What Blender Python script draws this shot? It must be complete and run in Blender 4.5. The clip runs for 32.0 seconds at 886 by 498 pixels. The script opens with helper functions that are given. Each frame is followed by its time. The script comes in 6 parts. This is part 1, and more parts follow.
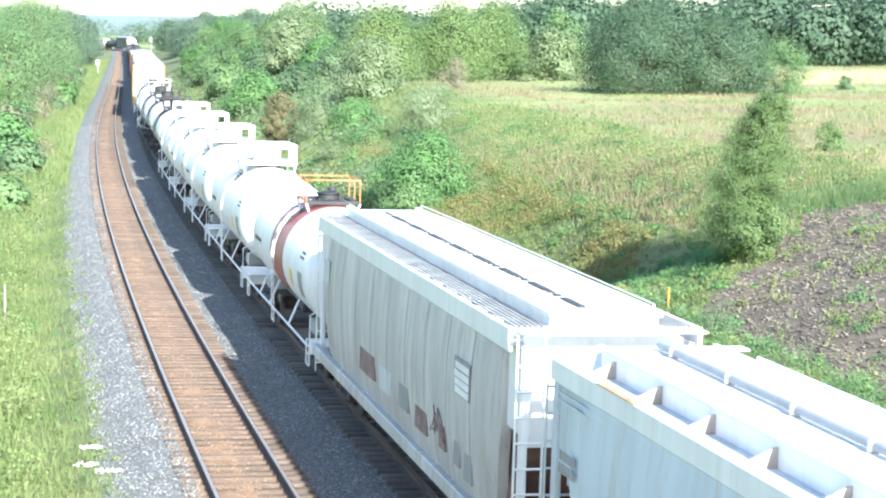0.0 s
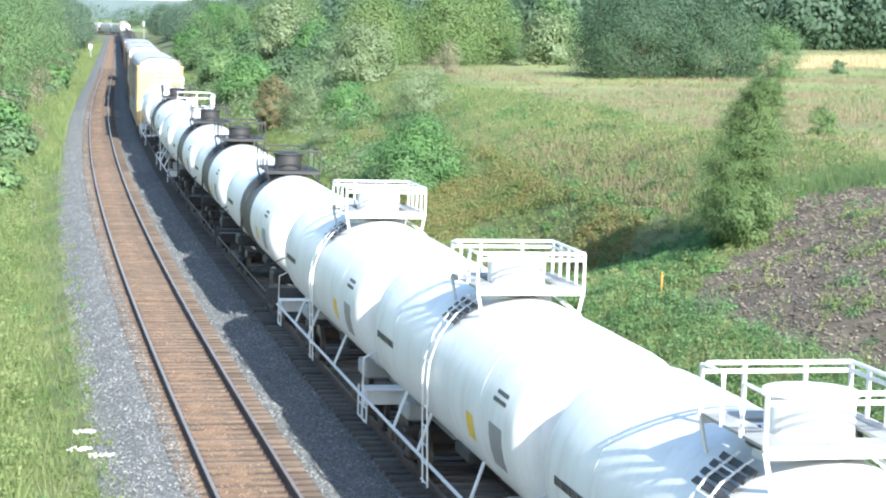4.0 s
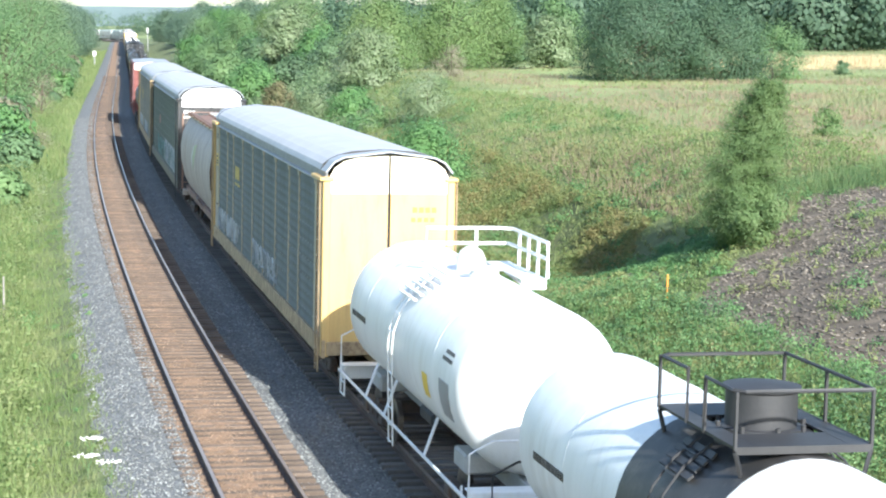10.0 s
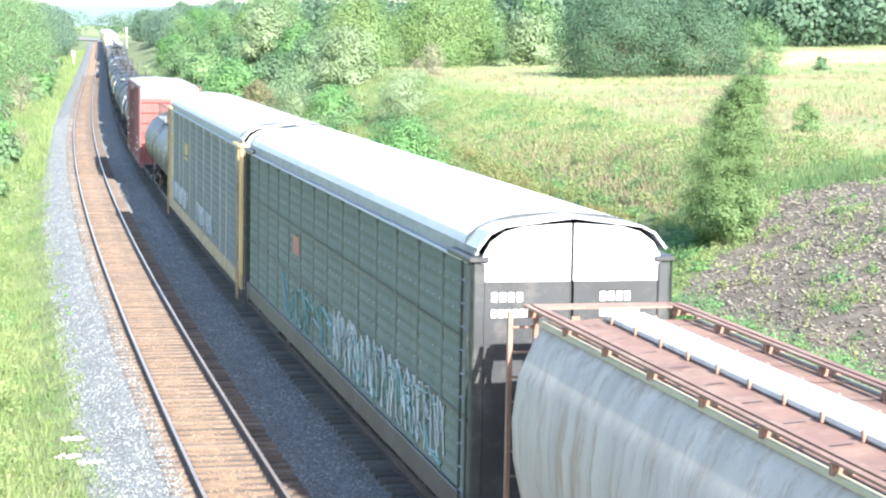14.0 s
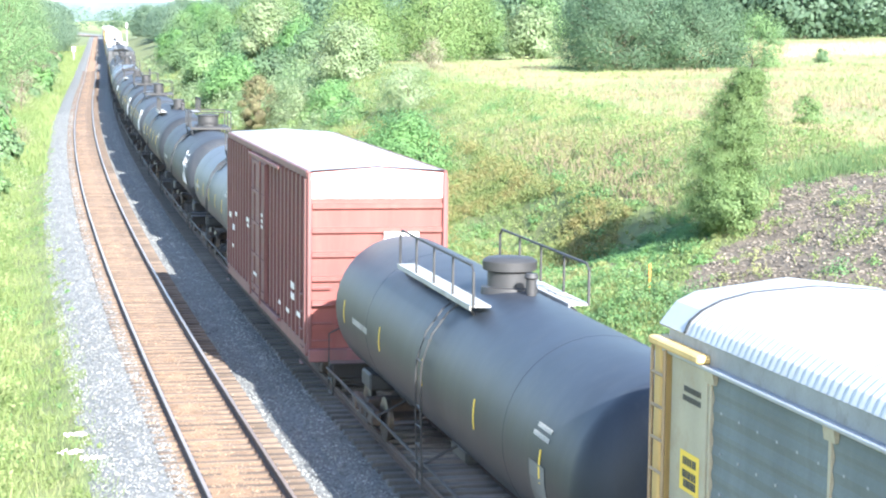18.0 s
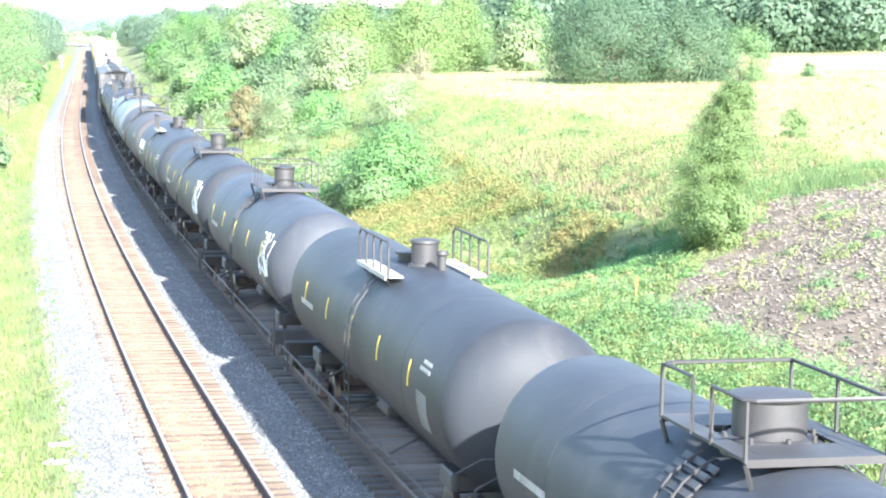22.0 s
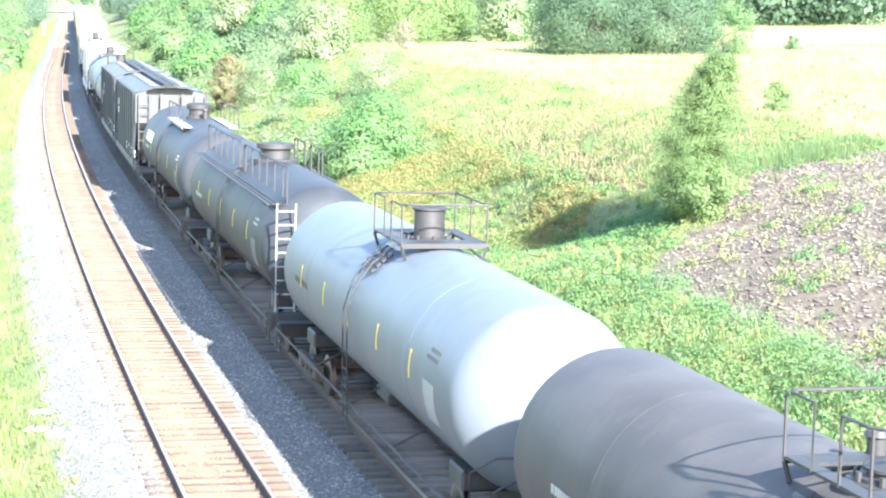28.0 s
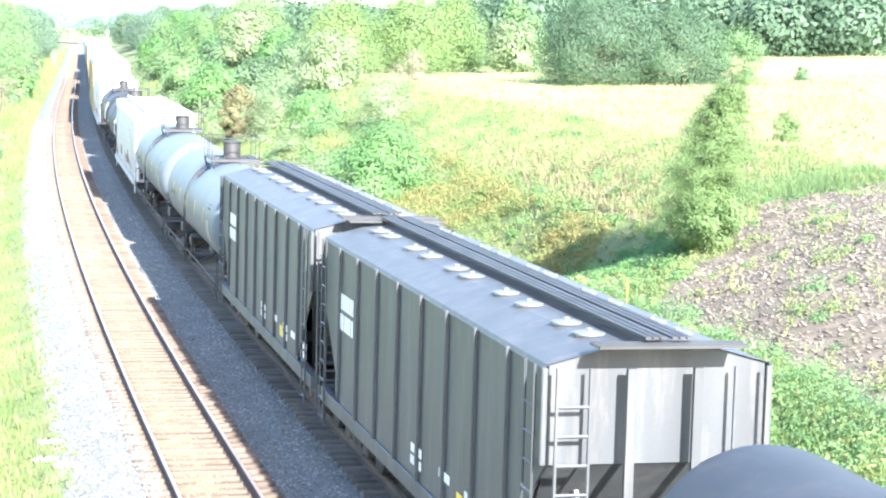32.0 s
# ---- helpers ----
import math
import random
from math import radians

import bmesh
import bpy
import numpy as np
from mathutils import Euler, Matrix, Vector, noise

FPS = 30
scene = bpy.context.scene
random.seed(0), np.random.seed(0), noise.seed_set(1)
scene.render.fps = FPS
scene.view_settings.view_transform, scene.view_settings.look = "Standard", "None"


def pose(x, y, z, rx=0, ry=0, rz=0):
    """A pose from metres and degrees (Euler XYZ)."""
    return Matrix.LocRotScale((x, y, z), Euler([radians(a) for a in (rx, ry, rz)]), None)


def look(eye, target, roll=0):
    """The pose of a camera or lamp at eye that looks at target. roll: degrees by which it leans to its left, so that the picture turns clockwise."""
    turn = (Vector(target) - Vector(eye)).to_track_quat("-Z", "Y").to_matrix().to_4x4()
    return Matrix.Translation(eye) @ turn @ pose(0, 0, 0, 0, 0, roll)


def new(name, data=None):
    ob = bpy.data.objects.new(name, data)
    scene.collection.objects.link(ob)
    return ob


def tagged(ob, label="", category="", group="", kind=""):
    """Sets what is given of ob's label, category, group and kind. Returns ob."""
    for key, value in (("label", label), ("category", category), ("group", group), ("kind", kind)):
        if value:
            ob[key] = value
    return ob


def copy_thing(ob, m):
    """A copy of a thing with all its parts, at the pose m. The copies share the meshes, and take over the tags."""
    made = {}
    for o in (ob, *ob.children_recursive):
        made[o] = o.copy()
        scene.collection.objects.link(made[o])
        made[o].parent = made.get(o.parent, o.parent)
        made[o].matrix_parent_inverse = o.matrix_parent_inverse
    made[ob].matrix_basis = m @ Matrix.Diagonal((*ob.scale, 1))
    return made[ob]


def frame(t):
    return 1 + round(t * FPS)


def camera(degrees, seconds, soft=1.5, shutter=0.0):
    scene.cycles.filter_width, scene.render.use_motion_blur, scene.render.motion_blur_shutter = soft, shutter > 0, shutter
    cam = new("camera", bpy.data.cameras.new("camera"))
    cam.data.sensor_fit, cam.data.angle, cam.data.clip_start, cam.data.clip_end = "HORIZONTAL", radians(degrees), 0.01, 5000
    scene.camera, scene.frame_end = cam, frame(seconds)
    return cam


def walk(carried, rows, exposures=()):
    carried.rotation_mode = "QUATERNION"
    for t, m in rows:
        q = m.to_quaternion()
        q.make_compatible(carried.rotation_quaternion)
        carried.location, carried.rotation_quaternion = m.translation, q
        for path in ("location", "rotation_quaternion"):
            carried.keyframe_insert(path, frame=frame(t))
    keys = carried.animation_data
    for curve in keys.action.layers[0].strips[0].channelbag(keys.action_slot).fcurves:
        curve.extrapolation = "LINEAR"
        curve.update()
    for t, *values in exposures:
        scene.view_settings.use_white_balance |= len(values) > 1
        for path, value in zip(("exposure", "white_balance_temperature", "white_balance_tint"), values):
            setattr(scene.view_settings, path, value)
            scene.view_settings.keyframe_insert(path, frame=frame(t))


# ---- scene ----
cam = camera(24.91, 32.0, soft=2.1)

# The camera is held by hand on an overbridge: it only turns a little.
EYE = 8.746
AIM = [
    (0, -13.40, -6.25, -0.05), (0.5, -13.46, -6.24, 0.01), (1, -13.39, -6.28, -0.04), (1.5, -13.50, -6.35, 0.01), (2, -13.43, -6.51, 0.11), (2.5, -13.53, -6.62, 0.03),
    (3, -13.53, -6.67, 0.08), (3.5, -13.58, -6.64, -0.04), (5.5, -13.70, -7.01, 0.01), (6, -13.74, -7.01, 0.05), (6.5, -13.64, -7.06, 0.12), (7, -13.66, -7.14, 0.13),
    (7.5, -13.65, -7.16, 0.26), (8, -13.65, -7.06, 0.34), (8.5, -13.66, -7.00, 0.35), (9, -13.55, -6.85, 0.44), (9.5, -13.46, -6.69, 0.49), (10, -13.44, -6.58, 0.43),
    (10.5, -13.55, -6.58, 0.55), (11, -13.58, -6.78, 0.69), (11.5, -13.73, -6.72, 0.74), (12, -13.71, -6.44, 0.53), (12.5, -13.84, -6.01, 0.85), (13, -13.99, -6.01, 0.83),
    (13.5, -13.99, -6.24, 0.71), (14, -13.99, -6.65, 0.74), (14.5, -13.89, -6.58, 0.74), (16.5, -13.52, -5.84, 1.32), (17, -13.66, -6.39, 1.19), (17.5, -14.03, -6.65, 1.03),
    (18, -13.95, -6.82, 1.01), (18.5, -13.93, -6.67, 0.96), (19, -13.95, -6.44, 1.02), (19.5, -14.02, -6.42, 1.12), (20, -14.06, -6.44, 0.93), (20.5, -14.02, -6.42, 0.98),
    (21, -14.06, -6.54, 0.90), (21.5, -14.20, -6.50, 0.89), (22, -14.33, -6.49, 0.67), (22.5, -14.34, -6.34, 0.80), (23, -14.39, -6.25, 0.84), (23.5, -14.41, -6.53, 0.75),
    (24, -14.55, -6.92, 0.66), (24.5, -14.76, -7.31, 0.57), (26.5, -14.98, -7.65, 0.28), (27, -14.91, -7.61, 0.33), (27.5, -14.89, -7.50, 0.33), (28, -14.84, -7.35, 0.17),
    (28.5, -14.89, -7.22, 0.11), (29, -15.04, -7.26, 0.12), (29.5, -15.02, -7.23, 0.41), (30, -14.86, -7.17, 0.66), (30.5, -14.75, -7.07, 0.80), (31, -14.61, -6.93, 0.76),
    (31.5, -14.67, -6.69, 0.32), (32, -14.58, -6.48, 0.13),
]


def aim(yaw, pitch, roll):
    return pose(0, 0, EYE, 0, 0, yaw) @ pose(0, 0, 0, pitch) @ pose(0, 0, 0, 0, roll) @ pose(0, 0, 0, 90)


walk(cam, [(t, aim(a, b, c)) for t, a, b, c in AIM],
     exposures=[(t, e, 6150 + k, 7 + k / 28) for t, e, k in ((0, 1.78, 10), (1, 1.80, 15), (2, 1.64, 15), (3, 1.38, 0), (6, 1.30, 0), (9, 1.36, 0), (10.8, 1.25, 0), (12, 1.64, 10), (14, 2.08, 40), (17, 2.15, 70), (20, 2.37, 100), (23, 2.62, 120), (28, 2.65, 115), (32, 2.64, 105))])

# ---- light ----
SUN_EL, SUN_ROT = radians(28.8), radians(170.8)
world = bpy.data.worlds.new("sky")
scene.world = world
world.use_nodes = True
wn = world.node_tree.nodes
sky = wn.new("ShaderNodeTexSky")
sky.sky_type, sky.sun_disc = "NISHITA", False
sky.sun_elevation, sky.sun_rotation = SUN_EL, SUN_ROT
sky.dust_density, sky.air_density, sky.ozone_density = 1.0, 1.0, 1.5
world.node_tree.links.new(sky.outputs[0], wn["Background"].inputs[0])
wn["Background"].inputs[1].default_value = 0.13
sun_data = bpy.data.lights.new("sun", "SUN")
sun_data.energy, sun_data.angle, sun_data.color = 4.8, radians(0.6), (1.0, .965, .90)
sun = new("sun", sun_data)
sun.matrix_world = look((math.sin(SUN_ROT) * 60, math.cos(SUN_ROT) * 60, 60 * math.tan(SUN_EL)), (0, 0, 0))


# ---- materials ----
def lin(c, k):
    return tuple(min(1, v * k) for v in c) + (1,)


def mat(name, col, rough=.6, metal=0.0, vary=.18, scale=1.2, fine=30, bump=.15, dirt=None, amount=.35, rand=0.0, island=0.0, streak=False, gloss=.5):
    """Paint or mineral: large stains, fine grain and bump; rand and island vary whole pieces."""
    m = bpy.data.materials.new(name)
    m.use_nodes = True
    n, ln = m.node_tree.nodes, m.node_tree.links
    b = n["Principled BSDF"]
    b.inputs["Roughness"].default_value, b.inputs["Metallic"].default_value = rough, metal
    b.inputs["Specular IOR Level"].default_value = gloss
    tc = n.new("ShaderNodeTexCoord")
    src = tc.outputs["Object"]
    if streak:
        mp = n.new("ShaderNodeMapping")
        mp.inputs["Scale"].default_value = (1.5, 1.5, .22)
        ln.new(src, mp.inputs[0])
        src = mp.outputs[0]
    big, small = n.new("ShaderNodeTexNoise"), n.new("ShaderNodeTexNoise")
    big.inputs["Scale"].default_value, big.inputs["Detail"].default_value = scale, 5
    small.inputs["Scale"].default_value, small.inputs["Detail"].default_value = fine, 3
    ln.new(src, big.inputs["Vector"])
    ln.new(tc.outputs["Object"], small.inputs["Vector"])
    r = n.new("ShaderNodeValToRGB")
    r.color_ramp.elements[0].position, r.color_ramp.elements[1].position = .36, .68
    r.color_ramp.elements[0].color, r.color_ramp.elements[1].color = lin(col, 1 - vary), lin(col, 1 + vary)
    ln.new(big.outputs[0], r.inputs[0])
    out = r.outputs[0]
    if dirt:
        d, mask = n.new("ShaderNodeMix"), n.new("ShaderNodeValToRGB")
        d.data_type = "RGBA"
        second = n.new("ShaderNodeTexNoise")
        second.inputs["Scale"].default_value, second.inputs["Detail"].default_value, second.inputs["Roughness"].default_value = scale * 1.9, 8, .7
        ln.new(src, second.inputs["Vector"])
        mask.color_ramp.elements[0].position, mask.color_ramp.elements[1].position = .5, .72
        mask.color_ramp.elements[1].color = (amount * 2, amount * 2, amount * 2, 1)
        ln.new(second.outputs[0], mask.inputs[0])
        ln.new(mask.outputs[0], d.inputs[0])
        ln.new(out, d.inputs[6])
        d.inputs[7].default_value = (*dirt, 1)
        out = d.outputs[2]
    g = n.new("ShaderNodeMix")
    g.data_type, g.blend_type = "RGBA", "MULTIPLY"
    g.inputs[0].default_value = 1
    span = n.new("ShaderNodeMapRange")
    span.inputs[3].default_value, span.inputs[4].default_value = 1 - vary * .8, 1 + vary * .8
    ln.new(small.outputs[0], span.inputs[0])
    val = span.outputs[0]
    for want, node, sock in ((rand, "ShaderNodeObjectInfo", "Random"), (island, "ShaderNodeNewGeometry", "Random Per Island")):
        if want:
            o, mr, mu = n.new(node), n.new("ShaderNodeMapRange"), n.new("ShaderNodeMath")
            mr.inputs[3].default_value, mr.inputs[4].default_value = 1 - want, 1 + want
            mu.operation = "MULTIPLY"
            ln.new(o.outputs[sock], mr.inputs[0])
            ln.new(mr.outputs[0], mu.inputs[0])
            ln.new(val, mu.inputs[1])
            val = mu.outputs[0]
    ln.new(out, g.inputs[6])
    ln.new(val, g.inputs[7])
    ln.new(g.outputs[2], b.inputs["Base Color"])
    if bump:
        bp = n.new("ShaderNodeBump")
        bp.inputs["Strength"].default_value, bp.inputs["Distance"].default_value = bump, .02
        ln.new(small.outputs[0], bp.inputs["Height"])
        ln.new(bp.outputs[0], b.inputs["Normal"])
    return m


def leafy(name, cols, patch=.05, through_leaf=.35, mixing=.5):
    """Leaves and blades: colour by leaf and by patches of the ground, some light passes through."""
    m = bpy.data.materials.new(name)
    m.use_nodes = True
    n, ln = m.node_tree.nodes, m.node_tree.links
    b = n["Principled BSDF"]
    b.inputs["Roughness"].default_value = .65
    g, no, ad, r = n.new("ShaderNodeNewGeometry"), n.new("ShaderNodeTexNoise"), n.new("ShaderNodeMix"), n.new("ShaderNodeValToRGB")
    no.inputs["Scale"].default_value, no.inputs["Detail"].default_value = patch, 5
    no.inputs["Roughness"].default_value = .65
    ln.new(g.outputs["Position"], no.inputs["Vector"])
    mr = n.new("ShaderNodeMapRange")
    mr.inputs[1].default_value, mr.inputs[2].default_value = .32, .68
    ln.new(no.outputs[0], mr.inputs[0])
    ad.inputs[0].default_value = mixing
    ln.new(g.outputs["Random Per Island"], ad.inputs[2])
    ln.new(mr.outputs[0], ad.inputs[3])
    e = r.color_ramp.elements
    for i, c in enumerate(cols):
        k = e[i] if i < 2 else e.new(1)
        k.position, k.color = .12 + .76 * i / (len(cols) - 1), (*c, 1)
    ln.new(ad.outputs[0], r.inputs[0])
    ln.new(r.outputs[0], b.inputs["Base Color"])
    t, mx = n.new("ShaderNodeBsdfTranslucent"), n.new("ShaderNodeMixShader")
    ln.new(r.outputs[0], t.inputs[0])
    mx.inputs[0].default_value = through_leaf
    ln.new(b.outputs[0], mx.inputs[1])
    ln.new(t.outputs[0], mx.inputs[2])
    ln.new(mx.outputs[0], n["Material Output"].inputs[0])
    return m


WHITE = mat("white_paint", (.74, .745, .74), .42, vary=.05, dirt=(.42, .38, .32), amount=.16, streak=True, bump=.02)
HOPPER = mat("warm_pale_grey_paint", (.47, .455, .43), .55, vary=.15, scale=1.5, dirt=(.30, .245, .20), amount=.42, streak=True, bump=.04)
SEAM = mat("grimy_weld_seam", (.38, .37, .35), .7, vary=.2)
STAIN = mat("rust_run", (.42, .27, .14), .8, vary=.25, scale=4)
# brownish grey of the thin gussets in the roof recess
RIBBROWN = mat("rust_stained_gusset", (.36, .31, .27), .7, vary=.25, scale=3)
SCRAWL = mat("faint_pale_spray_paint", (.34, .37, .38), .6, vary=.3, bump=0)
OLDGOLD = mat("faded_gold_marking", (.42, .32, .08), .6, vary=.15, bump=0)
BLUEBLACK = mat("faded_blue_black_paint", (.062, .072, .088), .5, gloss=.4, vary=.1, scale=.7, dirt=(.10, .10, .105), amount=.2, streak=True, bump=.015)
BLACKNEW = mat("clean_black_tank_paint", (.022, .028, .040), .5, gloss=.35, vary=.15, dirt=(.05, .052, .056), amount=.2, streak=True, bump=.015)
# cream stands for the sun's glare on the top of yellow ends
CREAM = mat("cream_end_paint", (.74, .67, .50), .5, vary=.06, dirt=(.45, .34, .2), amount=.2, streak=True, bump=.03)
RACKBAND = mat("dull_grey_strip", (.24, .25, .26), .6, vary=.12, scale=2, dirt=(.14, .13, .12))
RUSTYSILL = mat("rust_streaked_sill_paint", (.36, .27, .16), .7, vary=.25, scale=2.5, dirt=(.13, .07, .045), amount=.5, bump=.06)
PIPE = mat("dull_pipe_paint", (.27, .29, .31), .55, vary=.1)
HATCH = mat("dull_hatch_paint", (.115, .12, .125), .5, vary=.12)
LADDER = mat("brownish_ladder_paint", (.33, .24, .14), .7, vary=.2, dirt=(.16, .10, .07))
LGREY = mat("pale_grey_paint", (.50, .52, .52), .5, vary=.08, dirt=(.30, .25, .2), amount=.3, streak=True, bump=.04)
PALEBLUE = mat("pale_blue_grey_paint", (.50, .56, .60), .5, vary=.07, dirt=(.35, .28, .2), amount=.25, streak=True, bump=.04)
SILVER = mat("light_silver_paint", (.108, .128, .155), .5, gloss=.35, vary=.08, dirt=(.11, .11, .11), amount=.25, streak=True, bump=.02)
BLACK = mat("black_tank_paint", (.036, .041, .050), .56, gloss=.2, vary=.12, scale=.7, dirt=(.072, .070, .072), amount=.25, streak=True, bump=.015, rand=.2)
DUSTY = mat("dusty_brown_black_paint", (.068, .064, .066), .6, gloss=.2, vary=.14, scale=.7, dirt=(.10, .094, .09), amount=.3, streak=True, bump=.015)
BAND = mat("black_band_paint", (.035, .033, .033), .55, vary=.3, dirt=(.1, .09, .08), amount=.4, bump=.05)
RED = mat("maroon_band_paint", (.30, .075, .065), .5, vary=.12, dirt=(.2, .1, .08), bump=.04)
ORANGE = mat("orange_rail_paint", (.62, .20, .07), .55, vary=.15)
FITB = mat("dark_fittings", (.03, .03, .032), .6, vary=.3, bump=.05)
FITG = mat("grey_fittings", (.34, .34, .33), .6, vary=.2)
BROWN = mat("boxcar_brown_paint", (.165, .066, .064), .62, vary=.14, dirt=(.12, .07, .06), amount=.4, streak=True, bump=.06)
BOXEND = mat("boxcar_red_paint", (.185, .052, .045), .62, vary=.1, dirt=(.2, .08, .065), amount=.3, streak=True, bump=.06)
CYL = mat("weathered_grey_hopper_paint", (.39, .345, .315), .65, vary=.16, scale=1.1, dirt=(.25, .17, .12), amount=.5, streak=True, bump=.05)
PATCH = mat("faded_maroon_patch", (.19, .115, .105), .7, vary=.25, scale=3, dirt=(.34, .32, .3), amount=.3, bump=.03)
# rust of roofs and walkways; also painted shade at belly hopper ends
RUSTSHADE = mat("rusty_brown_roof", (.20, .115, .085), .75, vary=.2, dirt=(.3, .22, .16), bump=.1)
DKHOP = mat("dark_grey_hopper_paint", (.058, .063, .070), .55, vary=.15, dirt=(.15, .14, .13), amount=.25, streak=True, bump=.04, rand=.12)
GALV = mat("galvanised_panels", (.145, .172, .15), .7, gloss=.05, vary=.12, dirt=(.16, .155, .135), amount=.35, streak=True, bump=.05)
GALVB = mat("blue_grey_galvanised_panels", (.162, .186, .184), .7, gloss=.04, vary=.12, dirt=(.14, .15, .15), amount=.3, streak=True, bump=.04)
ROOF = mat("silver_roof_sheet", (.33, .345, .37), .5, metal=.1, vary=.06, bump=.03, fine=12)
YELLOW = mat("yellow_rack_paint", (.60, .41, .16), .55, vary=.1, dirt=(.35, .20, .08), amount=.3, streak=True, bump=.04)
TAN = mat("cream_tan_posts", (.37, .335, .25), .6, vary=.12, dirt=(.30, .21, .12), amount=.3, bump=.05)
BLACKP = mat("black_rack_paint", (.03, .031, .034), .5, vary=.2, dirt=(.1, .09, .08), bump=.04)
MARKY = mat("yellow_marking", (.75, .52, .06), .5, vary=.06, bump=0)
MARKW = mat("white_marking", (.78, .78, .76), .5, vary=.06, bump=0)
MARKG = mat("grey_marking", (.25, .26, .27), .5, vary=.1, bump=0)
MARKD = mat("dull_grey_panel", (.12, .125, .13), .6, vary=.2, bump=0)
MARKK = mat("dark_marking", (.05, .05, .055), .5, vary=.1, bump=0)
TEAL = mat("teal_spray_paint", (.11, .20, .19), .5, vary=.2, bump=0)
GREENP = mat("faded_green_emblem", (.36, .41, .25), .6, vary=.2, bump=0)
RUSTSTEEL = mat("rusty_truck_steel", (.06, .045, .038), .8, vary=.3, dirt=(.12, .07, .04), bump=.2)
WHEEL = mat("worn_wheel_steel", (.10, .085, .075), .45, metal=.6, vary=.25)
TREAD = mat("polished_rail_head", (.19, .15, .125), .36, metal=.0, vary=.1, bump=.02)
RAILSIDE = mat("rusty_rail_web", (.07, .045, .034), .85, vary=.25, dirt=(.13, .075, .045), bump=.2)
TIE = mat("weathered_tie_timber", (.115, .085, .065), .9, vary=.25, fine=22, dirt=(.2, .13, .085), bump=.4, rand=.3)
# greyer timber for the ties of the occupied track
OLDTIE = mat("dark_oily_tie_timber", (.108, .102, .094), .9, vary=.25, fine=22, dirt=(.09, .08, .07), bump=.4, rand=.3)
STONE = mat("ballast_stone", (.222, .227, .22), .85, vary=.25, fine=18, bump=.3, island=.55)
RUSTSTONE = mat("rust_stained_ballast", (.24, .168, .115), .9, vary=.25, fine=18, bump=.3, island=.4)
BED = mat("ballast_bed", (.148, .152, .15), .95, vary=.35, scale=9, fine=26, bump=1.0)
RUSTBED = mat("rust_stained_bed", (.265, .165, .10), .95, vary=.3, scale=2.5, fine=26, dirt=(.16, .135, .11), amount=.45, bump=.9)
SOIL = mat("weedy_soil", (.12, .15, .055), .95, vary=.3, scale=.7, fine=9, dirt=(.15, .12, .06), bump=.9)
MEADOW = mat("meadow_turf", (.20, .25, .09), .95, vary=.3, scale=.09, fine=2.2, dirt=(.28, .25, .12), amount=.4, bump=.9)
STRAW = mat("ripe_straw_field", (.46, .37, .21), .95, vary=.12, scale=.08, fine=3, bump=.8)
MULCH = mat("brown_wood_mulch", (.112, .090, .066), .95, vary=.4, scale=1.6, fine=24, dirt=(.145, .12, .095), amount=.4, bump=1.0)
CHIP = mat("wood_chips", (.165, .143, .118), .9, vary=.25, fine=14, bump=.2, island=.6)
BARK = mat("grey_brown_bark", (.12, .095, .07), .9, vary=.3, fine=20, bump=.6)
POLE = mat("weathered_pole_timber", (.30, .28, .25), .9, vary=.15, bump=.2)
STAKE = mat("orange_stake_paint", (.60, .27, .05), .7, vary=.12)
L_WILLOW = leafy("willow_leaves", [(.040, .080, .045), (.064, .120, .064), (.108, .175, .094)], .3, .3, .8)
L_TREE = leafy("tree_leaves", [(0.125, 0.206, 0.107), (0.205, 0.325, 0.146), (0.295, 0.43, 0.192)], .22, 0.55, .8)
L_YELLOW = leafy("yellow_green_leaves", [(0.125, 0.210, 0.080), (0.190, 0.285, 0.108), (0.262, 0.350, 0.145)], .2, .5, .8)
L_PALE = leafy("pale_silvery_leaves", [(0.159, 0.228, 0.106), (0.249, 0.323, 0.17), (0.35, 0.408, 0.26)], .5, 0.50, .8)
L_DARK = leafy("dark_green_leaves", [(0.091, 0.147, 0.091), (0.145, 0.232, 0.119), (0.21, 0.327, 0.158)], .25, 0.48, .8)
L_BUSH = leafy("bright_bush_leaves", [(0.102, 0.191, 0.09), (0.167, 0.318, 0.121), (0.254, 0.426, 0.157)], .6, 0.55, .8)
L_BROWN = leafy("rusty_conifer_needles", [(0.132, 0.126, 0.065), (0.193, 0.163, 0.083), (0.169, 0.193, 0.083)], .6, .2, .3)
L_DEAD = leafy("bare_greyish_twigs", [(0.193, 0.169, 0.120), (0.254, 0.224, 0.163), (0.205, 0.230, 0.108)], .6, .2, .3)
L_FEATHER = leafy("feathery_leaves", [(.11, .185, .07), (.175, .265, .10), (.255, .34, .15)], .9, .55, .7)
# green paled a little to stand for haze over farther growth
L_HAZY = leafy("soft_green_leaves", [(0.151, 0.232, 0.11), (0.22, 0.313, 0.151), (0.307, 0.389, 0.209)], .2, 0.55, .8)
G_VERGE = leafy("verge_grass_blades", [(0.140, 0.222, 0.076), (0.235, 0.305, 0.108), (0.35, 0.37, 0.175)], .35, .5, .65)
G_BANK = leafy("bank_weeds", [(0.118, 0.190, 0.068), (0.195, 0.268, 0.096), (0.285, 0.325, 0.130), (0.330, 0.312, 0.150)], .3, .52, .84)
G_MEADOW = leafy("meadow_grass", [(0.168, 0.223, 0.102), (0.255, 0.280, 0.138), (0.337, 0.294, 0.174), (0.316, 0.237, 0.164), (0.219, 0.252, 0.117)], .05, .5, .88)
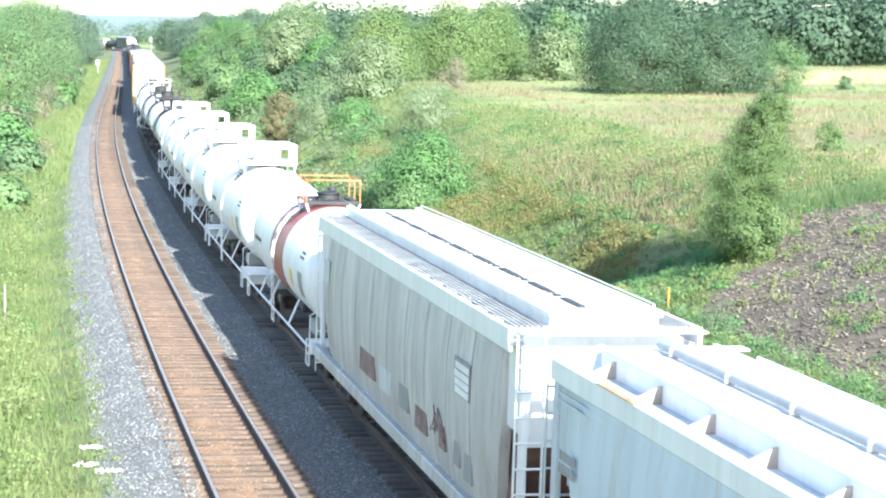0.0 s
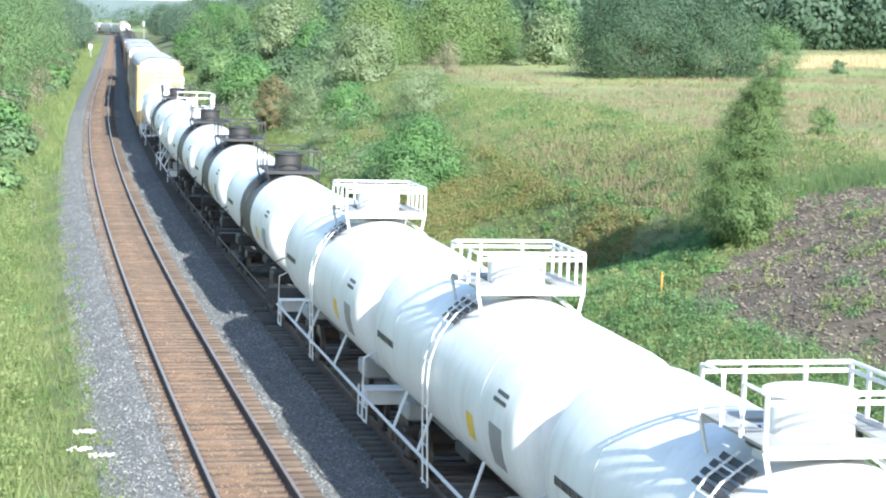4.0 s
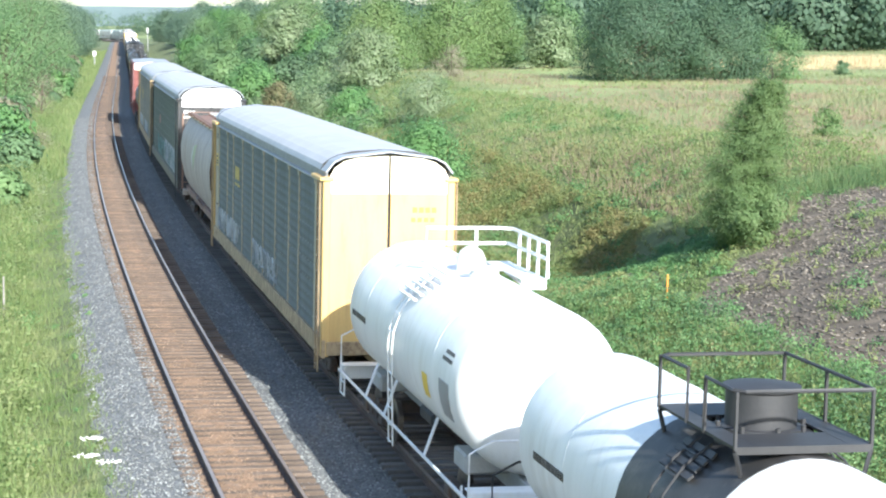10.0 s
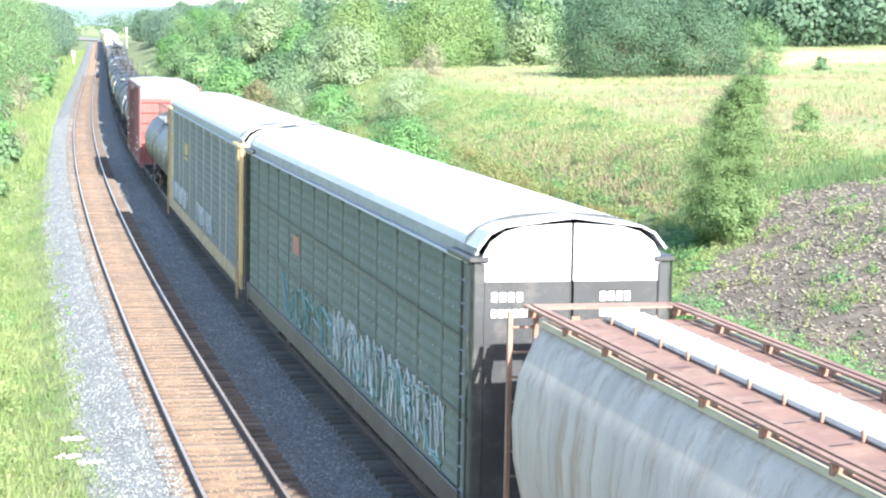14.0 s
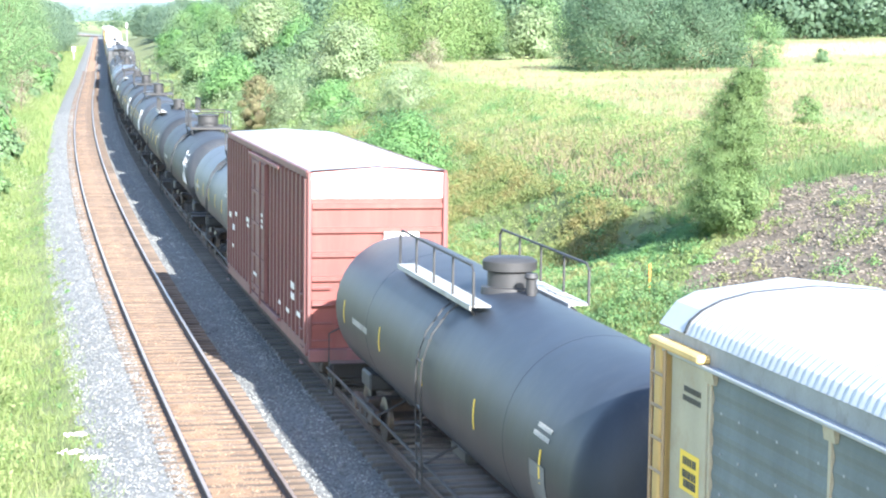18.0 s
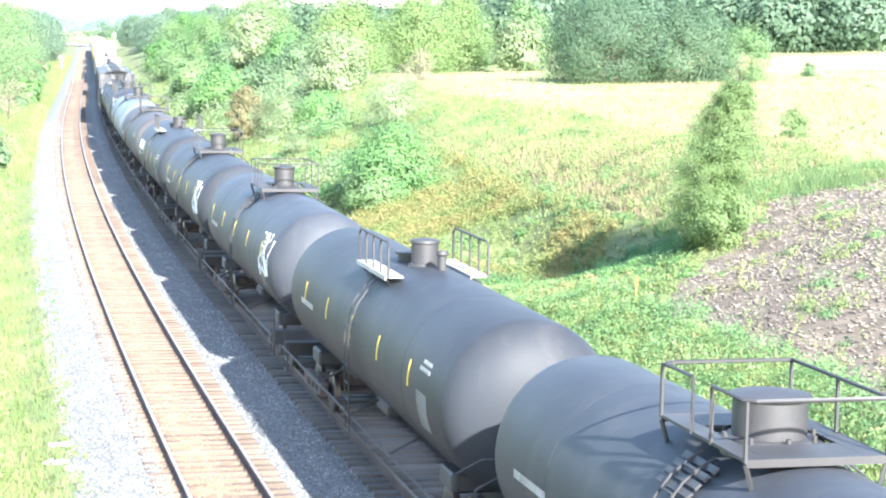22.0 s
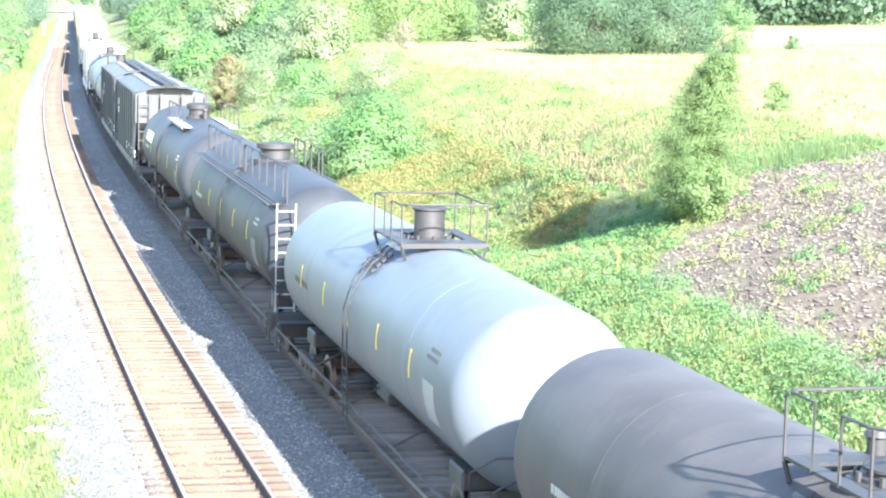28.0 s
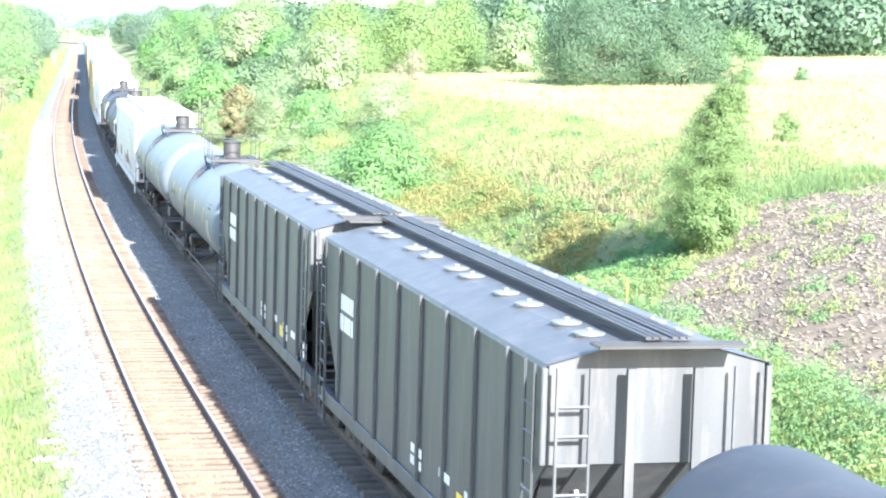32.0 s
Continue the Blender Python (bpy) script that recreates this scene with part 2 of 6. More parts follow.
G_PALE = leafy("pale_hummock_grass", [(.21, .28, .12), (.29, .345, .175), (.38, .40, .25)], .3, .5, .75)
G_RIDGE = leafy("deep_green_grass", [(.085, .15, .06), (.125, .205, .08), (.18, .265, .11)], .4, .4, .5)
G_STRAW = leafy("straw_stalks", [(.40, .32, .17), (.50, .40, .23), (.55, .46, .28)], .2, .3, .5)
G_GOLD = leafy("goldenrod_weeds", [(.16, .23, .078), (.26, .285, .105), (.315, .265, .115), (.22, .27, .095)], .4, .5, .8)
FLOWER = mat("white_umbel_flowers", (.8, .8, .72), .8, vary=.06)
# far leaves: the haze of the distance is mixed into their green
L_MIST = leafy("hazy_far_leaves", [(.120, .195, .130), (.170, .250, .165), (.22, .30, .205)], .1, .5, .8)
FARWOOD = leafy("far_wood_leaves", [(0.070, 0.124, 0.080), (0.106, 0.174, 0.104), (0.148, 0.222, 0.134)], .03, .45, .75)
# ridge colour includes the blue haze of the air before it
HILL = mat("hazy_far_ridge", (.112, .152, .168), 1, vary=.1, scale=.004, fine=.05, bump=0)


# ---- building helpers ----
def part(name, bm, material, parent, label="", smooth=False, at=None):
    """One mesh object under a thing or a part."""
    me = bpy.data.meshes.new(name)
    bmesh.ops.recalc_face_normals(bm, faces=bm.faces)
    bm.to_mesh(me)
    bm.free()
    for m in (material if isinstance(material, (list, tuple)) else [material]):
        me.materials.append(m)
    if smooth:
        me.polygons.foreach_set("use_smooth", [True] * len(me.polygons))
        me.set_sharp_from_angle(angle=radians(40))
    return again(name, me, parent, at, label)


def again(name, me, parent, at=None, label=""):
    ob = new(name, me)
    ob.parent = parent
    if at is not None:
        ob.matrix_basis = at
    if label:
        ob["label"] = label
    return ob


def box(bm, x0, x1, y0, y1, z0, z1, m=None, cut=0.0):
    g = bmesh.ops.create_cube(bm, size=1, matrix=Matrix.Translation(((x0 + x1) / 2, (y0 + y1) / 2, (z0 + z1) / 2)) @ Matrix.Diagonal((abs(x1 - x0), abs(y1 - y0), abs(z1 - z0), 1)))
    if cut:
        bmesh.ops.bevel(bm, geom=list({e for v in g["verts"] for e in v.link_edges}), offset=cut, segments=1, affect="EDGES")
    return bm


def boxes(*rows, cut=0.0):
    bm = bmesh.new()
    for r in rows:
        box(bm, *r, cut=cut)
    return bm


def tube(bm, pts, r, n=6):
    """A round bar along a line of points."""
    pts = [Vector(p) for p in pts]
    rings = []
    for i, p in enumerate(pts):
        d = (pts[min(i + 1, len(pts) - 1)] - pts[max(i - 1, 0)]).normalized()
        a = d.cross(Vector((0, 0, 1)) if abs(d.z) < .9 else Vector((1, 0, 0))).normalized()
        b = d.cross(a)
        rings.append([bm.verts.new(p + r * (math.cos(2 * math.pi * k / n) * a + math.sin(2 * math.pi * k / n) * b)) for k in range(n)])
    for q, w in zip(rings, rings[1:]):
        for k in range(n):
            bm.faces.new((q[k], q[(k + 1) % n], w[(k + 1) % n], w[k]))
    bm.faces.new(rings[0])
    bm.faces.new(rings[-1])
    return bm


def tubes(lines, r, n=6):
    bm = bmesh.new()
    for l in lines:
        tube(bm, l, r, n)
    return bm


def lathe(bm, rows, n=32, zc=0.0, along="y", at=(0, 0)):
    """A body of rings: rows of (place along the axis, radius)."""
    rings = []
    for y, r in rows:
        ring = []
        for k in range(n):
            a = 2 * math.pi * k / n
            c, s = r * math.cos(a), r * math.sin(a)
            ring.append(bm.verts.new((c, y, zc + s) if along == "y" else (at[0] + c, at[1] + s, y) if along == "z" else (y, c, zc + s)))
        rings.append(ring)
    for q, w in zip(rings, rings[1:]):
        for k in range(n):
            bm.faces.new((q[k], q[(k + 1) % n], w[(k + 1) % n], w[k]))
    bm.faces.new(rings[0])
    bm.faces.new(rings[-1])
    return bm


def curved(bm, y0, y1, a0, a1, r, zc, n=6):
    """A thin patch on the left side of a tank; angles in degrees above its middle line."""
    rows = []
    for k in range(n + 1):
        a = radians(180 - (a0 + (a1 - a0) * k / n))
        rows.append([bm.verts.new((q * math.cos(a), y, zc + q * math.sin(a))) for q in (r, r + .006) for y in (y0, y1)])
    for p, q in zip(rows, rows[1:]):
        bm.faces.new((p[2], p[3], q[3], q[2]))
        bm.faces.new((p[0], q[0], q[1], p[1]))
        bm.faces.new((p[0], p[2], q[2], q[0]))
        bm.faces.new((p[1], q[1], q[3], p[3]))
    for p in (rows[0], rows[-1]):
        bm.faces.new((p[0], p[1], p[3], p[2]))
    return bm


def empty(name, label, category, group=""):
    ob = new(name)
    ob.empty_display_size = .3
    return tagged(ob, label, category, group)


def quads(name, v, material):
    """A mesh of loose four-cornered leaves from an array (n, 4, 3)."""
    n = len(v)
    me = bpy.data.meshes.new(name)
    me.vertices.add(4 * n)
    me.vertices.foreach_set("co", v.reshape(-1).astype(np.float32))
    me.loops.add(4 * n)
    me.loops.foreach_set("vertex_index", np.arange(4 * n, dtype=np.int32))
    me.polygons.add(n)
    me.polygons.foreach_set("loop_start", np.arange(0, 4 * n, 4, dtype=np.int32))
    me.update(calc_edges=True)
    me.materials.append(material)
    return me


def blades(name, v, material):
    """A mesh of loose three-cornered blades from an array (n, 3, 3)."""
    n = len(v)
    me = bpy.data.meshes.new(name)
    me.vertices.add(3 * n)
    me.vertices.foreach_set("co", v.reshape(-1).astype(np.float32))
    me.loops.add(3 * n)
    me.loops.foreach_set("vertex_index", np.arange(3 * n, dtype=np.int32))
    me.polygons.add(n)
    me.polygons.foreach_set("loop_start", np.arange(0, 3 * n, 3, dtype=np.int32))
    me.update(calc_edges=True)
    me.materials.append(material)
    return me


def leaf_quads(p, size, rng, slim=.55, up=.3, out=None):
    """Small pointed leaves at the points p, facing outwards from their clump where out is given, and rather upwards."""
    n = len(p)
    nrm = rng.normal(size=(n, 3)) * (1.0 if out is None else .28) + np.array([0, 0, up * (2 if out is None else .9)])
    if out is not None:
        nrm = nrm + out
    nrm /= np.linalg.norm(nrm, axis=1)[:, None] + 1e-9
    a = np.cross(nrm, rng.normal(size=(n, 3)))
    a /= np.linalg.norm(a, axis=1)[:, None] + 1e-9
    b = np.cross(nrm, a)
    s = size * rng.uniform(.6, 1.4, (n, 1))
    return np.stack([p - a * s, p + b * s * slim, p + a * s, p - b * s * slim], 1)


# ---- the line of the tracks and the ground ----
C2, C3, XL, GAP = 0.00029258, -3.5261e-07, 4.81, 4.024
U_BEND = 276.0
CANT = 1.79
RIGHT_D = [0, 1.2, 2.6, 3.2, 4.4, 5.6, 7.5, 9.5, 12, 15, 18, 21, 27, 40, 80, 200, 2000]
RIGHT_Z = [-.24, -.24, -.26, -.42, -1.0, -1.05, -.55, .25, .95, 1.65, 2.6, 3.1, 3.3, 3.2, 3.0, 2.6, 2.0]
LEFT_D = [0, 1.2, 1.9, 2.6, 3.4, 4.6, 6.0, 8.5, 12, 18, 30, 100, 2000]
LEFT_Z = [-.175, -.185, -.26, -.5, -.85, -.95, -.9, -.6, .2, .8, 1.2, 1.2, 1.0]

def left_x(y):
    """Centre of the empty track at y (the same bend for both tracks)."""
    u = min(y, U_BEND)
    x = XL + C2 * u * u + C3 * u ** 3
    if y > U_BEND:
        x += (2 * C2 * u + 3 * C3 * u * u - .004) * (y - U_BEND)
    return x

def ground_z(x, y):
    """Height of the ground sheet."""
    dl, dr = left_x(y) - x, x - left_x(y) - GAP
    lean = math.tan(math.radians(CANT))
    if dl > 0:
        z = float(np.interp(dl, LEFT_D, LEFT_Z)) + lean * min(dl, 2.0)
    elif dr > 0:
        z = float(np.interp(dr, RIGHT_D, RIGHT_Z)) - lean * min(dr, 2.0)
    else:
        a = -dl / GAP
        z = (-.175 if a < .24 else -.23) - .06 * math.sin(math.pi * a) - lean * (-dl if a < .5 else -dl - GAP)
    if dr > 5 and 52 < y < 100:
        # a hollow in the bank behind the small tree
        w = math.exp(-.5 * ((y - 72) / (6 if y < 72 else 9)) ** 2) / (1 + math.exp(min(50, (x - 23.6 - .03 * max(0, y - 72)) / .6)))
        z += w * min(0, -1.3 - z)
    far = max(dl, dr) - 6
    if far > 0:
        w = min(1, far / 6)
        z += w * (.16 * math.sin(x * .31 + y * .13) + .12 * math.sin(y * .23 - x * .11) + .08 * math.sin(x * .9 + 1.3) * math.sin(y * .7))
    if y > 700:
        z = z + (max(z, -.6) * 0 - .5 - z) * min(1, (y - 700) / 90)
    return z
S_TURN, R_TURN = 830.0, 190.0


def line(u, off=0.0):
    """Point and heading of the occupied track's centre, u metres ahead; far off it turns left."""
    y = min(u, S_TURN)
    x = left_x(y) + GAP
    sl = (left_x(y + .5) - left_x(y - .5))
    h = math.atan(sl)
    if u > S_TURN:
        a = min((u - S_TURN) / R_TURN, 1.5)
        cx, cy = x - R_TURN * math.cos(h), y + R_TURN * math.sin(h)
        x, y = cx + R_TURN * math.cos(h - a), cy - R_TURN * math.sin(h - a)
        h -= a
        left = u - S_TURN - a * R_TURN
        x, y = x + left * math.sin(h), y + left * math.cos(h)
    return x + off * math.cos(h), y - off * math.sin(h), h


def steps(*spans):
    out = []
    for a, b, n in spans:
        out += list(np.linspace(a, b, n, endpoint=False))
    return out + [spans[-1][1]]


def build_ground():
    ys = steps((-120, 20, 20), (20, 110, 150), (110, 320, 120), (320, 900, 60), (900, 4500, 14))
    ds = steps((-2600, -200, 8), (-200, -30, 14), (-30, -8, 22), (-8, 14, 88), (14, 36, 56), (36, 140, 34), (140, 500, 14), (500, 2600, 8))
    verts, faces, mats = [], [], []
    for y in ys:
        x0 = left_x(min(max(y, -120), 900))
        for d in ds:
            x = x0 + d
            rough = .035 * noise.noise((x * 2.1, y * 2.1, 0)) if 2.6 < abs(d - 2) else .012 * noise.noise((x * 6, y * 6, 0))
            verts.append((x, y, ground_z(x, y) + rough))
    w = len(ds)
    for j in range(len(ys) - 1):
        for i in range(w - 1):
            faces.append((j * w + i, j * w + i + 1, (j + 1) * w + i + 1, (j + 1) * w + i))
            x = sum(verts[k][0] for k in faces[-1]) / 4
            y = (ys[j] + ys[j + 1]) / 2
            d = x - left_x(min(y, 900))
            wob = .35 * noise.noise((x * .8, y * .4, 3))
            k = 0
            if -2.6 + wob < d < GAP + 3.6 + wob:
                k = 1
                if -.95 < d < .95:
                    k = 2
            elif is_mulch(x, y):
                k = 3
            elif d > 62 + wob * 20 and 196 + wob * 10 < y < 236 + wob * 10 and x - y * .4 > 10:
                k = 4
            elif d > 22 or d < -14:
                k = 5
            mats.append(k)
    me = bpy.data.meshes.new("ground")
    me.from_pydata(verts, [], faces)
    for m in (SOIL, BED, RUSTBED, MULCH, STRAW, MEADOW):
        me.materials.append(m)
    me.polygons.foreach_set("material_index", mats)
    me.polygons.foreach_set("use_smooth", [True] * len(faces))
    tagged(new("ground", me), "rolling grassy ground with a mulched bank beside the railway", "ground", kind="structure")


def is_mulch(x, y):
    """The cleared, mulched patch of the bank."""
    d = x - left_x(y) - GAP
    e = .9 * noise.noise((x * .35, y * .35, 8)) + .5 * noise.noise((x * 1.3, y * 1.3, 2))
    return 22 < y < 65.5 + e and 9.6 + e + max(0, y - 52.5) * .74 < d < 30 + e


def build_track(name, off, label, y_split, y_far):
    """One track: two rails on ties; the nearest ties are parts, the rest one joined part."""
    track = tagged(new(name), label, "railway track", kind="structure")
    us = steps((-60, 320, 190), (320, S_TURN, 60), (S_TURN, 1150, 80))
    for side in (-1, 1):
        prof = [(-.036, 0), (.036, 0), (.036, -.035), (.010, -.05), (.010, -.14), (.07, -.16), (.07, -.175), (-.07, -.175), (-.07, -.16), (-.010, -.14), (-.010, -.05), (-.036, -.035)]
        bm = bmesh.new()
        rings = []
        for u in us:
            x, y, h = line(u, off + side * .7525)
            z = -side * .7525 * math.tan(radians(CANT))
            rings.append([bm.verts.new((x + px * math.cos(h), y - px * math.sin(h), z + pz)) for px, pz in prof])
        for a, b in zip(rings, rings[1:]):
            for k in range(len(prof)):
                fc = bm.faces.new((a[k], a[(k + 1) % 12], b[(k + 1) % 12], b[k]))
                fc.material_index = 0 if k == 0 else 1
        part("rail", bm, [TREAD, RAILSIDE], track)
    tm = boxes((-1.3, 1.3, -.115, .115, -.33, -.168), cut=.012)
    me = bpy.data.meshes.new("tie")
    tm.to_mesh(me)
    tm.free()
    me.materials.append(TIE if off else OLDTIE)
    pm = bpy.data.meshes.new("tie_plate")
    q = boxes((-.86, -.62, -.1, .1, -.172, -.152), (.62, .86, -.1, .1, -.172, -.152))
    q.to_mesh(pm)
    q.free()
    pm.materials.append(RAILSIDE)
    rng = random.Random(5 if off else 4)
    u, far = 20.0, bmesh.new()
    while u < y_far:
        x, y, h = line(u, off)
        m = pose(x, y, rng.uniform(-.012, .008), 0, CANT, -math.degrees(h) + rng.uniform(-1.2, 1.2))
        if u < y_split:
            t = again("tie", me, track, m)
            if u < 62 and not off == 0:
                again("tie_plate", pm, t)
        else:
            bmesh.ops.create_cube(far, size=1, matrix=m @ pose(0, 0, -.25) @ Matrix.Diagonal((2.6, .23, .16, 1)))
        u += .533
    ob = part("far_ties", far, TIE if off else OLDTIE, track)
    ob["kind"] = "stuff"


def stones(name, label, n, seed, material, place, size, form=(1, .8, .6)):
    """Loose stones, each a small lump of its own."""
    rng = np.random.default_rng(seed)
    base = np.array([(1, 0, 0), (-1, 0, 0), (0, 1, 0), (0, -1, 0), (0, 0, 1), (0, 0, -1)], float)
    fac = np.array([(0, 2, 4), (2, 1, 4), (1, 3, 4), (3, 0, 4), (2, 0, 5), (1, 2, 5), (3, 1, 5), (0, 3, 5)])
    pts = np.array([place(rng) for _ in range(n)])
    v = base[None] * rng.uniform(.55, 1.25, (n, 6, 1)) + rng.normal(0, .16, (n, 6, 3))
    a = rng.uniform(0, 6.28, n)
    v = v * np.array(form)
    rot = np.zeros((n, 3, 3))
    rot[:, 0, 0], rot[:, 0, 1], rot[:, 1, 0], rot[:, 1, 1], rot[:, 2, 2] = np.cos(a), -np.sin(a), np.sin(a), np.cos(a), 1
    v = np.einsum("nij,nkj->nki", rot, v) * (size * rng.uniform(.6, 1.35, (n, 1, 1)))
    v += pts[:, None, :]
    f = (fac[None] + 6 * np.arange(n)[:, None, None]).reshape(-1, 3)
    me = bpy.data.meshes.new(name)
    me.vertices.add(6 * n)
    me.vertices.foreach_set("co", v.reshape(-1).astype(np.float32))
    me.loops.add(len(f) * 3)
    me.loops.foreach_set("vertex_index", f.reshape(-1).astype(np.int32))
    me.polygons.add(len(f))
    me.polygons.foreach_set("loop_start", np.arange(0, len(f) * 3, 3, dtype=np.int32))
    me.update(calc_edges=True)
    me.materials.append(material)
    tagged(new(name, me), label, "gravel" if "chip" not in name else "wood chips", kind="stuff")


def near_y(rng, a, b):
    """Places along the line, thicker towards the near end."""
    return a * (b / a) ** rng.uniform(0, 1)


def ballast_place(rng):
    y = near_y(rng, 24, 190)
    while True:
        d = rng.uniform(-2.75, GAP + 3.7)
        if abs(d) > .95 and not (abs(d - GAP) < .78):
            break
    x = left_x(y) + d
    return x, y, ground_z(x, y) + .012


def rust_place(rng):
    y = near_y(rng, 24, 140)
    x = left_x(y) + (rng.uniform(-.68, .68) if rng.uniform() < .55 else rng.choice([-1, 1]) * rng.uniform(.82, 1.25))
    return x, y, ground_z(x, y) + .01


def chip_place(rng):
    while True:
        y = rng.uniform(32, 67)
        x = left_x(y) + GAP + rng.uniform(8, 24)
        if is_mulch(x, y):
            return x, y, ground_z(x, y) + .02


def tufts(name, label, n, seed, material, place, height, width, per=1, lean=.35, category="grass"):
    """Grass or weeds as loose blades."""
    rng = np.random.default_rng(seed)
    p = np.array([place(rng) for _ in range(n)])
    if per > 1:
        p = np.repeat(p, per, 0)
        p[:, :2] += rng.normal(0, .10, (n * per, 2)) * (1 + width * 6)
    m = len(p)
    s = rng.uniform(.45, 1.25, (m, 1)) * (p[:, 3:4] if p.shape[1] > 3 else 1)
    p = p[:, :3]
    a = rng.uniform(0, 6.28, m)
    side = np.c_[np.cos(a), np.sin(a), np.zeros(m)] * width * s
    tip = np.c_[rng.normal(0, lean, (m, 2)) * height, np.full(m, height)] * s
    v = np.stack([p - side, p + side, p + tip], 1)
    ob = new(name, blades(name, v, material))
    return tagged(ob, label, category, kind="stuff")


def herbs(name, label, n, seed, material, place, height, leaf, per, category="weeds"):
    """Leafy weeds: many small leaves round low stems."""
    rng = np.random.default_rng(seed)
    p = np.array([place(rng) for _ in range(n)])
    s = p[:, 3] if p.shape[1] > 3 else np.ones(n)
    q = np.repeat(p[:, :3], per, 0)
    sc = np.repeat(s * rng.uniform(.6, 1.2, n), per)[:, None]
    q = q + np.c_[rng.normal(0, .22 * height, (n * per, 2)), rng.uniform(.05, 1, n * per) * height] * sc
    ob = new(name, quads(name, leaf_quads(q, leaf, rng), material))
    return tagged(ob, label, category, kind="stuff")


def on_ground(x, y, s=1.0):
    """A place on the ground; the growth is low in the hollow behind the small tree."""
    low = math.exp(-.5 * ((x - 21.8) / 2.6) ** 2 - .5 * ((y - 65.0) / 5.5) ** 2)
    return x, y, ground_z(x, y) - .02, s * (1 - .72 * low)


def verge_place(rng):
    y = near_y(rng, 22, 170)
    while True:
        d = rng.uniform(-9.5, -2.15)
        if rng.uniform() < .25 + .75 * min(1, (-2.2 - d) / 1.0):
            break
    x = left_x(y) + d
    return on_ground(x, y, .5 + .5 * min(1, (-2.1 - d) / 1.6))


def verge_far(rng):
    y = near_y(rng, 120, 620)
    return on_ground(left_x(y) - rng.uniform(2.6, 10), y)


def left_deep(rng):
    y = near_y(rng, 30, 260)
    return on_ground(left_x(y) - rng.uniform(4.2, 12), y)


def slope_place(rng):
    y = near_y(rng, 95, 330)
    return on_ground(left_x(y) - rng.uniform(3.8, 14), y)


def ditch_place(rng):
    y = near_y(rng, 26, 330)
    return on_ground(left_x(y) + GAP + rng.uniform(3.6, 10.2), y)


def foot_place(rng):
    y = near_y(rng, 27, 80)
    x = left_x(y) + GAP + rng.uniform(4.6, 10.6)
    return on_ground(x, y, .7 + .6 * noise.noise((x * .5, y * .5, 9)))


def mulch_weed(rng):
    while True:
        y = rng.uniform(32, 66)
        x = left_x(y) + GAP + rng.uniform(9, 24)
        if is_mulch(x, y) and noise.noise((x * .7, y * .5, 4)) > rng.uniform(.0, .4):
            return on_ground(x, y)


def bank_place(rng):
    while True:
        y = near_y(rng, 30, 300)
        x = left_x(y) + GAP + rng.uniform(5.2, 24)
        if not is_mulch(x, y) or rng.uniform() < .03:
            return on_ground(x, y, .7 + .5 * noise.noise((x * .3, y * .3, 5)) + .3)


def gold_place(rng):
    while True:
        y = rng.uniform(66, 125)
        x = left_x(y) + GAP + rng.uniform(7, 14.5)
        if not is_mulch(x, y) and noise.noise((x * .22, y * .12, 7)) > .04:
            return on_ground(x, y)


def meadow_place(rng):
    while True:
        y = near_y(rng, 62, 330)
        x = left_x(y) + GAP + rng.uniform(15, 20 + y * .42)
        if not is_mulch(x, y) and not (x - left_x(y) > 60 and 194 < y < 238):
            return on_ground(x, y, .75 + .5 * noise.noise((x * .06, y * .06, 1)))


def under_place(rng):
    y = near_y(rng, 165, 420)
    return on_ground(left_x(y) + GAP + rng.uniform(5.5, 18 + (y - 150) * .12), y)


def hollow_place(rng):
    """The hollow behind the small tree and its near lip."""
    t = rng.uniform(0, 1)
    return on_ground(23.6 - 3.2 * t + rng.normal(0, .7), 61.2 + 11 * t + rng.normal(0, .8))


def scrub_place(rng):
    while True:
        y = near_y(rng, 98, 215)
        x = left_x(y) + GAP + rng.uniform(7.5, 11 + (y - 98) * .10)
        if noise.noise((x * .16, y * .09, 12)) > -.15:
            return on_ground(x, y)


def straw_place(rng):
    y = rng.uniform(194, 240)
    return on_ground(left_x(y) + rng.uniform(60, 135), y)


def ridge_place(rng):
    x = rng.uniform(24.8, 34)
    y = 66.2 + .9 * noise.noise((x * .5, 0, 3)) + rng.normal(0, .8)
    return on_ground(x, y, .8 + .5 * noise.noise((x, y, 4)))


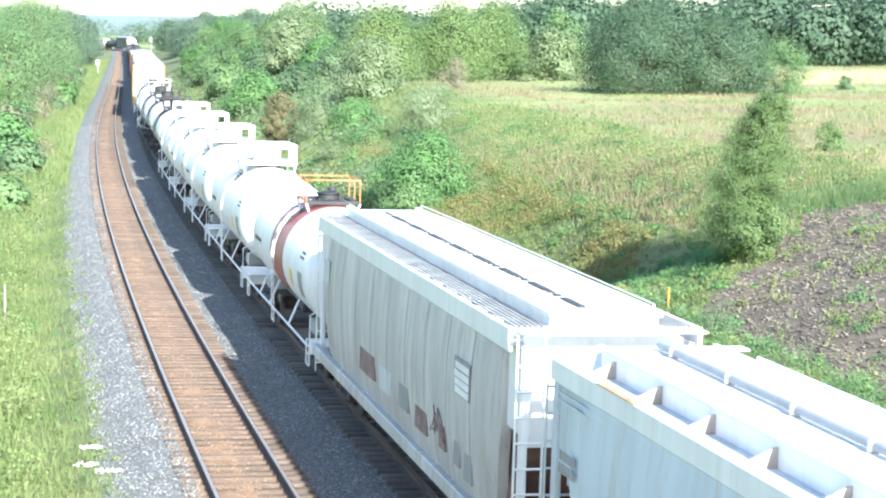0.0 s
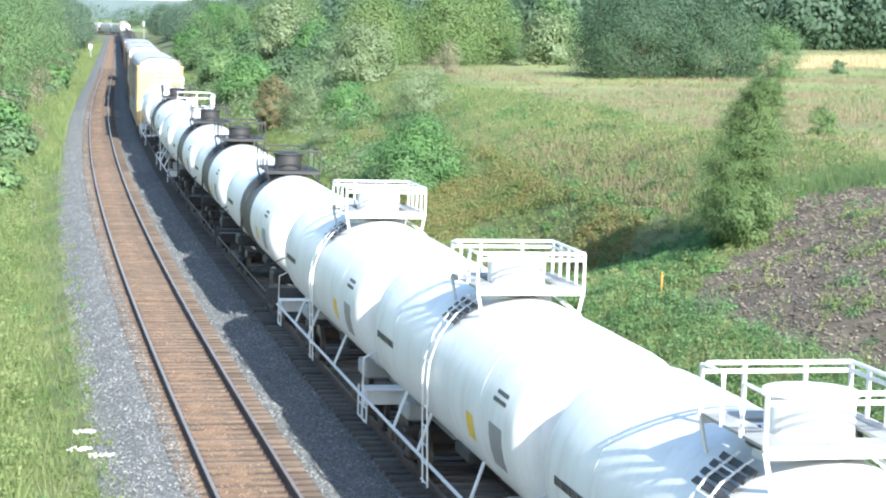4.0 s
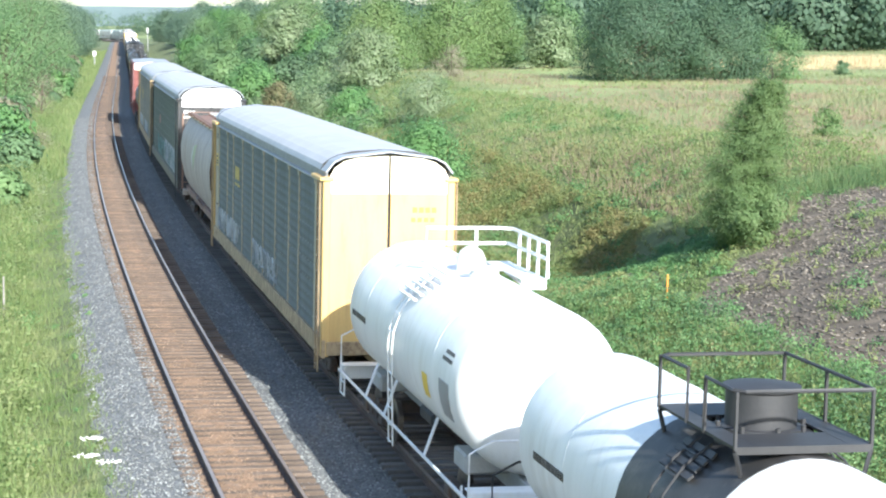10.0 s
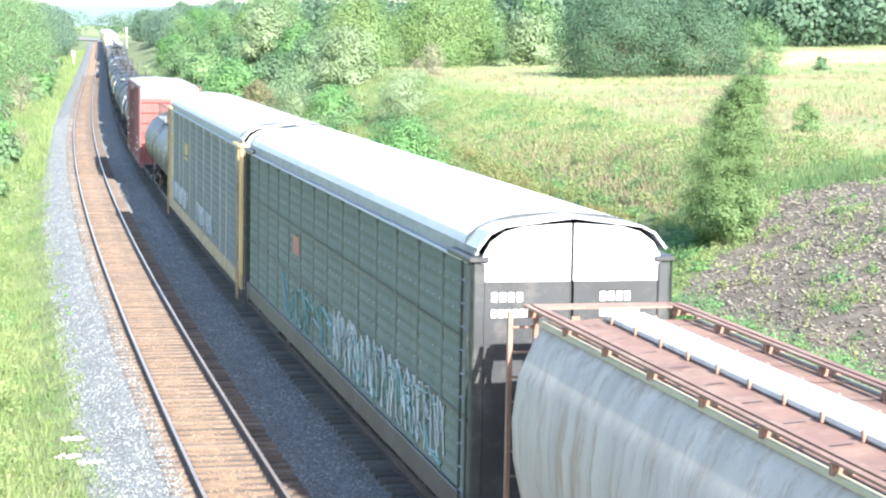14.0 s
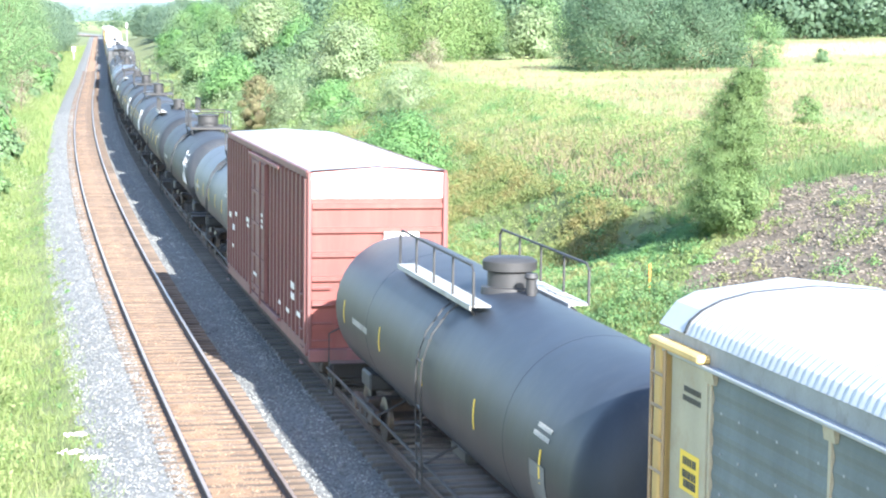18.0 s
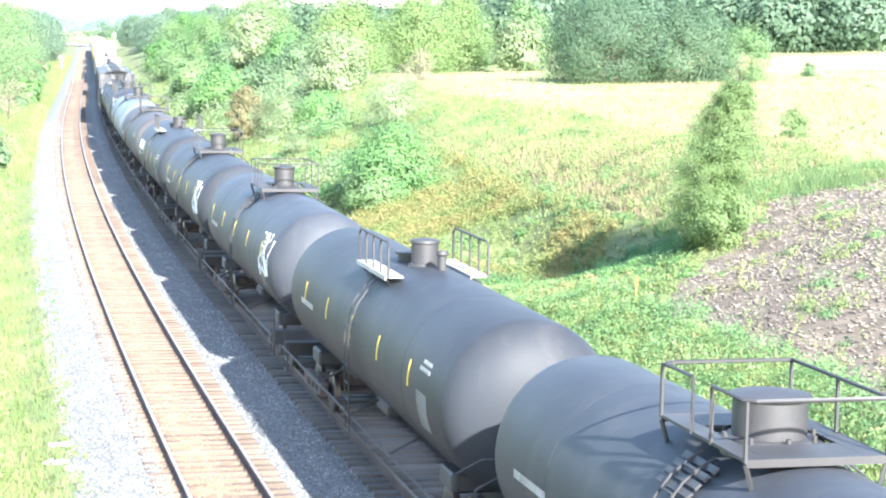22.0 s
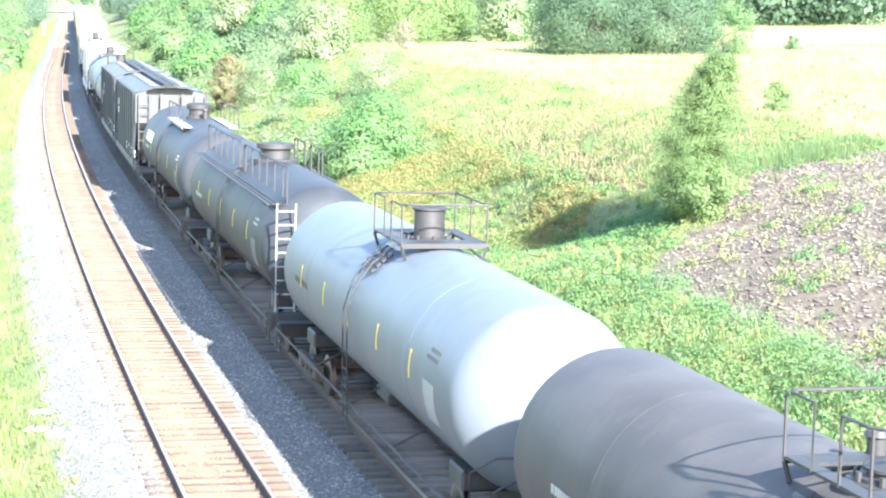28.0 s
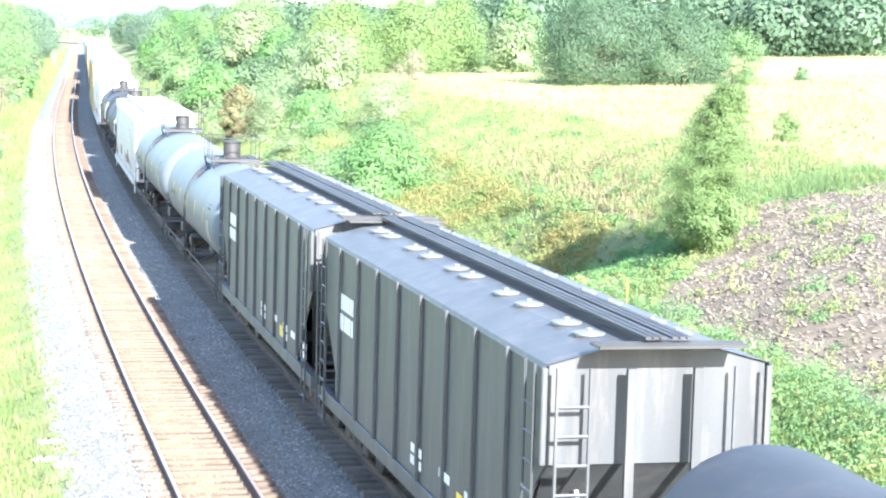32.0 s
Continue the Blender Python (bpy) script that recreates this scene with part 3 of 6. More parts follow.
def tree(name, label, x, y, h, w, leafmat, leaves, size, seed, clump=9, low=.12, lean=(0, 0), slim=.55, up=.3, category="tree", puff=(.17, .30), ragged=0.0):
    """Tapered trunk with limbs and a crown of clumped leaves with gaps."""
    rng = np.random.default_rng(seed)
    z = ground_z(x, y) - .08
    root = empty(name, label, category)
    root.matrix_basis = pose(x, y, z)
    bm = bmesh.new()
    top = Vector((lean[0] * h, lean[1] * h, h * .8))
    r0 = max(.03, h * .018)
    spine = [Vector((0, 0, 0)).lerp(top, t) + Vector((rng.normal(0, .02 * h), rng.normal(0, .02 * h), 0)) * (t > 0) for t in (0, .25, .5, .75, 1)]
    n = 6
    rings = []
    for i, p in enumerate(spine):
        r = r0 * (1 - .8 * i / 4)
        rings.append([bm.verts.new(p + Vector((r * math.cos(6.2832 * k / n), r * math.sin(6.2832 * k / n), 0))) for k in range(n)])
    for a, b in zip(rings, rings[1:]):
        for k in range(n):
            bm.faces.new((a[k], a[(k + 1) % n], b[(k + 1) % n], b[k]))
    bm.faces.new(rings[-1])
    centres = []
    for i in range(clump):
        t = low + (1 - low) * (i + rng.uniform(.2, .8)) / clump
        a = 2.4 * i + rng.uniform(-.5, .5)
        wide = w * .5 * (math.sin(math.pi * min(1, .18 + .82 * t)) ** .6) * rng.uniform(.45 - ragged * .4, .85 + ragged)
        c = np.array([lean[0] * h * t + math.cos(a) * wide, lean[1] * h * t + math.sin(a) * wide, h * (low * .5 + t * (.94 - low * .5))])
        rx = w * rng.uniform(*puff)
        centres.append((c, rx, min(.24 * h, rx * rng.uniform(.7, 1.0))))
        q = Vector((0, 0, 0)).lerp(top, max(.05, t - .25))
        tube(bm, [q, q.lerp(Vector(c), .55) + Vector((0, 0, .04 * h)), Vector(c)], r0 * .28, 4)
    part("trunk", bm, BARK, root, "branching trunk")
    p, out = [], []
    per = leaves // clump
    mid = np.array([lean[0] * h * .5, lean[1] * h * .5, h * .45])
    for c, rx, rz in centres:
        d = rng.normal(size=(per, 3))
        d /= np.linalg.norm(d, axis=1)[:, None]
        rad = rng.uniform(.25, 1.0, (per, 1)) ** .45 * (1 + .22 * rng.normal(size=(per, 1)))
        p.append(c + d * rad * np.array([rx, rx, rz]))
        away = (c - mid) / (np.linalg.norm(c - mid) + 1e-6)
        out.append(d * .75 + away * .5)
    p, out = np.concatenate(p), np.concatenate(out)
    keep = p[:, 2] > .02
    p, out = p[keep], out[keep]
    again("crown", quads("crown", leaf_quads(p, size, rng, slim, up, out), leafmat), root, None, "uneven leafy crown")
    return root


def feathery_tree(label, x, y, h, seed):
    """A leaning stem with many rising, feathery sprays of small leaves."""
    rng = np.random.default_rng(seed)
    root = empty("feathery_tree", label, "tree")
    root.matrix_basis = pose(x, y, ground_z(x, y) - .08)
    stem = lambda t: np.array([.20 * h * t ** 1.3, .03 * h * math.sin(5 * t), h * .96 * t])
    bm = bmesh.new()
    for k in range(5):
        a, b = stem(k / 5), stem((k + 1) / 5)
        tube(bm, [Vector(a), Vector(b)], .085 * (1 - .17 * k), 6)
    p, out = [], []
    n = 270
    for i in range(n):
        t = .03 + .93 * (i + rng.uniform(0, 1)) / n
        az = 2.4 * i + rng.uniform(-.4, .4)
        reach = float(np.interp(t, [0, .12, .3, .55, .8, 1], [1.1, 1.75, 1.75, 1.6, 1.15, .45])) * rng.uniform(.55, 1.12)
        rise = rng.uniform(.35, .8) + .45 * t
        way = np.array([math.cos(az) + .22, math.sin(az), rise])
        way /= np.linalg.norm(way)
        base = stem(t)
        m = int(170 + 130 * reach)
        u = rng.uniform(.12, 1, m) ** .75
        droop = np.zeros((m, 3))
        droop[:, 2] = -.22 * reach * u ** 2
        q = base + way * (u * reach)[:, None] + droop + rng.normal(0, 1, (m, 3)) * (np.array([.11, .11, .085]) * (.6 + .7 * reach * (1 - .35 * u))[:, None])
        p.append(q)
        side = rng.normal(size=(m, 3)) * .35
        out.append(way * np.array([1, 1, .3]) + side)
        if i % 3 == 0:
            e = base + way * reach * .8 - np.array([0, 0, .14 * reach])
            tube(bm, [Vector(base), Vector(base + way * reach * .4), Vector(e)], .014, 4)
    p, out = np.concatenate(p), np.concatenate(out)
    keep = p[:, 2] > .03
    part("trunk", bm, BARK, root, "slender leaning stem with limbs")
    again("crown", quads("crown", leaf_quads(p[keep], .037, rng, .36, .3, out[keep]), L_FEATHER), root, None, "feathery crown of rising sprays")
    return root


def shrub(label, x, y, h, w, leafmat, leaves, size, seed, clump=11, **k):
    return tree("bush", label, x, y, h, w, leafmat, leaves, size, seed, clump, .02, category="bush", **k)


def build_plants():
    feathery_tree("small feathery green tree leaning on the railway bank", 24.2, 60.5, 5.6, 1)
    shrub("low leafy growth at the foot of the small tree", 24.5, 60.0, 2.1, 2.8, L_FEATHER, 9000, .05, 35, 16, slim=.45, puff=(.12, .22), ragged=.2)
    shrub("dark broad willow thicket at the edge of the meadow", 57.0, 166.0, 7.9, 13.0, L_WILLOW, 60000, 0.098, 2, 80, up=.1, slim=.35, puff=(.12, .20))
    shrub("dark broad willow thicket at the edge of the meadow", 64.0, 165.0, 6.9, 10.5, L_WILLOW, 44000, 0.098, 3, 60, slim=.35, puff=(.12, .20))
    shrub("feathery pale green willow bush in the meadow", 69.8, 166.5, 5.0, 6.0, L_TREE, 10200, 0.108, 4, 14, slim=.35)
    shrub("round bright green bush at the foot of the bank", 21.4, 93.5, 3.5, 5.6, L_BUSH, 16000, .07, 5, 26, puff=(.13, .24))
    shrub("darker low growth at the foot of the round bush", 20.2, 92.5, 1.9, 3.6, L_TREE, 6000, .065, 37, 14)
    tree("pale_tree", "silvery pale leaved small tree", 33.4, 167.0, 4.9, 6.0, L_PALE, 11900, 0.115, 6, 15, .06)
    shrub("pale grey-green willow shrub on the slope", 29.4, 127.0, 2.9, 4.4, L_PALE, 6800, 0.086, 7, 12, slim=.3)
    shrub("rust-brown dying conifer beside the railway", 22.9, 148.0, 4.3, 3.5, L_BROWN, 14000, .06, 8, 34, puff=(.09, .18), ragged=.15)
    shrub("grey-green willowy shrub on the slope", 25.0, 144.5, 3.1, 4.2, L_PALE, 8000, .075, 71, 16, slim=.35)
    shrub("dark green bush on the railway bank", 27.5, 143.5, 2.4, 3.8, L_BUSH, 7000, .08, 72, 14)
    shrub("bright leafy bush beside the railway", 27.9, 197, 4.0, 5.6, L_BUSH, 9000, .10, 73, 18)
    shrub("olive-green bush at the foot of the bank", 36.2, 306, 4.2, 7.0, L_TREE, 6000, .16, 74, 14)
    shrub("low willowy shrub on the slope", 22.4, 124.0, 1.6, 2.4, L_PALE, 4000, .06, 75, 10, slim=.35)
    tree("broad_tree", "broad yellow-green tree above the meadow", 41.5, 200, 7.6, 8.5, L_YELLOW, 22000, 0.105, 9, 34, .05)
    tree("broad_tree", "broad yellow-green tree above the meadow", 50.0, 206, 8.8, 9.5, L_YELLOW, 22000, 0.105, 10, 34, .05)
    tree("broad_tree", "broad yellow-green tree above the meadow", 57.0, 215, 8.4, 8.0, L_YELLOW, 22000, 0.105, 11, 34, .05)
    tree("pale_tree", "silvery pale leaved small tree", 38.0, 238, 8.0, 6.5, L_PALE, 10200, 0.173, 12, 14, .05)
    tree("green_tree", "green tree on the railway bank", 40.0, 230, 4.8, 5.5, L_BUSH, 8500, 0.158, 13, 13, .05)
    shrub("leafy green bush beside the railway", 27.0, 192, 4.2, 5.2, L_BUSH, 9350, 0.130, 14, 14)
    shrub("leafy green bush beside the railway", 30.5, 236, 4.2, 6.0, L_TREE, 8500, 0.158, 15, 14)
    shrub("small round bush in the straw field", 82.6, 179.5, 1.4, 1.9, L_DARK, 1530, 0.086, 16, 7)
    shrub("bright sapling in the meadow", 37.0, 82.0, 1.5, 1.7, L_YELLOW, 1870, 0.065, 17, 7, slim=.4)
    tree("dark_tree", "dark green tree behind the meadow", 65.5, 239, 6.8, 5.5, L_DARK, 8500, 0.187, 18, 13, .05)
    tree("dark_tree", "dark green tree behind the meadow", 74.0, 246, 8.0, 7.0, L_TREE, 10200, 0.202, 19, 13, .05)
    tree("pale_tree", "silvery pale leaved small tree", 61.0, 205, 5.2, 6.5, L_PALE, 8500, 0.158, 20, 13, .05)
    shrub("grey leafless shrub on the slope", 43.0, 176, 3.4, 3.6, L_DEAD, 3740, 0.086, 21, 9, slim=.25)
    rng = random.Random(11)
    # thickets on the right bank, further and further off
    for i in range(11):
        y = 205 + i * 17 + rng.uniform(-4, 4)
        x = left_x(y) + GAP + rng.uniform(10, 19) + (i % 3) * 4
        m, lab = [(L_BUSH, "leafy green bush beside the railway"), (L_TREE, "mid-green bush on the railway bank"), (L_PALE, "pale grey-green willow shrub on the slope"), (L_DARK, "dark green bush on the railway bank")][rng.randrange(4)]
        h = rng.uniform(1.8, 3.6) + (y - 150) * .012
        shrub(lab, x, y, h, h * rng.uniform(1.2, 1.6), m, 5000, .11 + y * .0003, 100 + i, 12)
    for i in range(30):
        y = 270 + i * 17 + rng.uniform(-6, 6)
        x = left_x(y) + GAP + rng.uniform(13, 34)
        h = rng.uniform(7, 11)
        # beyond 400 m the leaf colour carries painted haze
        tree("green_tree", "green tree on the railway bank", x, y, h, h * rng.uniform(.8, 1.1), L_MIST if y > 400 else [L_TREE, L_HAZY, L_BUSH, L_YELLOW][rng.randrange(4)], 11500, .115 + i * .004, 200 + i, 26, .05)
    # trees and shrubs on the left side
    for i in range(30):
        y = 205 + i * 16 + rng.uniform(-6, 6)
        x = left_x(y) - rng.uniform(9.5, 20)
        h = rng.uniform(9.5, 14)
        # from 400 m on, leaves with haze in their colour
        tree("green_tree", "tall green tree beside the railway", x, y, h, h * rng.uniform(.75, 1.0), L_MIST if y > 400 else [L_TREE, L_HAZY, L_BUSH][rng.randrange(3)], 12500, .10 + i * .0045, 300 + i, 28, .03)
    for i in range(24):
        y = 105 + i * 13 + rng.uniform(-4, 4)
        x = left_x(y) - rng.uniform(5.6, 9.0)
        h = rng.uniform(1.4, 3.4)
        m, lab = [(L_BUSH, "leafy green bush beside the railway"), (L_TREE, "mid-green bush on the railway verge"), (L_DEAD, "bare pinkish-brown shrub on the verge"), (L_DARK, "dark green bush on the verge")][(i * 5 + 1) % 4]
        shrub(lab, x, y, h, h * rng.uniform(1.0, 1.4), m, 3000, .12 + y * .0004, 400 + i, 10)
    for x, y, h, w, k in ((7.7, 203, 4.6, 4.2, 81), (4.6, 172, 2.6, 3.4, 82), (10.2, 236, 3.6, 4.0, 83), (5.4, 150, 1.8, 2.4, 84)):
        shrub("bare pinkish-brown shrub on the verge slope", x, y, h, w, L_DEAD, 4200, .05, k, 14, slim=.22, ragged=.3)
    # far woods behind the meadow and at the end of the line
    rg = np.random.default_rng(77)
    pts, outs = [], []
    for i in range(185):
        if i >= 150:
            y = rg.uniform(1080, 1300)
            x = left_x(900) + rg.uniform(-110, 160)
        elif i < 60:
            x, y = rg.uniform(110, 330), rg.uniform(285, 420)
        elif i < 105:
            y = rg.uniform(300, 800)
            x = left_x(y) + GAP + rg.uniform(36, 130)
        else:
            y = rg.uniform(500, 1100)
            x = left_x(min(y, 900)) - rg.uniform(30, 200)
        h = rg.uniform(11, 17) if i < 60 else rg.uniform(8, 14) if i < 105 else rg.uniform(6.5, 10) if i < 150 else rg.uniform(13, 19)
        c = np.array([x, y, ground_z(x, y)])
        k = 2300 if i < 60 else 1100
        d = rg.normal(size=(k, 3))
        d /= np.linalg.norm(d, axis=1)[:, None]
        rad = rg.uniform(.3, 1, (k, 1)) ** .4 * (1 + .12 * rg.normal(size=(k, 1)))
        pts.append(c + np.array([0, 0, h * .42]) + d * rad * np.array([h * .75, h * .5, h * .5]))
        outs.append(d)
    p = np.concatenate(pts)
    tagged(new("far_woods", quads("far_woods", leaf_quads(p, .56, rg, out=np.concatenate(outs)), FARWOOD)), "far green woods behind meadow and railway", "woods", kind="stuff")
    tufts("verge_grass", "yellow-green grass on the railway verge", 46000, 21, G_VERGE, verge_place, .30, .012, 2)
    tufts("verge_grass_far", "long pale grass along the far verge", 26000, 22, G_VERGE, verge_far, .7, .04)
    tufts("tall_grass", "tall grass beyond the ditch", 40000, 23, G_VERGE, left_deep, .7, .022)
    herbs("verge_weeds", "leafy green weeds on the verge", 4200, 24, G_VERGE, left_deep, .9, .055, 22)
    tufts("ditch_grass", "weedy grass along the foot of the bank", 60000, 25, G_BANK, ditch_place, .5, .015)
    herbs("foot_weeds", "tall leafy weeds along the foot of the bank", 2600, 32, L_BUSH, foot_place, .85, .036, 34)
    herbs("foot_herbs", "leafy green herbs along the foot of the bank", 2600, 38, L_TREE, foot_place, .7, .04, 30)
    herbs("bank_weeds", "dense green and brownish weeds on the bank", 12000, 26, G_BANK, bank_place, .5, .05, 18)
    tufts("bank_grass", "rough grass on the bank", 50000, 27, G_BANK, bank_place, .45, .016)
    herbs("goldenrod", "yellow and rust-brown goldenrod weeds", 6500, 28, G_GOLD, gold_place, .5, .042, 20)
    tufts("meadow_grass", "yellow-green meadow grass", 190000, 29, G_MEADOW, meadow_place, .42, .03)
    herbs("meadow_weeds", "green weeds scattered over the meadow", 1800, 33, G_BANK, meadow_place, .5, .08, 12)
    tufts("straw", "ripe straw-coloured crop", 26000, 30, G_STRAW, straw_place, .8, .05)
    tufts("ridge_grass", "tall green grass along the top of the mulched bank", 13000, 31, G_RIDGE, ridge_place, .6, .011)
    herbs("mulch_weeds", "green weeds sprouting through the mulch", 1500, 34, G_BANK, mulch_weed, .24, .034, 14)
    weed_clumps("mulch_clumps", "green weed clumps on the mulch", 130, 60, L_BUSH, mulch_weed, .30, .034, 90)
    weed_clumps("bank_scrub", "leafy green scrub along the lower bank", 60, 61, L_BUSH, scrub_place, 1.2, .10, 300)
    weed_clumps("pale_scrub", "pale willowy scrub along the lower bank", 80, 62, L_PALE, scrub_place, 1.1, .095, 250)
    weed_clumps("yellow_scrub", "yellow-green scrub along the lower bank", 90, 63, L_YELLOW, scrub_place, .9, .09, 220)
    weed_clumps("undergrowth", "dense green undergrowth below the trees of the bank", 210, 57, L_HAZY, under_place, 2.2, .15, 180)
    weed_clumps("pale_undergrowth", "pale scrub below the trees of the bank", 150, 58, L_PALE, under_place, 1.6, .18, 90)
    weed_clumps("green_clumps", "leafy green weed clumps on the bank", 560, 51, L_BUSH, bank_place, .62, .05, 200)
    weed_clumps("pale_clumps", "yellowish weed clumps on the bank", 420, 52, L_YELLOW, bank_place, .55, .05, 170)
    weed_clumps("rust_clumps", "rust-brown dock and goldenrod clumps", 420, 53, G_GOLD, gold_place, .55, .042, 180)
    weed_clumps("foot_clumps", "leafy weed clumps along the foot of the bank", 220, 54, L_TREE, foot_place, .5, .05, 170)
    weed_clumps("hollow_weeds", "leafy green weeds in the hollow beside the small tree", 340, 59, L_BUSH, hollow_place, .8, .045, 200)
    weed_clumps("meadow_clumps", "low green clumps in the meadow", 150, 55, G_BANK, meadow_place, .6, .08, 70)
    weed_clumps("verge_tussocks", "tussocks of grass and leafy weeds on the verge", 1000, 65, G_VERGE, verge_place, .26, .034, 56)
    weed_clumps("verge_herbs", "dark green leafy herbs on the verge", 320, 66, L_BUSH, verge_place, .24, .036, 60)
    weed_clumps("pale_hummocks", "pale grassy hummocks on the verge slope", 280, 64, G_PALE, slope_place, .95, .06, 150)
    weed_clumps("verge_clumps", "leafy clumps along the verge ditch", 260, 56, L_BUSH, left_deep, .6, .055, 150)
    # white umbels beside the ballast
    for i, (x, y) in enumerate([(2.42, 42.3), (2.25, 40.9), (2.62, 39.4)]):
        fl = empty("white_flower", "white flat-topped wild flowers in the grass", "flower", "wild flowers")
        z = ground_z(x, y)
        fl.matrix_basis = pose(x, y, z)
        part("stem", tubes([[(0, 0, 0), (.02, 0, .3), (0, 0, .52)], [(0, 0, .2), (.12, .04, .5)], [(0, 0, .2), (-.12, -.03, .48)]], .008, 5), L_TREE, fl)
        bm = bmesh.new()
        r2 = random.Random(i)
        for k in range(46):
            a, r = r2.uniform(0, 6.28), .22 * math.sqrt(r2.random())
            bmesh.ops.create_icosphere(bm, subdivisions=1, radius=r2.uniform(.015, .032), matrix=pose(r * math.cos(a) * 1.2, r * math.sin(a) * .7, .52 + r2.uniform(-.03, .03)) @ Matrix.Diagonal((1, 1, .5, 1)))
        part("flower_head", bm, FLOWER, fl)["kind"] = "stuff"


def weed_clumps(name, label, n, seed, material, place, wide, leaf, per):
    """Rounded clumps of weeds, each of many small leaves."""
    rng = np.random.default_rng(seed)
    p = np.array([place(rng) for _ in range(n)])
    s = rng.uniform(.5, 1.3, n) * wide * p[:, 3]
    q = np.repeat(p[:, :3], per, 0)
    sc = np.repeat(s, per)[:, None]
    d = rng.normal(size=(n * per, 3))
    d /= np.linalg.norm(d, axis=1)[:, None]
    d[:, 2] = np.abs(d[:, 2]) * .85
    q = q + d * rng.uniform(.35, 1.05, (n * per, 1)) * sc
    tagged(new(name, quads(name, leaf_quads(q, leaf, rng, out=d * .8), material)), label, "weeds", kind="stuff")


def build_posts():
    s = empty("survey_stake", "orange wooden survey stake in the weeds", "stake")
    s.matrix_basis = pose(19.75, 54.7, ground_z(19.75, 54.7) - .1, 1, 1, 20)
    part("stake", boxes((-.025, .025, -.02, .02, 0, 1.05), cut=.006), STAKE, s)
    for x, y, h, arm in ((1.1, 66.0, 1.5, 0), (135.0, 300.0, 10.5, 1), (76.0, 250.0, 9.0, 0), (96.0, 275.0, 9.0, 0)):
        if arm or h > 5:
            p = empty("utility_pole", "weathered timber utility pole beyond the meadow", "pole", "utility poles")
        else:
            p = empty("marker_post", "thin whitish marker post in the verge", "post")
        p.matrix_basis = pose(x, y, ground_z(x, y) - .1, 0, -4 if h > 5 else 1, 0)
        bm = bmesh.new()
        lathe(bm, [(0, .15 if h > 5 else .04), (h * .5, .13 if h > 5 else .035), (h, .10 if h > 5 else .03)], 10, along="z")
        part("pole", bm, POLE, p, smooth=True)
        if arm:
            part("crossarm", boxes((-2.4, 2.4, -.08, .08, h - .5, h - .3), cut=.01), POLE, p)


def build_signal():
    """Far signal beside the line."""
    for u, off in ((640.0, 6.0), (430.0, -8.0)):
        x, y, _ = line(u, off)
        s = empty("signal_mast", "slim pale railway signal mast", "signal", "signals")
        s.matrix_basis = pose(x, y, ground_z(x, y) - .1)
        bm = bmesh.new()
        lathe(bm, [(0, .14), (7.5 if off > 0 else 3, .10)], 8, along="z")
        part("mast", bm, FITG, s, smooth=True)
        part("signal_head", boxes((-.35, .35, -.2, .2, 5.6 if off > 0 else 2.2, 7.3 if off > 0 else 3.2), cut=.05), FITG if off > 0 else WHITE, s)


def build_backdrop():
    bm = bmesh.new()
    prev = None
    for i in range(81):
        a = radians(-50 + i * 1.6)
        r = 3200
        hgt = 29 + 12 * noise.noise((i * .23, 0, 0)) + 6 * noise.noise((i * .9, 3, 0))
        q = (bm.verts.new((r * math.sin(a), r * math.cos(a), -30)), bm.verts.new((r * math.sin(a), r * math.cos(a), hgt)), bm.verts.new((r * 1.2 * math.sin(a), r * 1.2 * math.cos(a), -30)))
        if prev:
            bm.faces.new((prev[0], q[0], q[1], prev[1]))
            bm.faces.new((prev[1], q[1], q[2], prev[2]))
        prev = q
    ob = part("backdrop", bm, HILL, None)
    tagged(ob, "low wooded ridge on the horizon with blue haze in its colour", "ridge", kind="structure")


# ---- the train ----
MESH = {}


def shared(key, make, materials, smooth=False):
    """A mesh that alike parts share."""
    if key not in MESH:
        me = bpy.data.meshes.new(key)
        bm = make()
        bmesh.ops.recalc_face_normals(bm, faces=bm.faces)
        bm.to_mesh(me)
        bm.free()
        for m in materials:
            me.materials.append(m)
        if smooth:
            me.polygons.foreach_set("use_smooth", [True] * len(me.polygons))
            me.set_sharp_from_angle(angle=radians(40))
        MESH[key] = me
    return MESH[key]


def wheel_mesh():
    bm = bmesh.new()
    lathe(bm, [(-.07, .28), (-.07, .40), (-.05, .455), (-.02, .46), (-.02, .42), (.07, .415), (.07, .36), (.03, .34), (.03, .15), (.09, .14), (.09, .02)], 20, .42, along="x")
    return bm


def frame_mesh():
    bm = bmesh.new()
    box(bm, -.09, .09, -1.15, 1.15, .50, .66, cut=.03)
    box(bm, -.08, .08, -.55, .55, .26, .36, cut=.02)
    for s in (-1, 1):
        box(bm, -.10, .10, s * .89 - .2, s * .89 + .2, .34, .56, cut=.03)
        tube(bm, [(0, s * .7, .52), (0, s * .3, .3)], .07, 5)
        box(bm, -.07, .07, s * .28 - .06, s * .28 + .06, .32, .54)
    for y in (-.13, 0, .13):
        lathe(bm, [(.34, .06), (.52, .06)], 8, along="z", at=(0, y))
    return bm


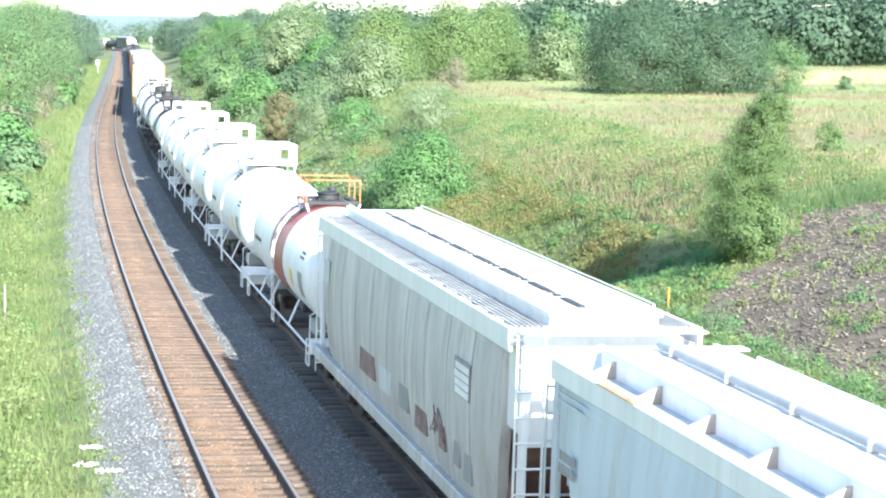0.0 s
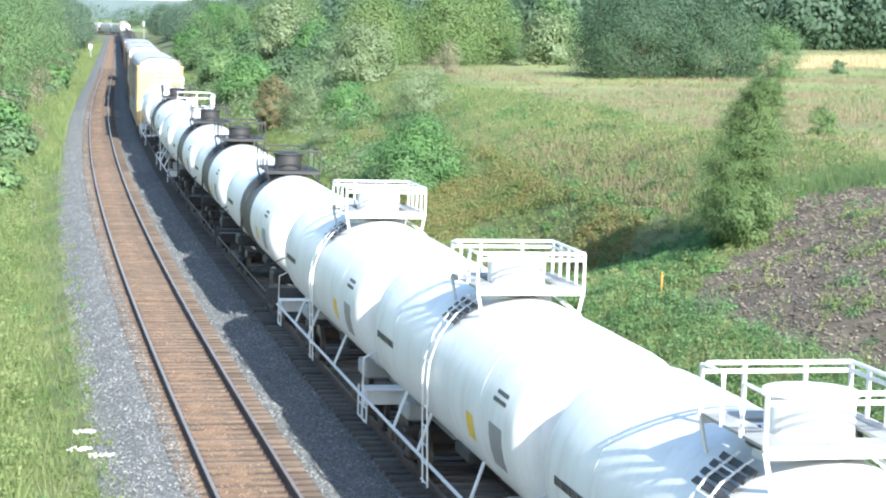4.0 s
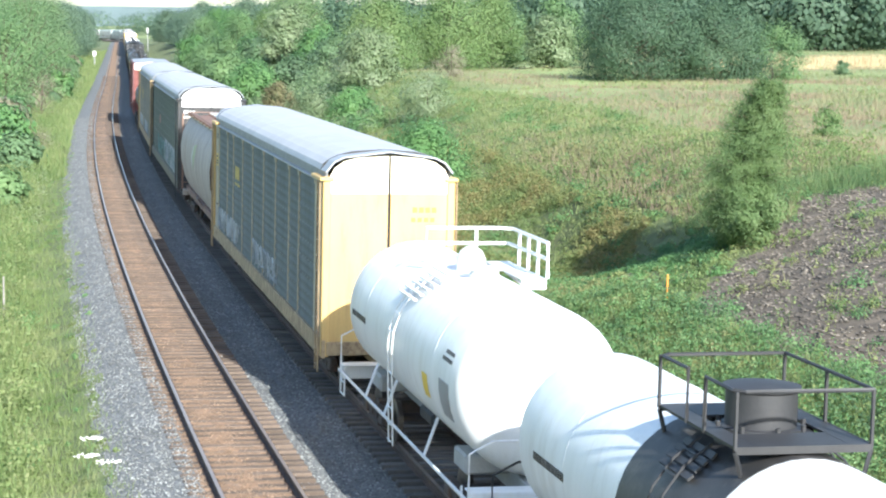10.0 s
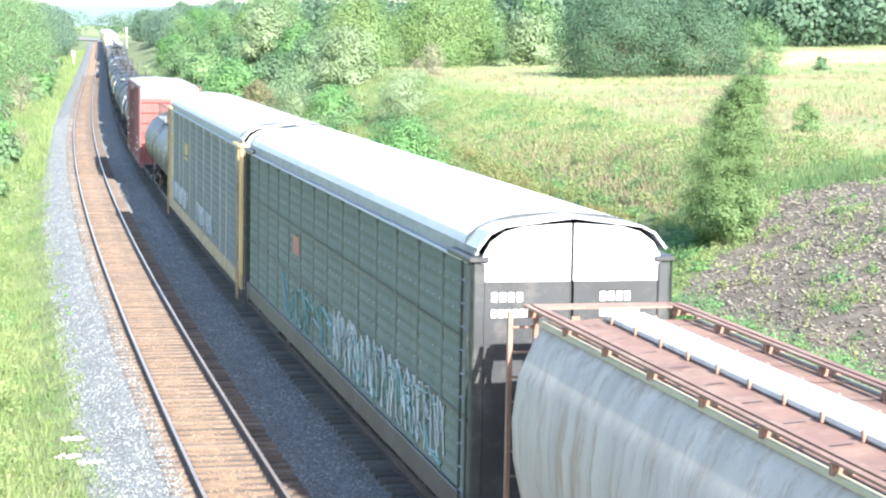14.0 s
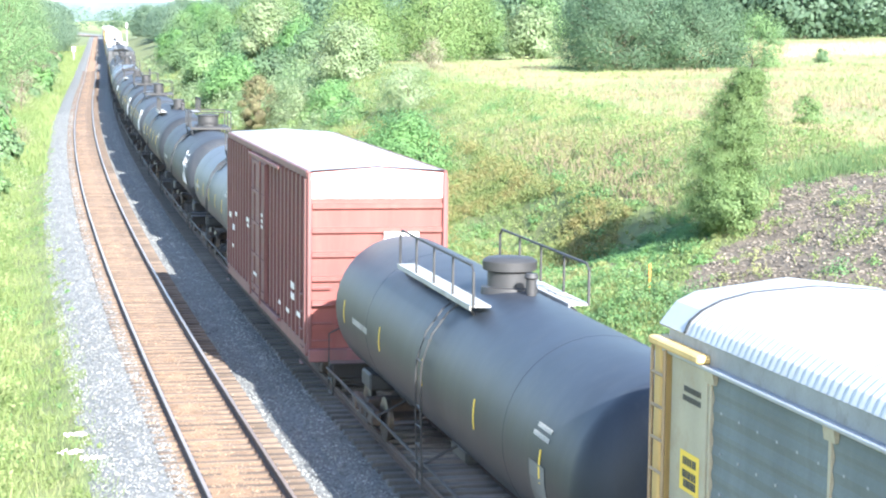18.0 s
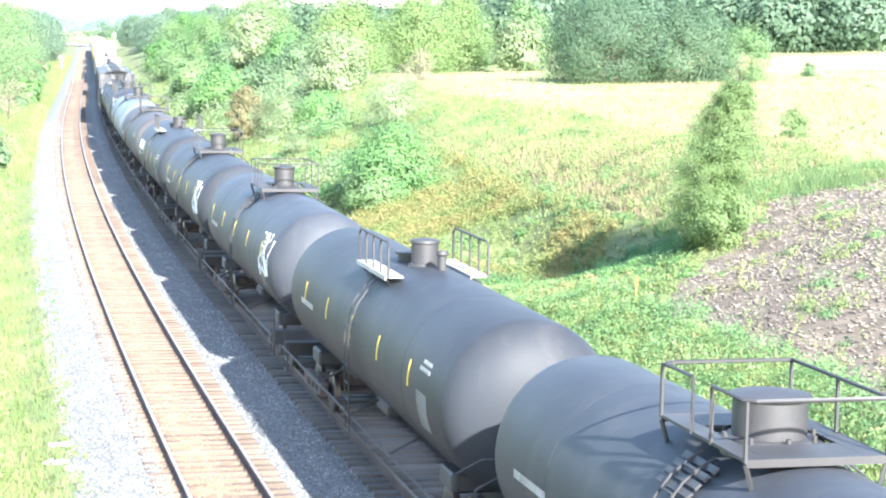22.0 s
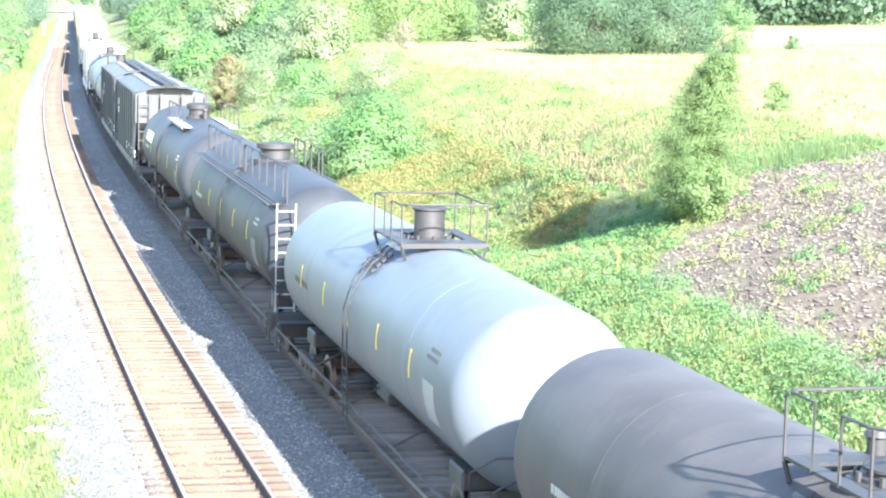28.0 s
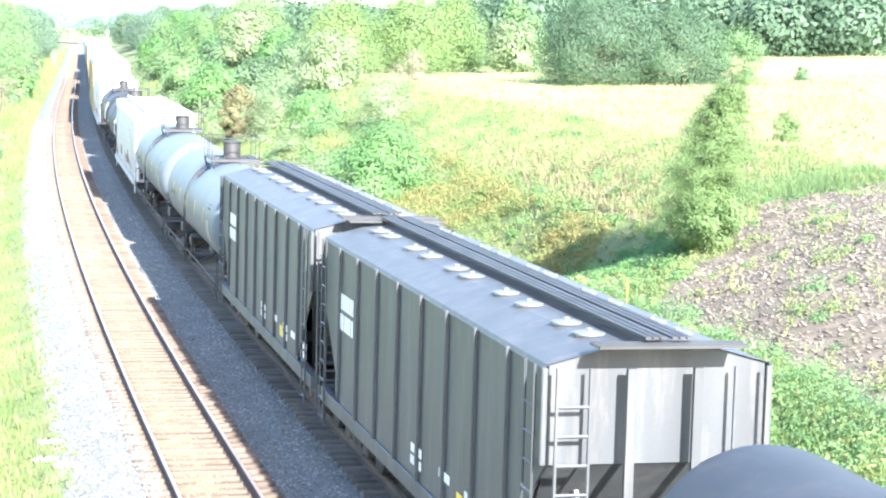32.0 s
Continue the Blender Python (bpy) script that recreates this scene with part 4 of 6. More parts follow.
def trucks(car, half):
    for s in (-1, 1):
        t = again("truck", shared("truck", lambda: boxes((-1.0, 1.0, -.2, .2, .42, .72), (-.6, .6, -.9, .9, .4, .46), cut=.03), [RUSTSTEEL]), car, pose(0, s * half, 0))
        for sx in (-1, 1):
            again("side_frame", shared("side_frame", frame_mesh, [RUSTSTEEL]), t, pose(sx * 1.0, 0, 0))
            for sy in (-1, 1):
                again("wheel", shared("wheel", wheel_mesh, [WHEEL], True), t, pose(sx * .75, sy * .89, .02, 0, 0, 0 if sx < 0 else 180))


def split(name, rows, material, car, cut=0.0, label=""):
    """Boxes that are parts of their own."""
    for r in rows:
        part(name, boxes(r, cut=cut), material, car, label)


def couplers(car, half):
    for s in (-1, 1):
        again("coupler", shared("coupler", lambda: boxes((-.09, .09, -.5, .2, .74, .94), (-.17, .17, .18, .46, .70, .98), cut=.03), [RUSTSTEEL]), car, pose(0, s * half, 0, 0, 0, 0 if s > 0 else 180))


def bars(bm, rows, size, flat_x=None, tank=None, seed=1):
    """Rows of plain short bars where lettering cannot be read."""
    rng = random.Random(seed)
    for y0, y1, z in rows:
        y = y0
        while y < y1:
            w = rng.uniform(.5, 1.0) * size
            if tank:
                r, zc = tank
                a = math.degrees(math.asin(max(-1, min(1, (z - zc) / r))))
                da = math.degrees(size * .6 / r)
                curved(bm, y, y + w * .75, a - da, a + da, r + .002, zc, 2)
            else:
                box(bm, flat_x - .004, flat_x + .004, y, y + w * .75, z - size * .6, z + size * .6)
            y += w * 1.15
    return bm


def strokes(bm, y0, y1, z0, z1, x, n, r, seed, tank=None):
    """Loops of spray paint with no meaning."""
    rng = random.Random(seed)
    for i in range(n):
        cy = y0 + (y1 - y0) * (i + .5) / n
        pts = []
        a, hh, ww = rng.uniform(0, 6), (z1 - z0) * .5, (y1 - y0) / n * .6
        for k in range(9):
            y = cy + ww * math.cos(a + k * rng.uniform(.7, 1.3))
            z = (z0 + z1) / 2 + hh * math.sin(a * 2 + k * rng.uniform(.8, 1.5))
            xx = x if not tank else -math.sqrt(max(.05, (tank[0] + .004) ** 2 - (z - tank[1]) ** 2))
            pts.append((xx, y, z))
        for p, q in zip(pts, pts[1:]):
            if (Vector(p) - Vector(q)).length > .05:
                tube(bm, [p, q], r, 4)
    return bm


def tank_car(label, pitch, paint, fit, plat, r=1.44, zc=2.52, band=None, stripes=None, rods=False, marks=0, extra=None):
    """A tank car: shell with dished heads, band, dome, platform, ladders, sills, trucks."""
    car = empty("tank_car", label, "tank car", "train cars")
    ls = pitch - 1.95
    h = ls / 2
    hd = .76
    prof = [(-h, .02)]
    for k in range(1, 9):
        a = math.pi / 2 * k / 8
        prof.append((-h + hd * (1 - math.cos(a)), r * math.sin(a) ** .92))
    prof += [(-h + hd + (ls - 2 * hd) * k / 8, r) for k in range(1, 8)]
    prof += [(-y, q) for y, q in reversed(prof[:9])]
    part("tank", lathe(bmesh.new(), prof, 40, zc), paint, car, smooth=True)
    # weld seams
    for k in (-.28, .28):
        part("weld_seam", lathe(bmesh.new(), [(ls * k - .02, r + .001), (ls * k - .012, r + .005), (ls * k + .012, r + .005), (ls * k + .02, r + .001)], 40, zc), paint, car, smooth=True)
    if band:
        m, wide = band
        part("band", lathe(bmesh.new(), [(-wide / 2, r - .01), (-wide / 2, r + .008), (wide / 2, r + .008), (wide / 2, r - .01)], 40, zc), m, car, "painted band round the middle", smooth=True)
    top = zc + r
    # frame ends, saddles
    for s in (-1, 1):
        e = s * (pitch / 2 - .45)
        y0, y1 = sorted((s * (h - 2.9), e))
        part("draft_sill", boxes((-.28, .28, y0, y1, .72, 1.08), cut=.02), fit if fit is not WHITE else FITG, car)
        part("end_sill", boxes((-1.42, 1.42, min(e, e - s * .22), max(e, e - s * .22), .80, 1.12), (-1.42, 1.42, min(e, e - s * .42), max(e, e - s * .42), 1.10, 1.14), cut=.015), fit, car)
        bm = bmesh.new()
        box(bm, -1.05, 1.05, s * (h - 1.9) - .45, s * (h - 1.9) + .45, .98, 1.32, cut=.04)
        part("saddle", bm, fit if fit is not WHITE else FITG, car)
        # grab irons and steps at the corners
        for sx in (-1, 1):
            x = sx * 1.42
            yy = e - s * .12
            tb = tubes([[(x, yy, .5), (x, yy, 1.15), (x, yy, 1.75), (x * .72, yy, 1.95), (x * .2, yy, 1.95)], [(x, yy - s * .5, .5), (x, yy - s * .5, 1.12)], [(x, yy, .5), (x, yy - s * .5, .5)], [(x, yy, .78), (x, yy - s * .5, .78)]], .022, 5)
            part("corner_step", tb, fit, car)
    part("brake_wheel", lathe(bmesh.new(), [(-pitch / 2 + .32, .0), (-pitch / 2 + .32, .26), (-pitch / 2 + .36, .28), (-pitch / 2 + .38, .24), (-pitch / 2 + .36, .02)], 14, 1.75), FITB, car)
    couplers(car, pitch / 2 - .35)
    trucks(car, h - 1.75)
    # side sill with struts
    for sx in (-1, 1):
        x = sx * 1.46
        k = pitch / 2 - .55
        lines = [[(x, -k, 1.0), (x, k, 1.0)]]
        if rods:
            for q in (-h * .5, 0.9, h * .5):
                lines += [[(x, q, 1.0), (x * .78, q + .35, 1.62)]]
        else:
            for q in (-h * .45, 0, h * .45):
                lines += [[(x, q, 1.0), (x * .6, q, 1.3)]]
        part("side_rail", tubes(lines, .032 if rods else .026, 5), fit, car)
    part("brake_cylinder", boxes((-.5, -.12, .9, 2.1, .72, 1.0), cut=.06), FITB, car)
    part("air_reservoir", boxes((.1, .35, -1.6, -1.0, .66, .9), cut=.06), FITB, car)
    part("bottom_outlet", lathe(bmesh.new(), [(.66, .12), (.95, .16), (zc - r + .05, .22)], 12, along="z"), FITB, car)
    # side ladders that follow the shell
    rung = shared("ladder_rung_" + fit.name, lambda: tubes([[(0, -.2, 0), (0, .2, 0)]], .016, 4), [fit])
    for sx in (-1, 1):
        l = [(sx * (r + .10) * math.cos(radians(a)), 0, zc + (r + .10) * math.sin(radians(a))) for a in (62, 45, 28, 10, 0)]
        l += [(sx * (r + .09), 0, zc - .6), (sx * (r + .05), 0, .62)]
        rail = shared("ladder_rail_%s_%.2f_%.2f_%d" % (fit.name, r, zc, sx), lambda: tubes([l], .018, 5), [fit])
        for dy in (-.2, .2):
            again("ladder_rail", rail, car, pose(0, dy, 0))
        for a in (52, 38, 24, 10):
            again("ladder_rung", rung, car, pose(sx * (r + .10) * math.cos(radians(a)), 0, zc + (r + .10) * math.sin(radians(a))))
        for z in (2.0, 1.66, 1.34, 1.02, .70):
            again("ladder_rung", rung, car, pose(sx * (r + .08), 0, z))
    platform(car, plat, fit, top, r, zc, h)
    if stripes:
        gap, turn = stripes
        me = shared("reflective_stripe_%.2f_%.2f_%d" % (r, zc, turn), lambda: curved(bmesh.new(), -.036, .036, turn - 9, turn + 9, r + .003, zc, 4), [MARKY])
        k = int((h - .7) / gap)
        for q in range(-k, k + 1):
            again("reflective_stripe", me, car, pose(0, q * gap + .2, 0), "yellow reflective stripe")
    place = (r, zc)
    if marks:
        bm = bars(bmesh.new(), [(h * .55, h * .55 + 1.5, zc - .02)], .10, tank=place, seed=marks)
        part("marking", bm, MARKK if paint in (WHITE, SILVER) else FITG, car, "row of plain bars")
        if paint is WHITE:
            part("placard", curved(bmesh.new(), -h * .50, -h * .50 + .42, -20, -3, r + .004, zc, 3), MARKY, car, "square yellow placard")
        part("data_panel", curved(bmesh.new(), -h * .80, -h * .80 + .75, -24, 2, r + .004, zc, 3), MARKG if paint in (WHITE, SILVER) else MARKD, car, "grey data panel")
        part("data_lines", bars(bmesh.new(), [(-h * .8, -h * .8 + .7, zc + .42), (-h * .8, -h * .8 + .6, zc + .54)], .055, tank=(r + .004, zc), seed=marks + 4), MARKK if paint in (WHITE, SILVER) else FITG, car)
    if extra:
        extra(car, r, zc, h)
    return car


def platform(car, kind, fit, top, r, zc, h):
    z = top + .08
    dark = kind != "white"
    if kind in ("white", "dark", "orange", "high", "flat", "slim"):
        hi = z + {"white": .10, "high": .08}.get(kind, 0)
        c, e = {"white": (.92, .98), "high": (.84, 1.35), "dark": (.82, 1.3), "slim": (.80, 1.2)}.get(kind, (.74, .95))
        dm = FITG if kind == "white" else FITB
        split("platform", [(-c, -.56, -e, e, hi, hi + .035), (.56, c, -e, e, hi, hi + .035), (-.555, .555, -e, -.58, hi, hi + .035), (-.555, .555, .58, e, hi, hi + .035)], dm, car, label="open grating deck")
        deep = .10 if kind == "white" else .05
        split("toe_plate", [(-c, c, -e - .02, -e, hi - deep, hi + .04), (-c, c, e, e + .02, hi - deep, hi + .04), (c, c + .02, -e, e, hi - deep, hi + .04)], fit if kind != "orange" else FITB, car)
        me = shared("step_slat_%s" % fit.name, lambda: boxes((-.045, .045, -.5, .5, -.015, .015)), [fit if kind != "orange" else FITB])
        for k in range(4):
            a = radians(57 - 5.2 * k)
            again("step_slat", me, car, pose(-(r + .06) * math.cos(a), 0, zc + (r + .06) * math.sin(a), 0, -52 + 5 * k, 0))
        part("platform_bracket", tubes([[(x, y, hi - .02), (x * .9, y, zc + math.sqrt(r * r - (x * .9) ** 2) - .02)] for x in (-c, c) for y in (-e, e)], .03, 5), fit, car)
        tall = hi + {"white": .60, "orange": .62, "flat": .70, "high": .66, "dark": .66}.get(kind, .74)
        thick = .030 if kind == "white" else .026 if kind in ("dark", "high") else .018
        rm = ORANGE if kind == "orange" else fit
        loops = [[(-c, -.3, hi), (-c, -.3, tall), (-c, -e + .1, tall), (-c + .1, -e, tall), (c, -e, tall), (c, e, tall), (-c + .1, e, tall), (-c, e - .1, tall), (-c, .3, tall), (-c, .3, hi)]]
        if kind == "white":
            loops.append([(-c, -e, hi + .5), (c, -e, hi + .5), (c, e, hi + .5), (-c, e, hi + .5)])
        part("handrail", tubes(loops, thick, 5), rm, car, "tubular handrail")
        me = shared("rail_post_%s_%.2f" % (rm.name, hi), lambda: tubes([[(0, 0, hi), (0, 0, tall)]], thick, 5), [rm])
        posts = [(-c, -e), (-c, e), (c, -e), (c, e), (c, 0)]
        if kind == "white":
            posts += [(c, -.5), (c, .5), (.35, e), (-.4, e)]
        for x, y in posts:
            again("rail_post", me, car, pose(x, y, 0))
        big, tl = {"white": (.50, .58), "orange": (.30, .24), "flat": (.28, .14), "slim": (.29, .60)}.get(kind, (.43, .52))
        bm = lathe(bmesh.new(), [(top - .12, big + .12), (top + .10, big + .10), (top + .11, big), (top + tl, big), (top + tl + .03, big + .04), (top + tl + .06, big + .04), (top + tl + .10, big * .5), (top + tl + .11, .05)], 22, along="z")
        part("dome", bm, WHITE if kind == "white" else FITB, car, "round valve housing with a lid", smooth=True)
        part("dome_ring", lathe(bmesh.new(), [(top - .03, big + .03), (top + .02, big + .2), (top + .06, big + .2), (top + .07, big + .02)], 22, along="z"), FITB, car, smooth=True)
        me = shared("dome_bolt", lambda: lathe(bmesh.new(), [(.05, .035), (.16, .035)], 6, along="z"), [FITB])
        for k in range(8):
            a = 6.2832 * k / 8
            again("dome_bolt", me, car, pose((big + .11) * math.cos(a), (big + .11) * math.sin(a), top))
        part("vent_valve", lathe(bmesh.new(), [(top - .05, .11), (top + .28, .11), (top + .30, .15), (top + .36, .12)], 10, along="z", at=(.25, .90)), FITB if dark else WHITE, car, smooth=True)
    elif kind == "pressure":
        part("dome", lathe(bmesh.new(), [(top - .12, .30), (top + .20, .28), (top + .34, .22), (top + .42, .12), (top + .45, .03)], 20, along="z"), WHITE, car, "rounded white valve dome", smooth=True)
        part("manway", lathe(bmesh.new(), [(top - .1, .27), (top + .12, .27), (top + .13, .32), (top + .17, .32), (top + .19, .05)], 20, along="z", at=(0, -1.1)), WHITE, car, smooth=True)
        part("platform", boxes((.62, 1.08, -1.5, 1.3, top - .03, top + .0), (.62, 1.08, -1.52, -1.46, top - .2, top), (.62, 1.08, 1.26, 1.32, top - .2, top)), fit, car)
        t = top + .66
        part("handrail", tubes([[(-.6, 1.3, top - .05), (-.6, 1.3, t), (.85, 1.3, t), (1.1, 1.1, t), (1.1, -1.5, t), (1.1, -1.5, top)], [(-.6, 1.3, top + .36), (1.05, 1.25, top + .36), (1.1, -1.5, top + .36)]], .035, 6), fit, car, "white tubular handrail")
        for p in ((.4, 1.3), (1.1, .6), (1.1, -.1), (1.1, -.8)):
            again("rail_post", shared("rail_post_pressure", lambda: tubes([[(0, 0, top), (0, 0, t)]], .035, 6), [fit]), car, pose(p[0], p[1], 0))
        part("step_grate", boxes(*[(-1.30 + .13 * k, -1.22 + .13 * k, -.9, .5, top - .48 + .09 * k, top - .45 + .09 * k) for k in range(6)]), fit, car)
    elif kind == "walkway":
        # long running boards on both sides of the dome, with railings along the whole top
        part("dome", lathe(bmesh.new(), [(top - .12, .66), (top + .02, .66), (top + .03, .42), (top + .28, .42), (top + .32, .53), (top + .45, .53), (top + .50, .1)], 24, along="z"), FITB, car, "wide round manway with a flanged lid", smooth=True)
        for sx in (-1, 1):
            x = sx * 1.16
            zz = zc + math.sqrt(r * r - x * x) + .10
            L = h - .5 if sx < 0 else 2.4
            bm = bmesh.new()
            for k in range(4):
                box(bm, x - .25 + k * .13, x - .16 + k * .13, -L, L, zz, zz + .025)
            part("running_board", bm, FITB, car, "long slatted walkway")
            xr = x - sx * .24
            rails = []
            for a, b in ((-L, -.4), (.4, L)):
                rails.append([(xr, a, zz), (xr, a, zz + .80), (xr, a + .12, zz + .90), (xr, b - .12, zz + .90), (xr, b, zz + .80), (xr, b, zz)])
            part("handrail", tubes(rails, .024, 5), FITB, car)
            me = shared("walk_post", lambda: tubes([[(0, 0, 0), (0, 0, .90)]], .022, 5), [FITB])
            for k in range(12 if sx < 0 else 4):
                y = -L + 2 * L * (k + .5) / (12 if sx < 0 else 4)
                again("rail_post", me, car, pose(xr, y, zz))
        ye = -h - .12
        lines = [[(x, ye, .7), (x, ye, top - .35)] for x in (-1.25, -.8)]
        lines += [[(-1.25, ye, .9 + .33 * k), (-.8, ye, .9 + .33 * k)] for k in range(9)]
        part("end_ladder", tubes(lines, .022, 5), RACKBAND, car, "steel end ladder")
    elif kind in ("boards", "boards_back", "boards_low"):
        # two pale running boards beside a low manway
        if kind != "boards_low":
            part("dome", lathe(bmesh.new(), [(top - .12, .50), (top + .04, .48), (top + .05, .38), (top + .30, .38), (top + .33, .46), (top + .48, .47), (top + .53, .40), (top + .55, .1)], 24, along="z"), FITB, car, "wide round manway with a flanged lid", smooth=True)
        else:
            part("dome", lathe(bmesh.new(), [(top - .12, .36), (top + .02, .32), (top + .03, .27), (top + .42, .27), (top + .44, .30), (top + .49, .29), (top + .52, .1)], 20, along="z"), FITB, car, "small round valve housing", smooth=True)
            part("manway", lathe(bmesh.new(), [(top - .12, .34), (top + .10, .34), (top + .11, .40), (top + .16, .40), (top + .18, .1)], 18, along="z", at=(0, .95)), FITB, car, smooth=True)
        part("vent_valve", lathe(bmesh.new(), [(top - .05, .09), (top + .26, .09), (top + .29, .13), (top + .36, .1)], 10, along="z", at=(.15, -.85)), FITB, car, smooth=True)
        a, b = {"boards": (-1.4, 4.4), "boards_back": (-4.4, 1.4)}.get(kind, (-1.2, 1.7))
        for sx in (-1, 1):
            x = sx * .84
            zz = top - .12
            under = zc + math.sqrt(r * r - x * x)
            bm = bmesh.new()
            for k in range(3):
                box(bm, x - .17 + k * .115, x - .07 + k * .115, a, b, zz, zz + .03)
            part("running_board", bm, FITG, car, "pale slatted running board")
            part("board_edge", boxes((x - .20, x - .18, a, b, zz - .05, zz + .035)), FITG, car)
            part("board_bracket", tubes([[(x - .15, y, zz), (x - .05, y, under - .02)] for y in np.linspace(a + .3, b - .3, 4)], .03, 5), FITB, car)
            xr = x + sx * .14
            part("handrail", tubes([[(xr, a, zz), (xr, a, zz + .58), (xr, a + .14, zz + .68), (xr, b - .14, zz + .68), (xr, b, zz + .58), (xr, b, zz)]], .026, 5), FITB, car)
            for y in np.linspace(a, b, 5)[1:-1]:
                again("rail_post", shared("board_post", lambda: tubes([[(0, 0, 0), (0, 0, .68)]], .024, 5), [FITB]), car, pose(xr, y, zz))


def end_outline():
    """Arch of an autorack's roof, from eave to eave."""
    half = [(-1.49, 5.22), (-1.43, 5.35), (-1.30, 5.46), (-1.08, 5.565), (-.75, 5.645)]
    return half + [(0, 5.70)] + [(-x, z) for x, z in reversed(half)]


def plate(bm, pts, y0, y1):
    """A flat plate with the outline pts (x, z), between y0 and y1."""
    a = [bm.verts.new((x, y0, z)) for x, z in pts]
    b = [bm.verts.new((x, y1, z)) for x, z in pts]
    bm.faces.new(a)
    bm.faces.new(b)
    for i in range(len(pts)):
        j = (i + 1) % len(pts)
        bm.faces.new((a[i], a[j], b[j], b[i]))
    return bm


def rack_panel(w):
    """Corrugated side panel between two posts, with rows of small vent holes."""
    bm = bmesh.new()
    zs = np.linspace(1.32, 4.96, 73)
    prev = None
    for k, z in enumerate(zs):
        d = .010 * (1 + math.sin(k * math.pi / 2.25))
        q = [bm.verts.new((-d, s * w / 2, z)) for s in (-1, 1)] + [bm.verts.new((.03, s * w / 2, z)) for s in (-1, 1)]
        if prev:
            bm.faces.new((prev[0], prev[1], q[1], q[0]))
            bm.faces.new((prev[2], q[2], q[3], prev[3]))
            bm.faces.new((prev[0], q[0], q[2], prev[2]))
            bm.faces.new((prev[1], prev[3], q[3], q[1]))
        else:
            bm.faces.new((q[0], q[1], q[3], q[2]))
        prev = q
    bm.faces.new((prev[0], prev[2], prev[3], prev[1]))
    old = set(bm.faces)
    n = max(2, int(w / .42))
    for k in range(n):
        y = -w / 2 + w * (k + .5) / n
        for i in range(8):
            z = 1.62 + i * .42
            box(bm, -.021, -.004, y - .022, y + .022, z - .013, z + .013)
    for f in bm.faces:
        if f not in old:
            f.material_index = 1
    return bm


def autorack(label, length, posts, panels, end_low, end_top, sill, grid=False, extra=None):
    car = empty("autorack_car", label, "autorack car", "train cars")
    h = length / 2
    part("floor_frame", boxes((-1.42, 1.42, -h, h, .98, 1.30), (-.3, .3, -h - .2, h + .2, .72, 1.0), cut=.02), sill, car)
    split("side_sill", [(-1.53, -1.44, -h, h, .92, 1.34), (1.44, 1.53, -h, h, .92, 1.34)], sill, car, .012)
    split("top_chord", [(-1.56, -1.40, -h + .3, h - .3, 4.955, 5.005), (1.40, 1.56, -h + .3, h - .3, 4.955, 5.005)], ROOF, car, .012)
    split("roof_side", [(-1.475, -1.40, -h + .3, h - .3, 5.007, 5.235), (1.40, 1.475, -h + .3, h - .3, 5.007, 5.235)], RACKBAND, car, label="dull grey strip below the roof")
    # uneven bays: short ones next to the ends
    marks = [-13.1, -11.95, -9.05, -7.1, -4.23, -1.41, 1.41, 4.23, 7.1, 9.05, 11.95, 13.1]
    if grid:
        marks = [-13.1 + 26.2 * k / 14 for k in range(15)]
    slim = .03
    pm = shared("rack_post_" + posts.name, lambda: plate(boxes((-.018, .03, -slim, slim, 1.3, 4.94), cut=.006), [(-.022, 4.82), (.02, 4.82), (.02, 4.952), (-.04, 4.952)], -.05 if grid else -.12, .05 if grid else .12), [posts])
    for sx in (-1, 1):
        turn = 0 if sx < 0 else 180
        for y0, y1 in zip(marks, marks[1:]):
            w = y1 - y0
            if not grid and w < 1.2:
                # solid painted corner panel
                part("corner_panel", boxes((min(sx * 1.45, sx * 1.50), max(sx * 1.45, sx * 1.50), y0 + .08, y1 - .02, 1.32, 4.95), cut=.008), posts, car, "cream corner panel")
                continue
            me = shared("rack_panel_%s_%.2f" % (panels.name, w), lambda: rack_panel(w * .975), [panels, MARKG])
            y = (y0 + y1) / 2
            again("side_panel", me, car, pose(sx * 1.46, y, 0, 0, 0, turn))
            if grid:
                gm = shared("rack_strap_%.2f" % w, lambda: boxes((-.034, -.022, -w / 2, w / 2, 2.52, 2.57), (-.034, -.022, -w / 2, w / 2, 3.72, 3.77)), [BLACKP])
                again("strap", gm, car, pose(sx * 1.46, y, 0, 0, 0, turn))
        for y in marks[1:-1]:
            again("post", pm, car, pose(sx * 1.485, y, 0, 0, 0, turn))
    # corrugated roof of arched sheets
    prof = end_outline()
    for r0, r1 in ((-h + .82, h - .82),):
        bm = bmesh.new()
        prev = None
        rows = int((r1 - r0) / .075)
        for j in range(rows + 1):
            y = r0 + (r1 - r0) * j / rows
            d = .008 if j % 2 else -.008
            q = [bm.verts.new((x * (1 + d * .3), y, z + (d if 0 < i < len(prof) - 1 else 0))) for i, (x, z) in enumerate(prof)]
            if prev:
                for i in range(len(prof) - 1):
                    bm.faces.new((prev[i], prev[i + 1], q[i + 1], q[i]))
            prev = q
        part("roof", bm, ROOF, car, "arched corrugated silver roof")
    for s in (-1, 1):
        y0, y1 = sorted((s * (h - .84), s * (h - .78)))
        part("roof_gap", plate(bmesh.new(), [(x * 1.006, z + .012) for x, z in prof] + [(x * .97, z - .03) for x, z in reversed(prof)], y0, y1), FITB, car, "dark seal strip")
        y0, y1 = sorted((s * (h - .775), s * (h - .03)))
        few = [prof[k] for k in (0, 2, 3, 5, 7, 8, 10)]
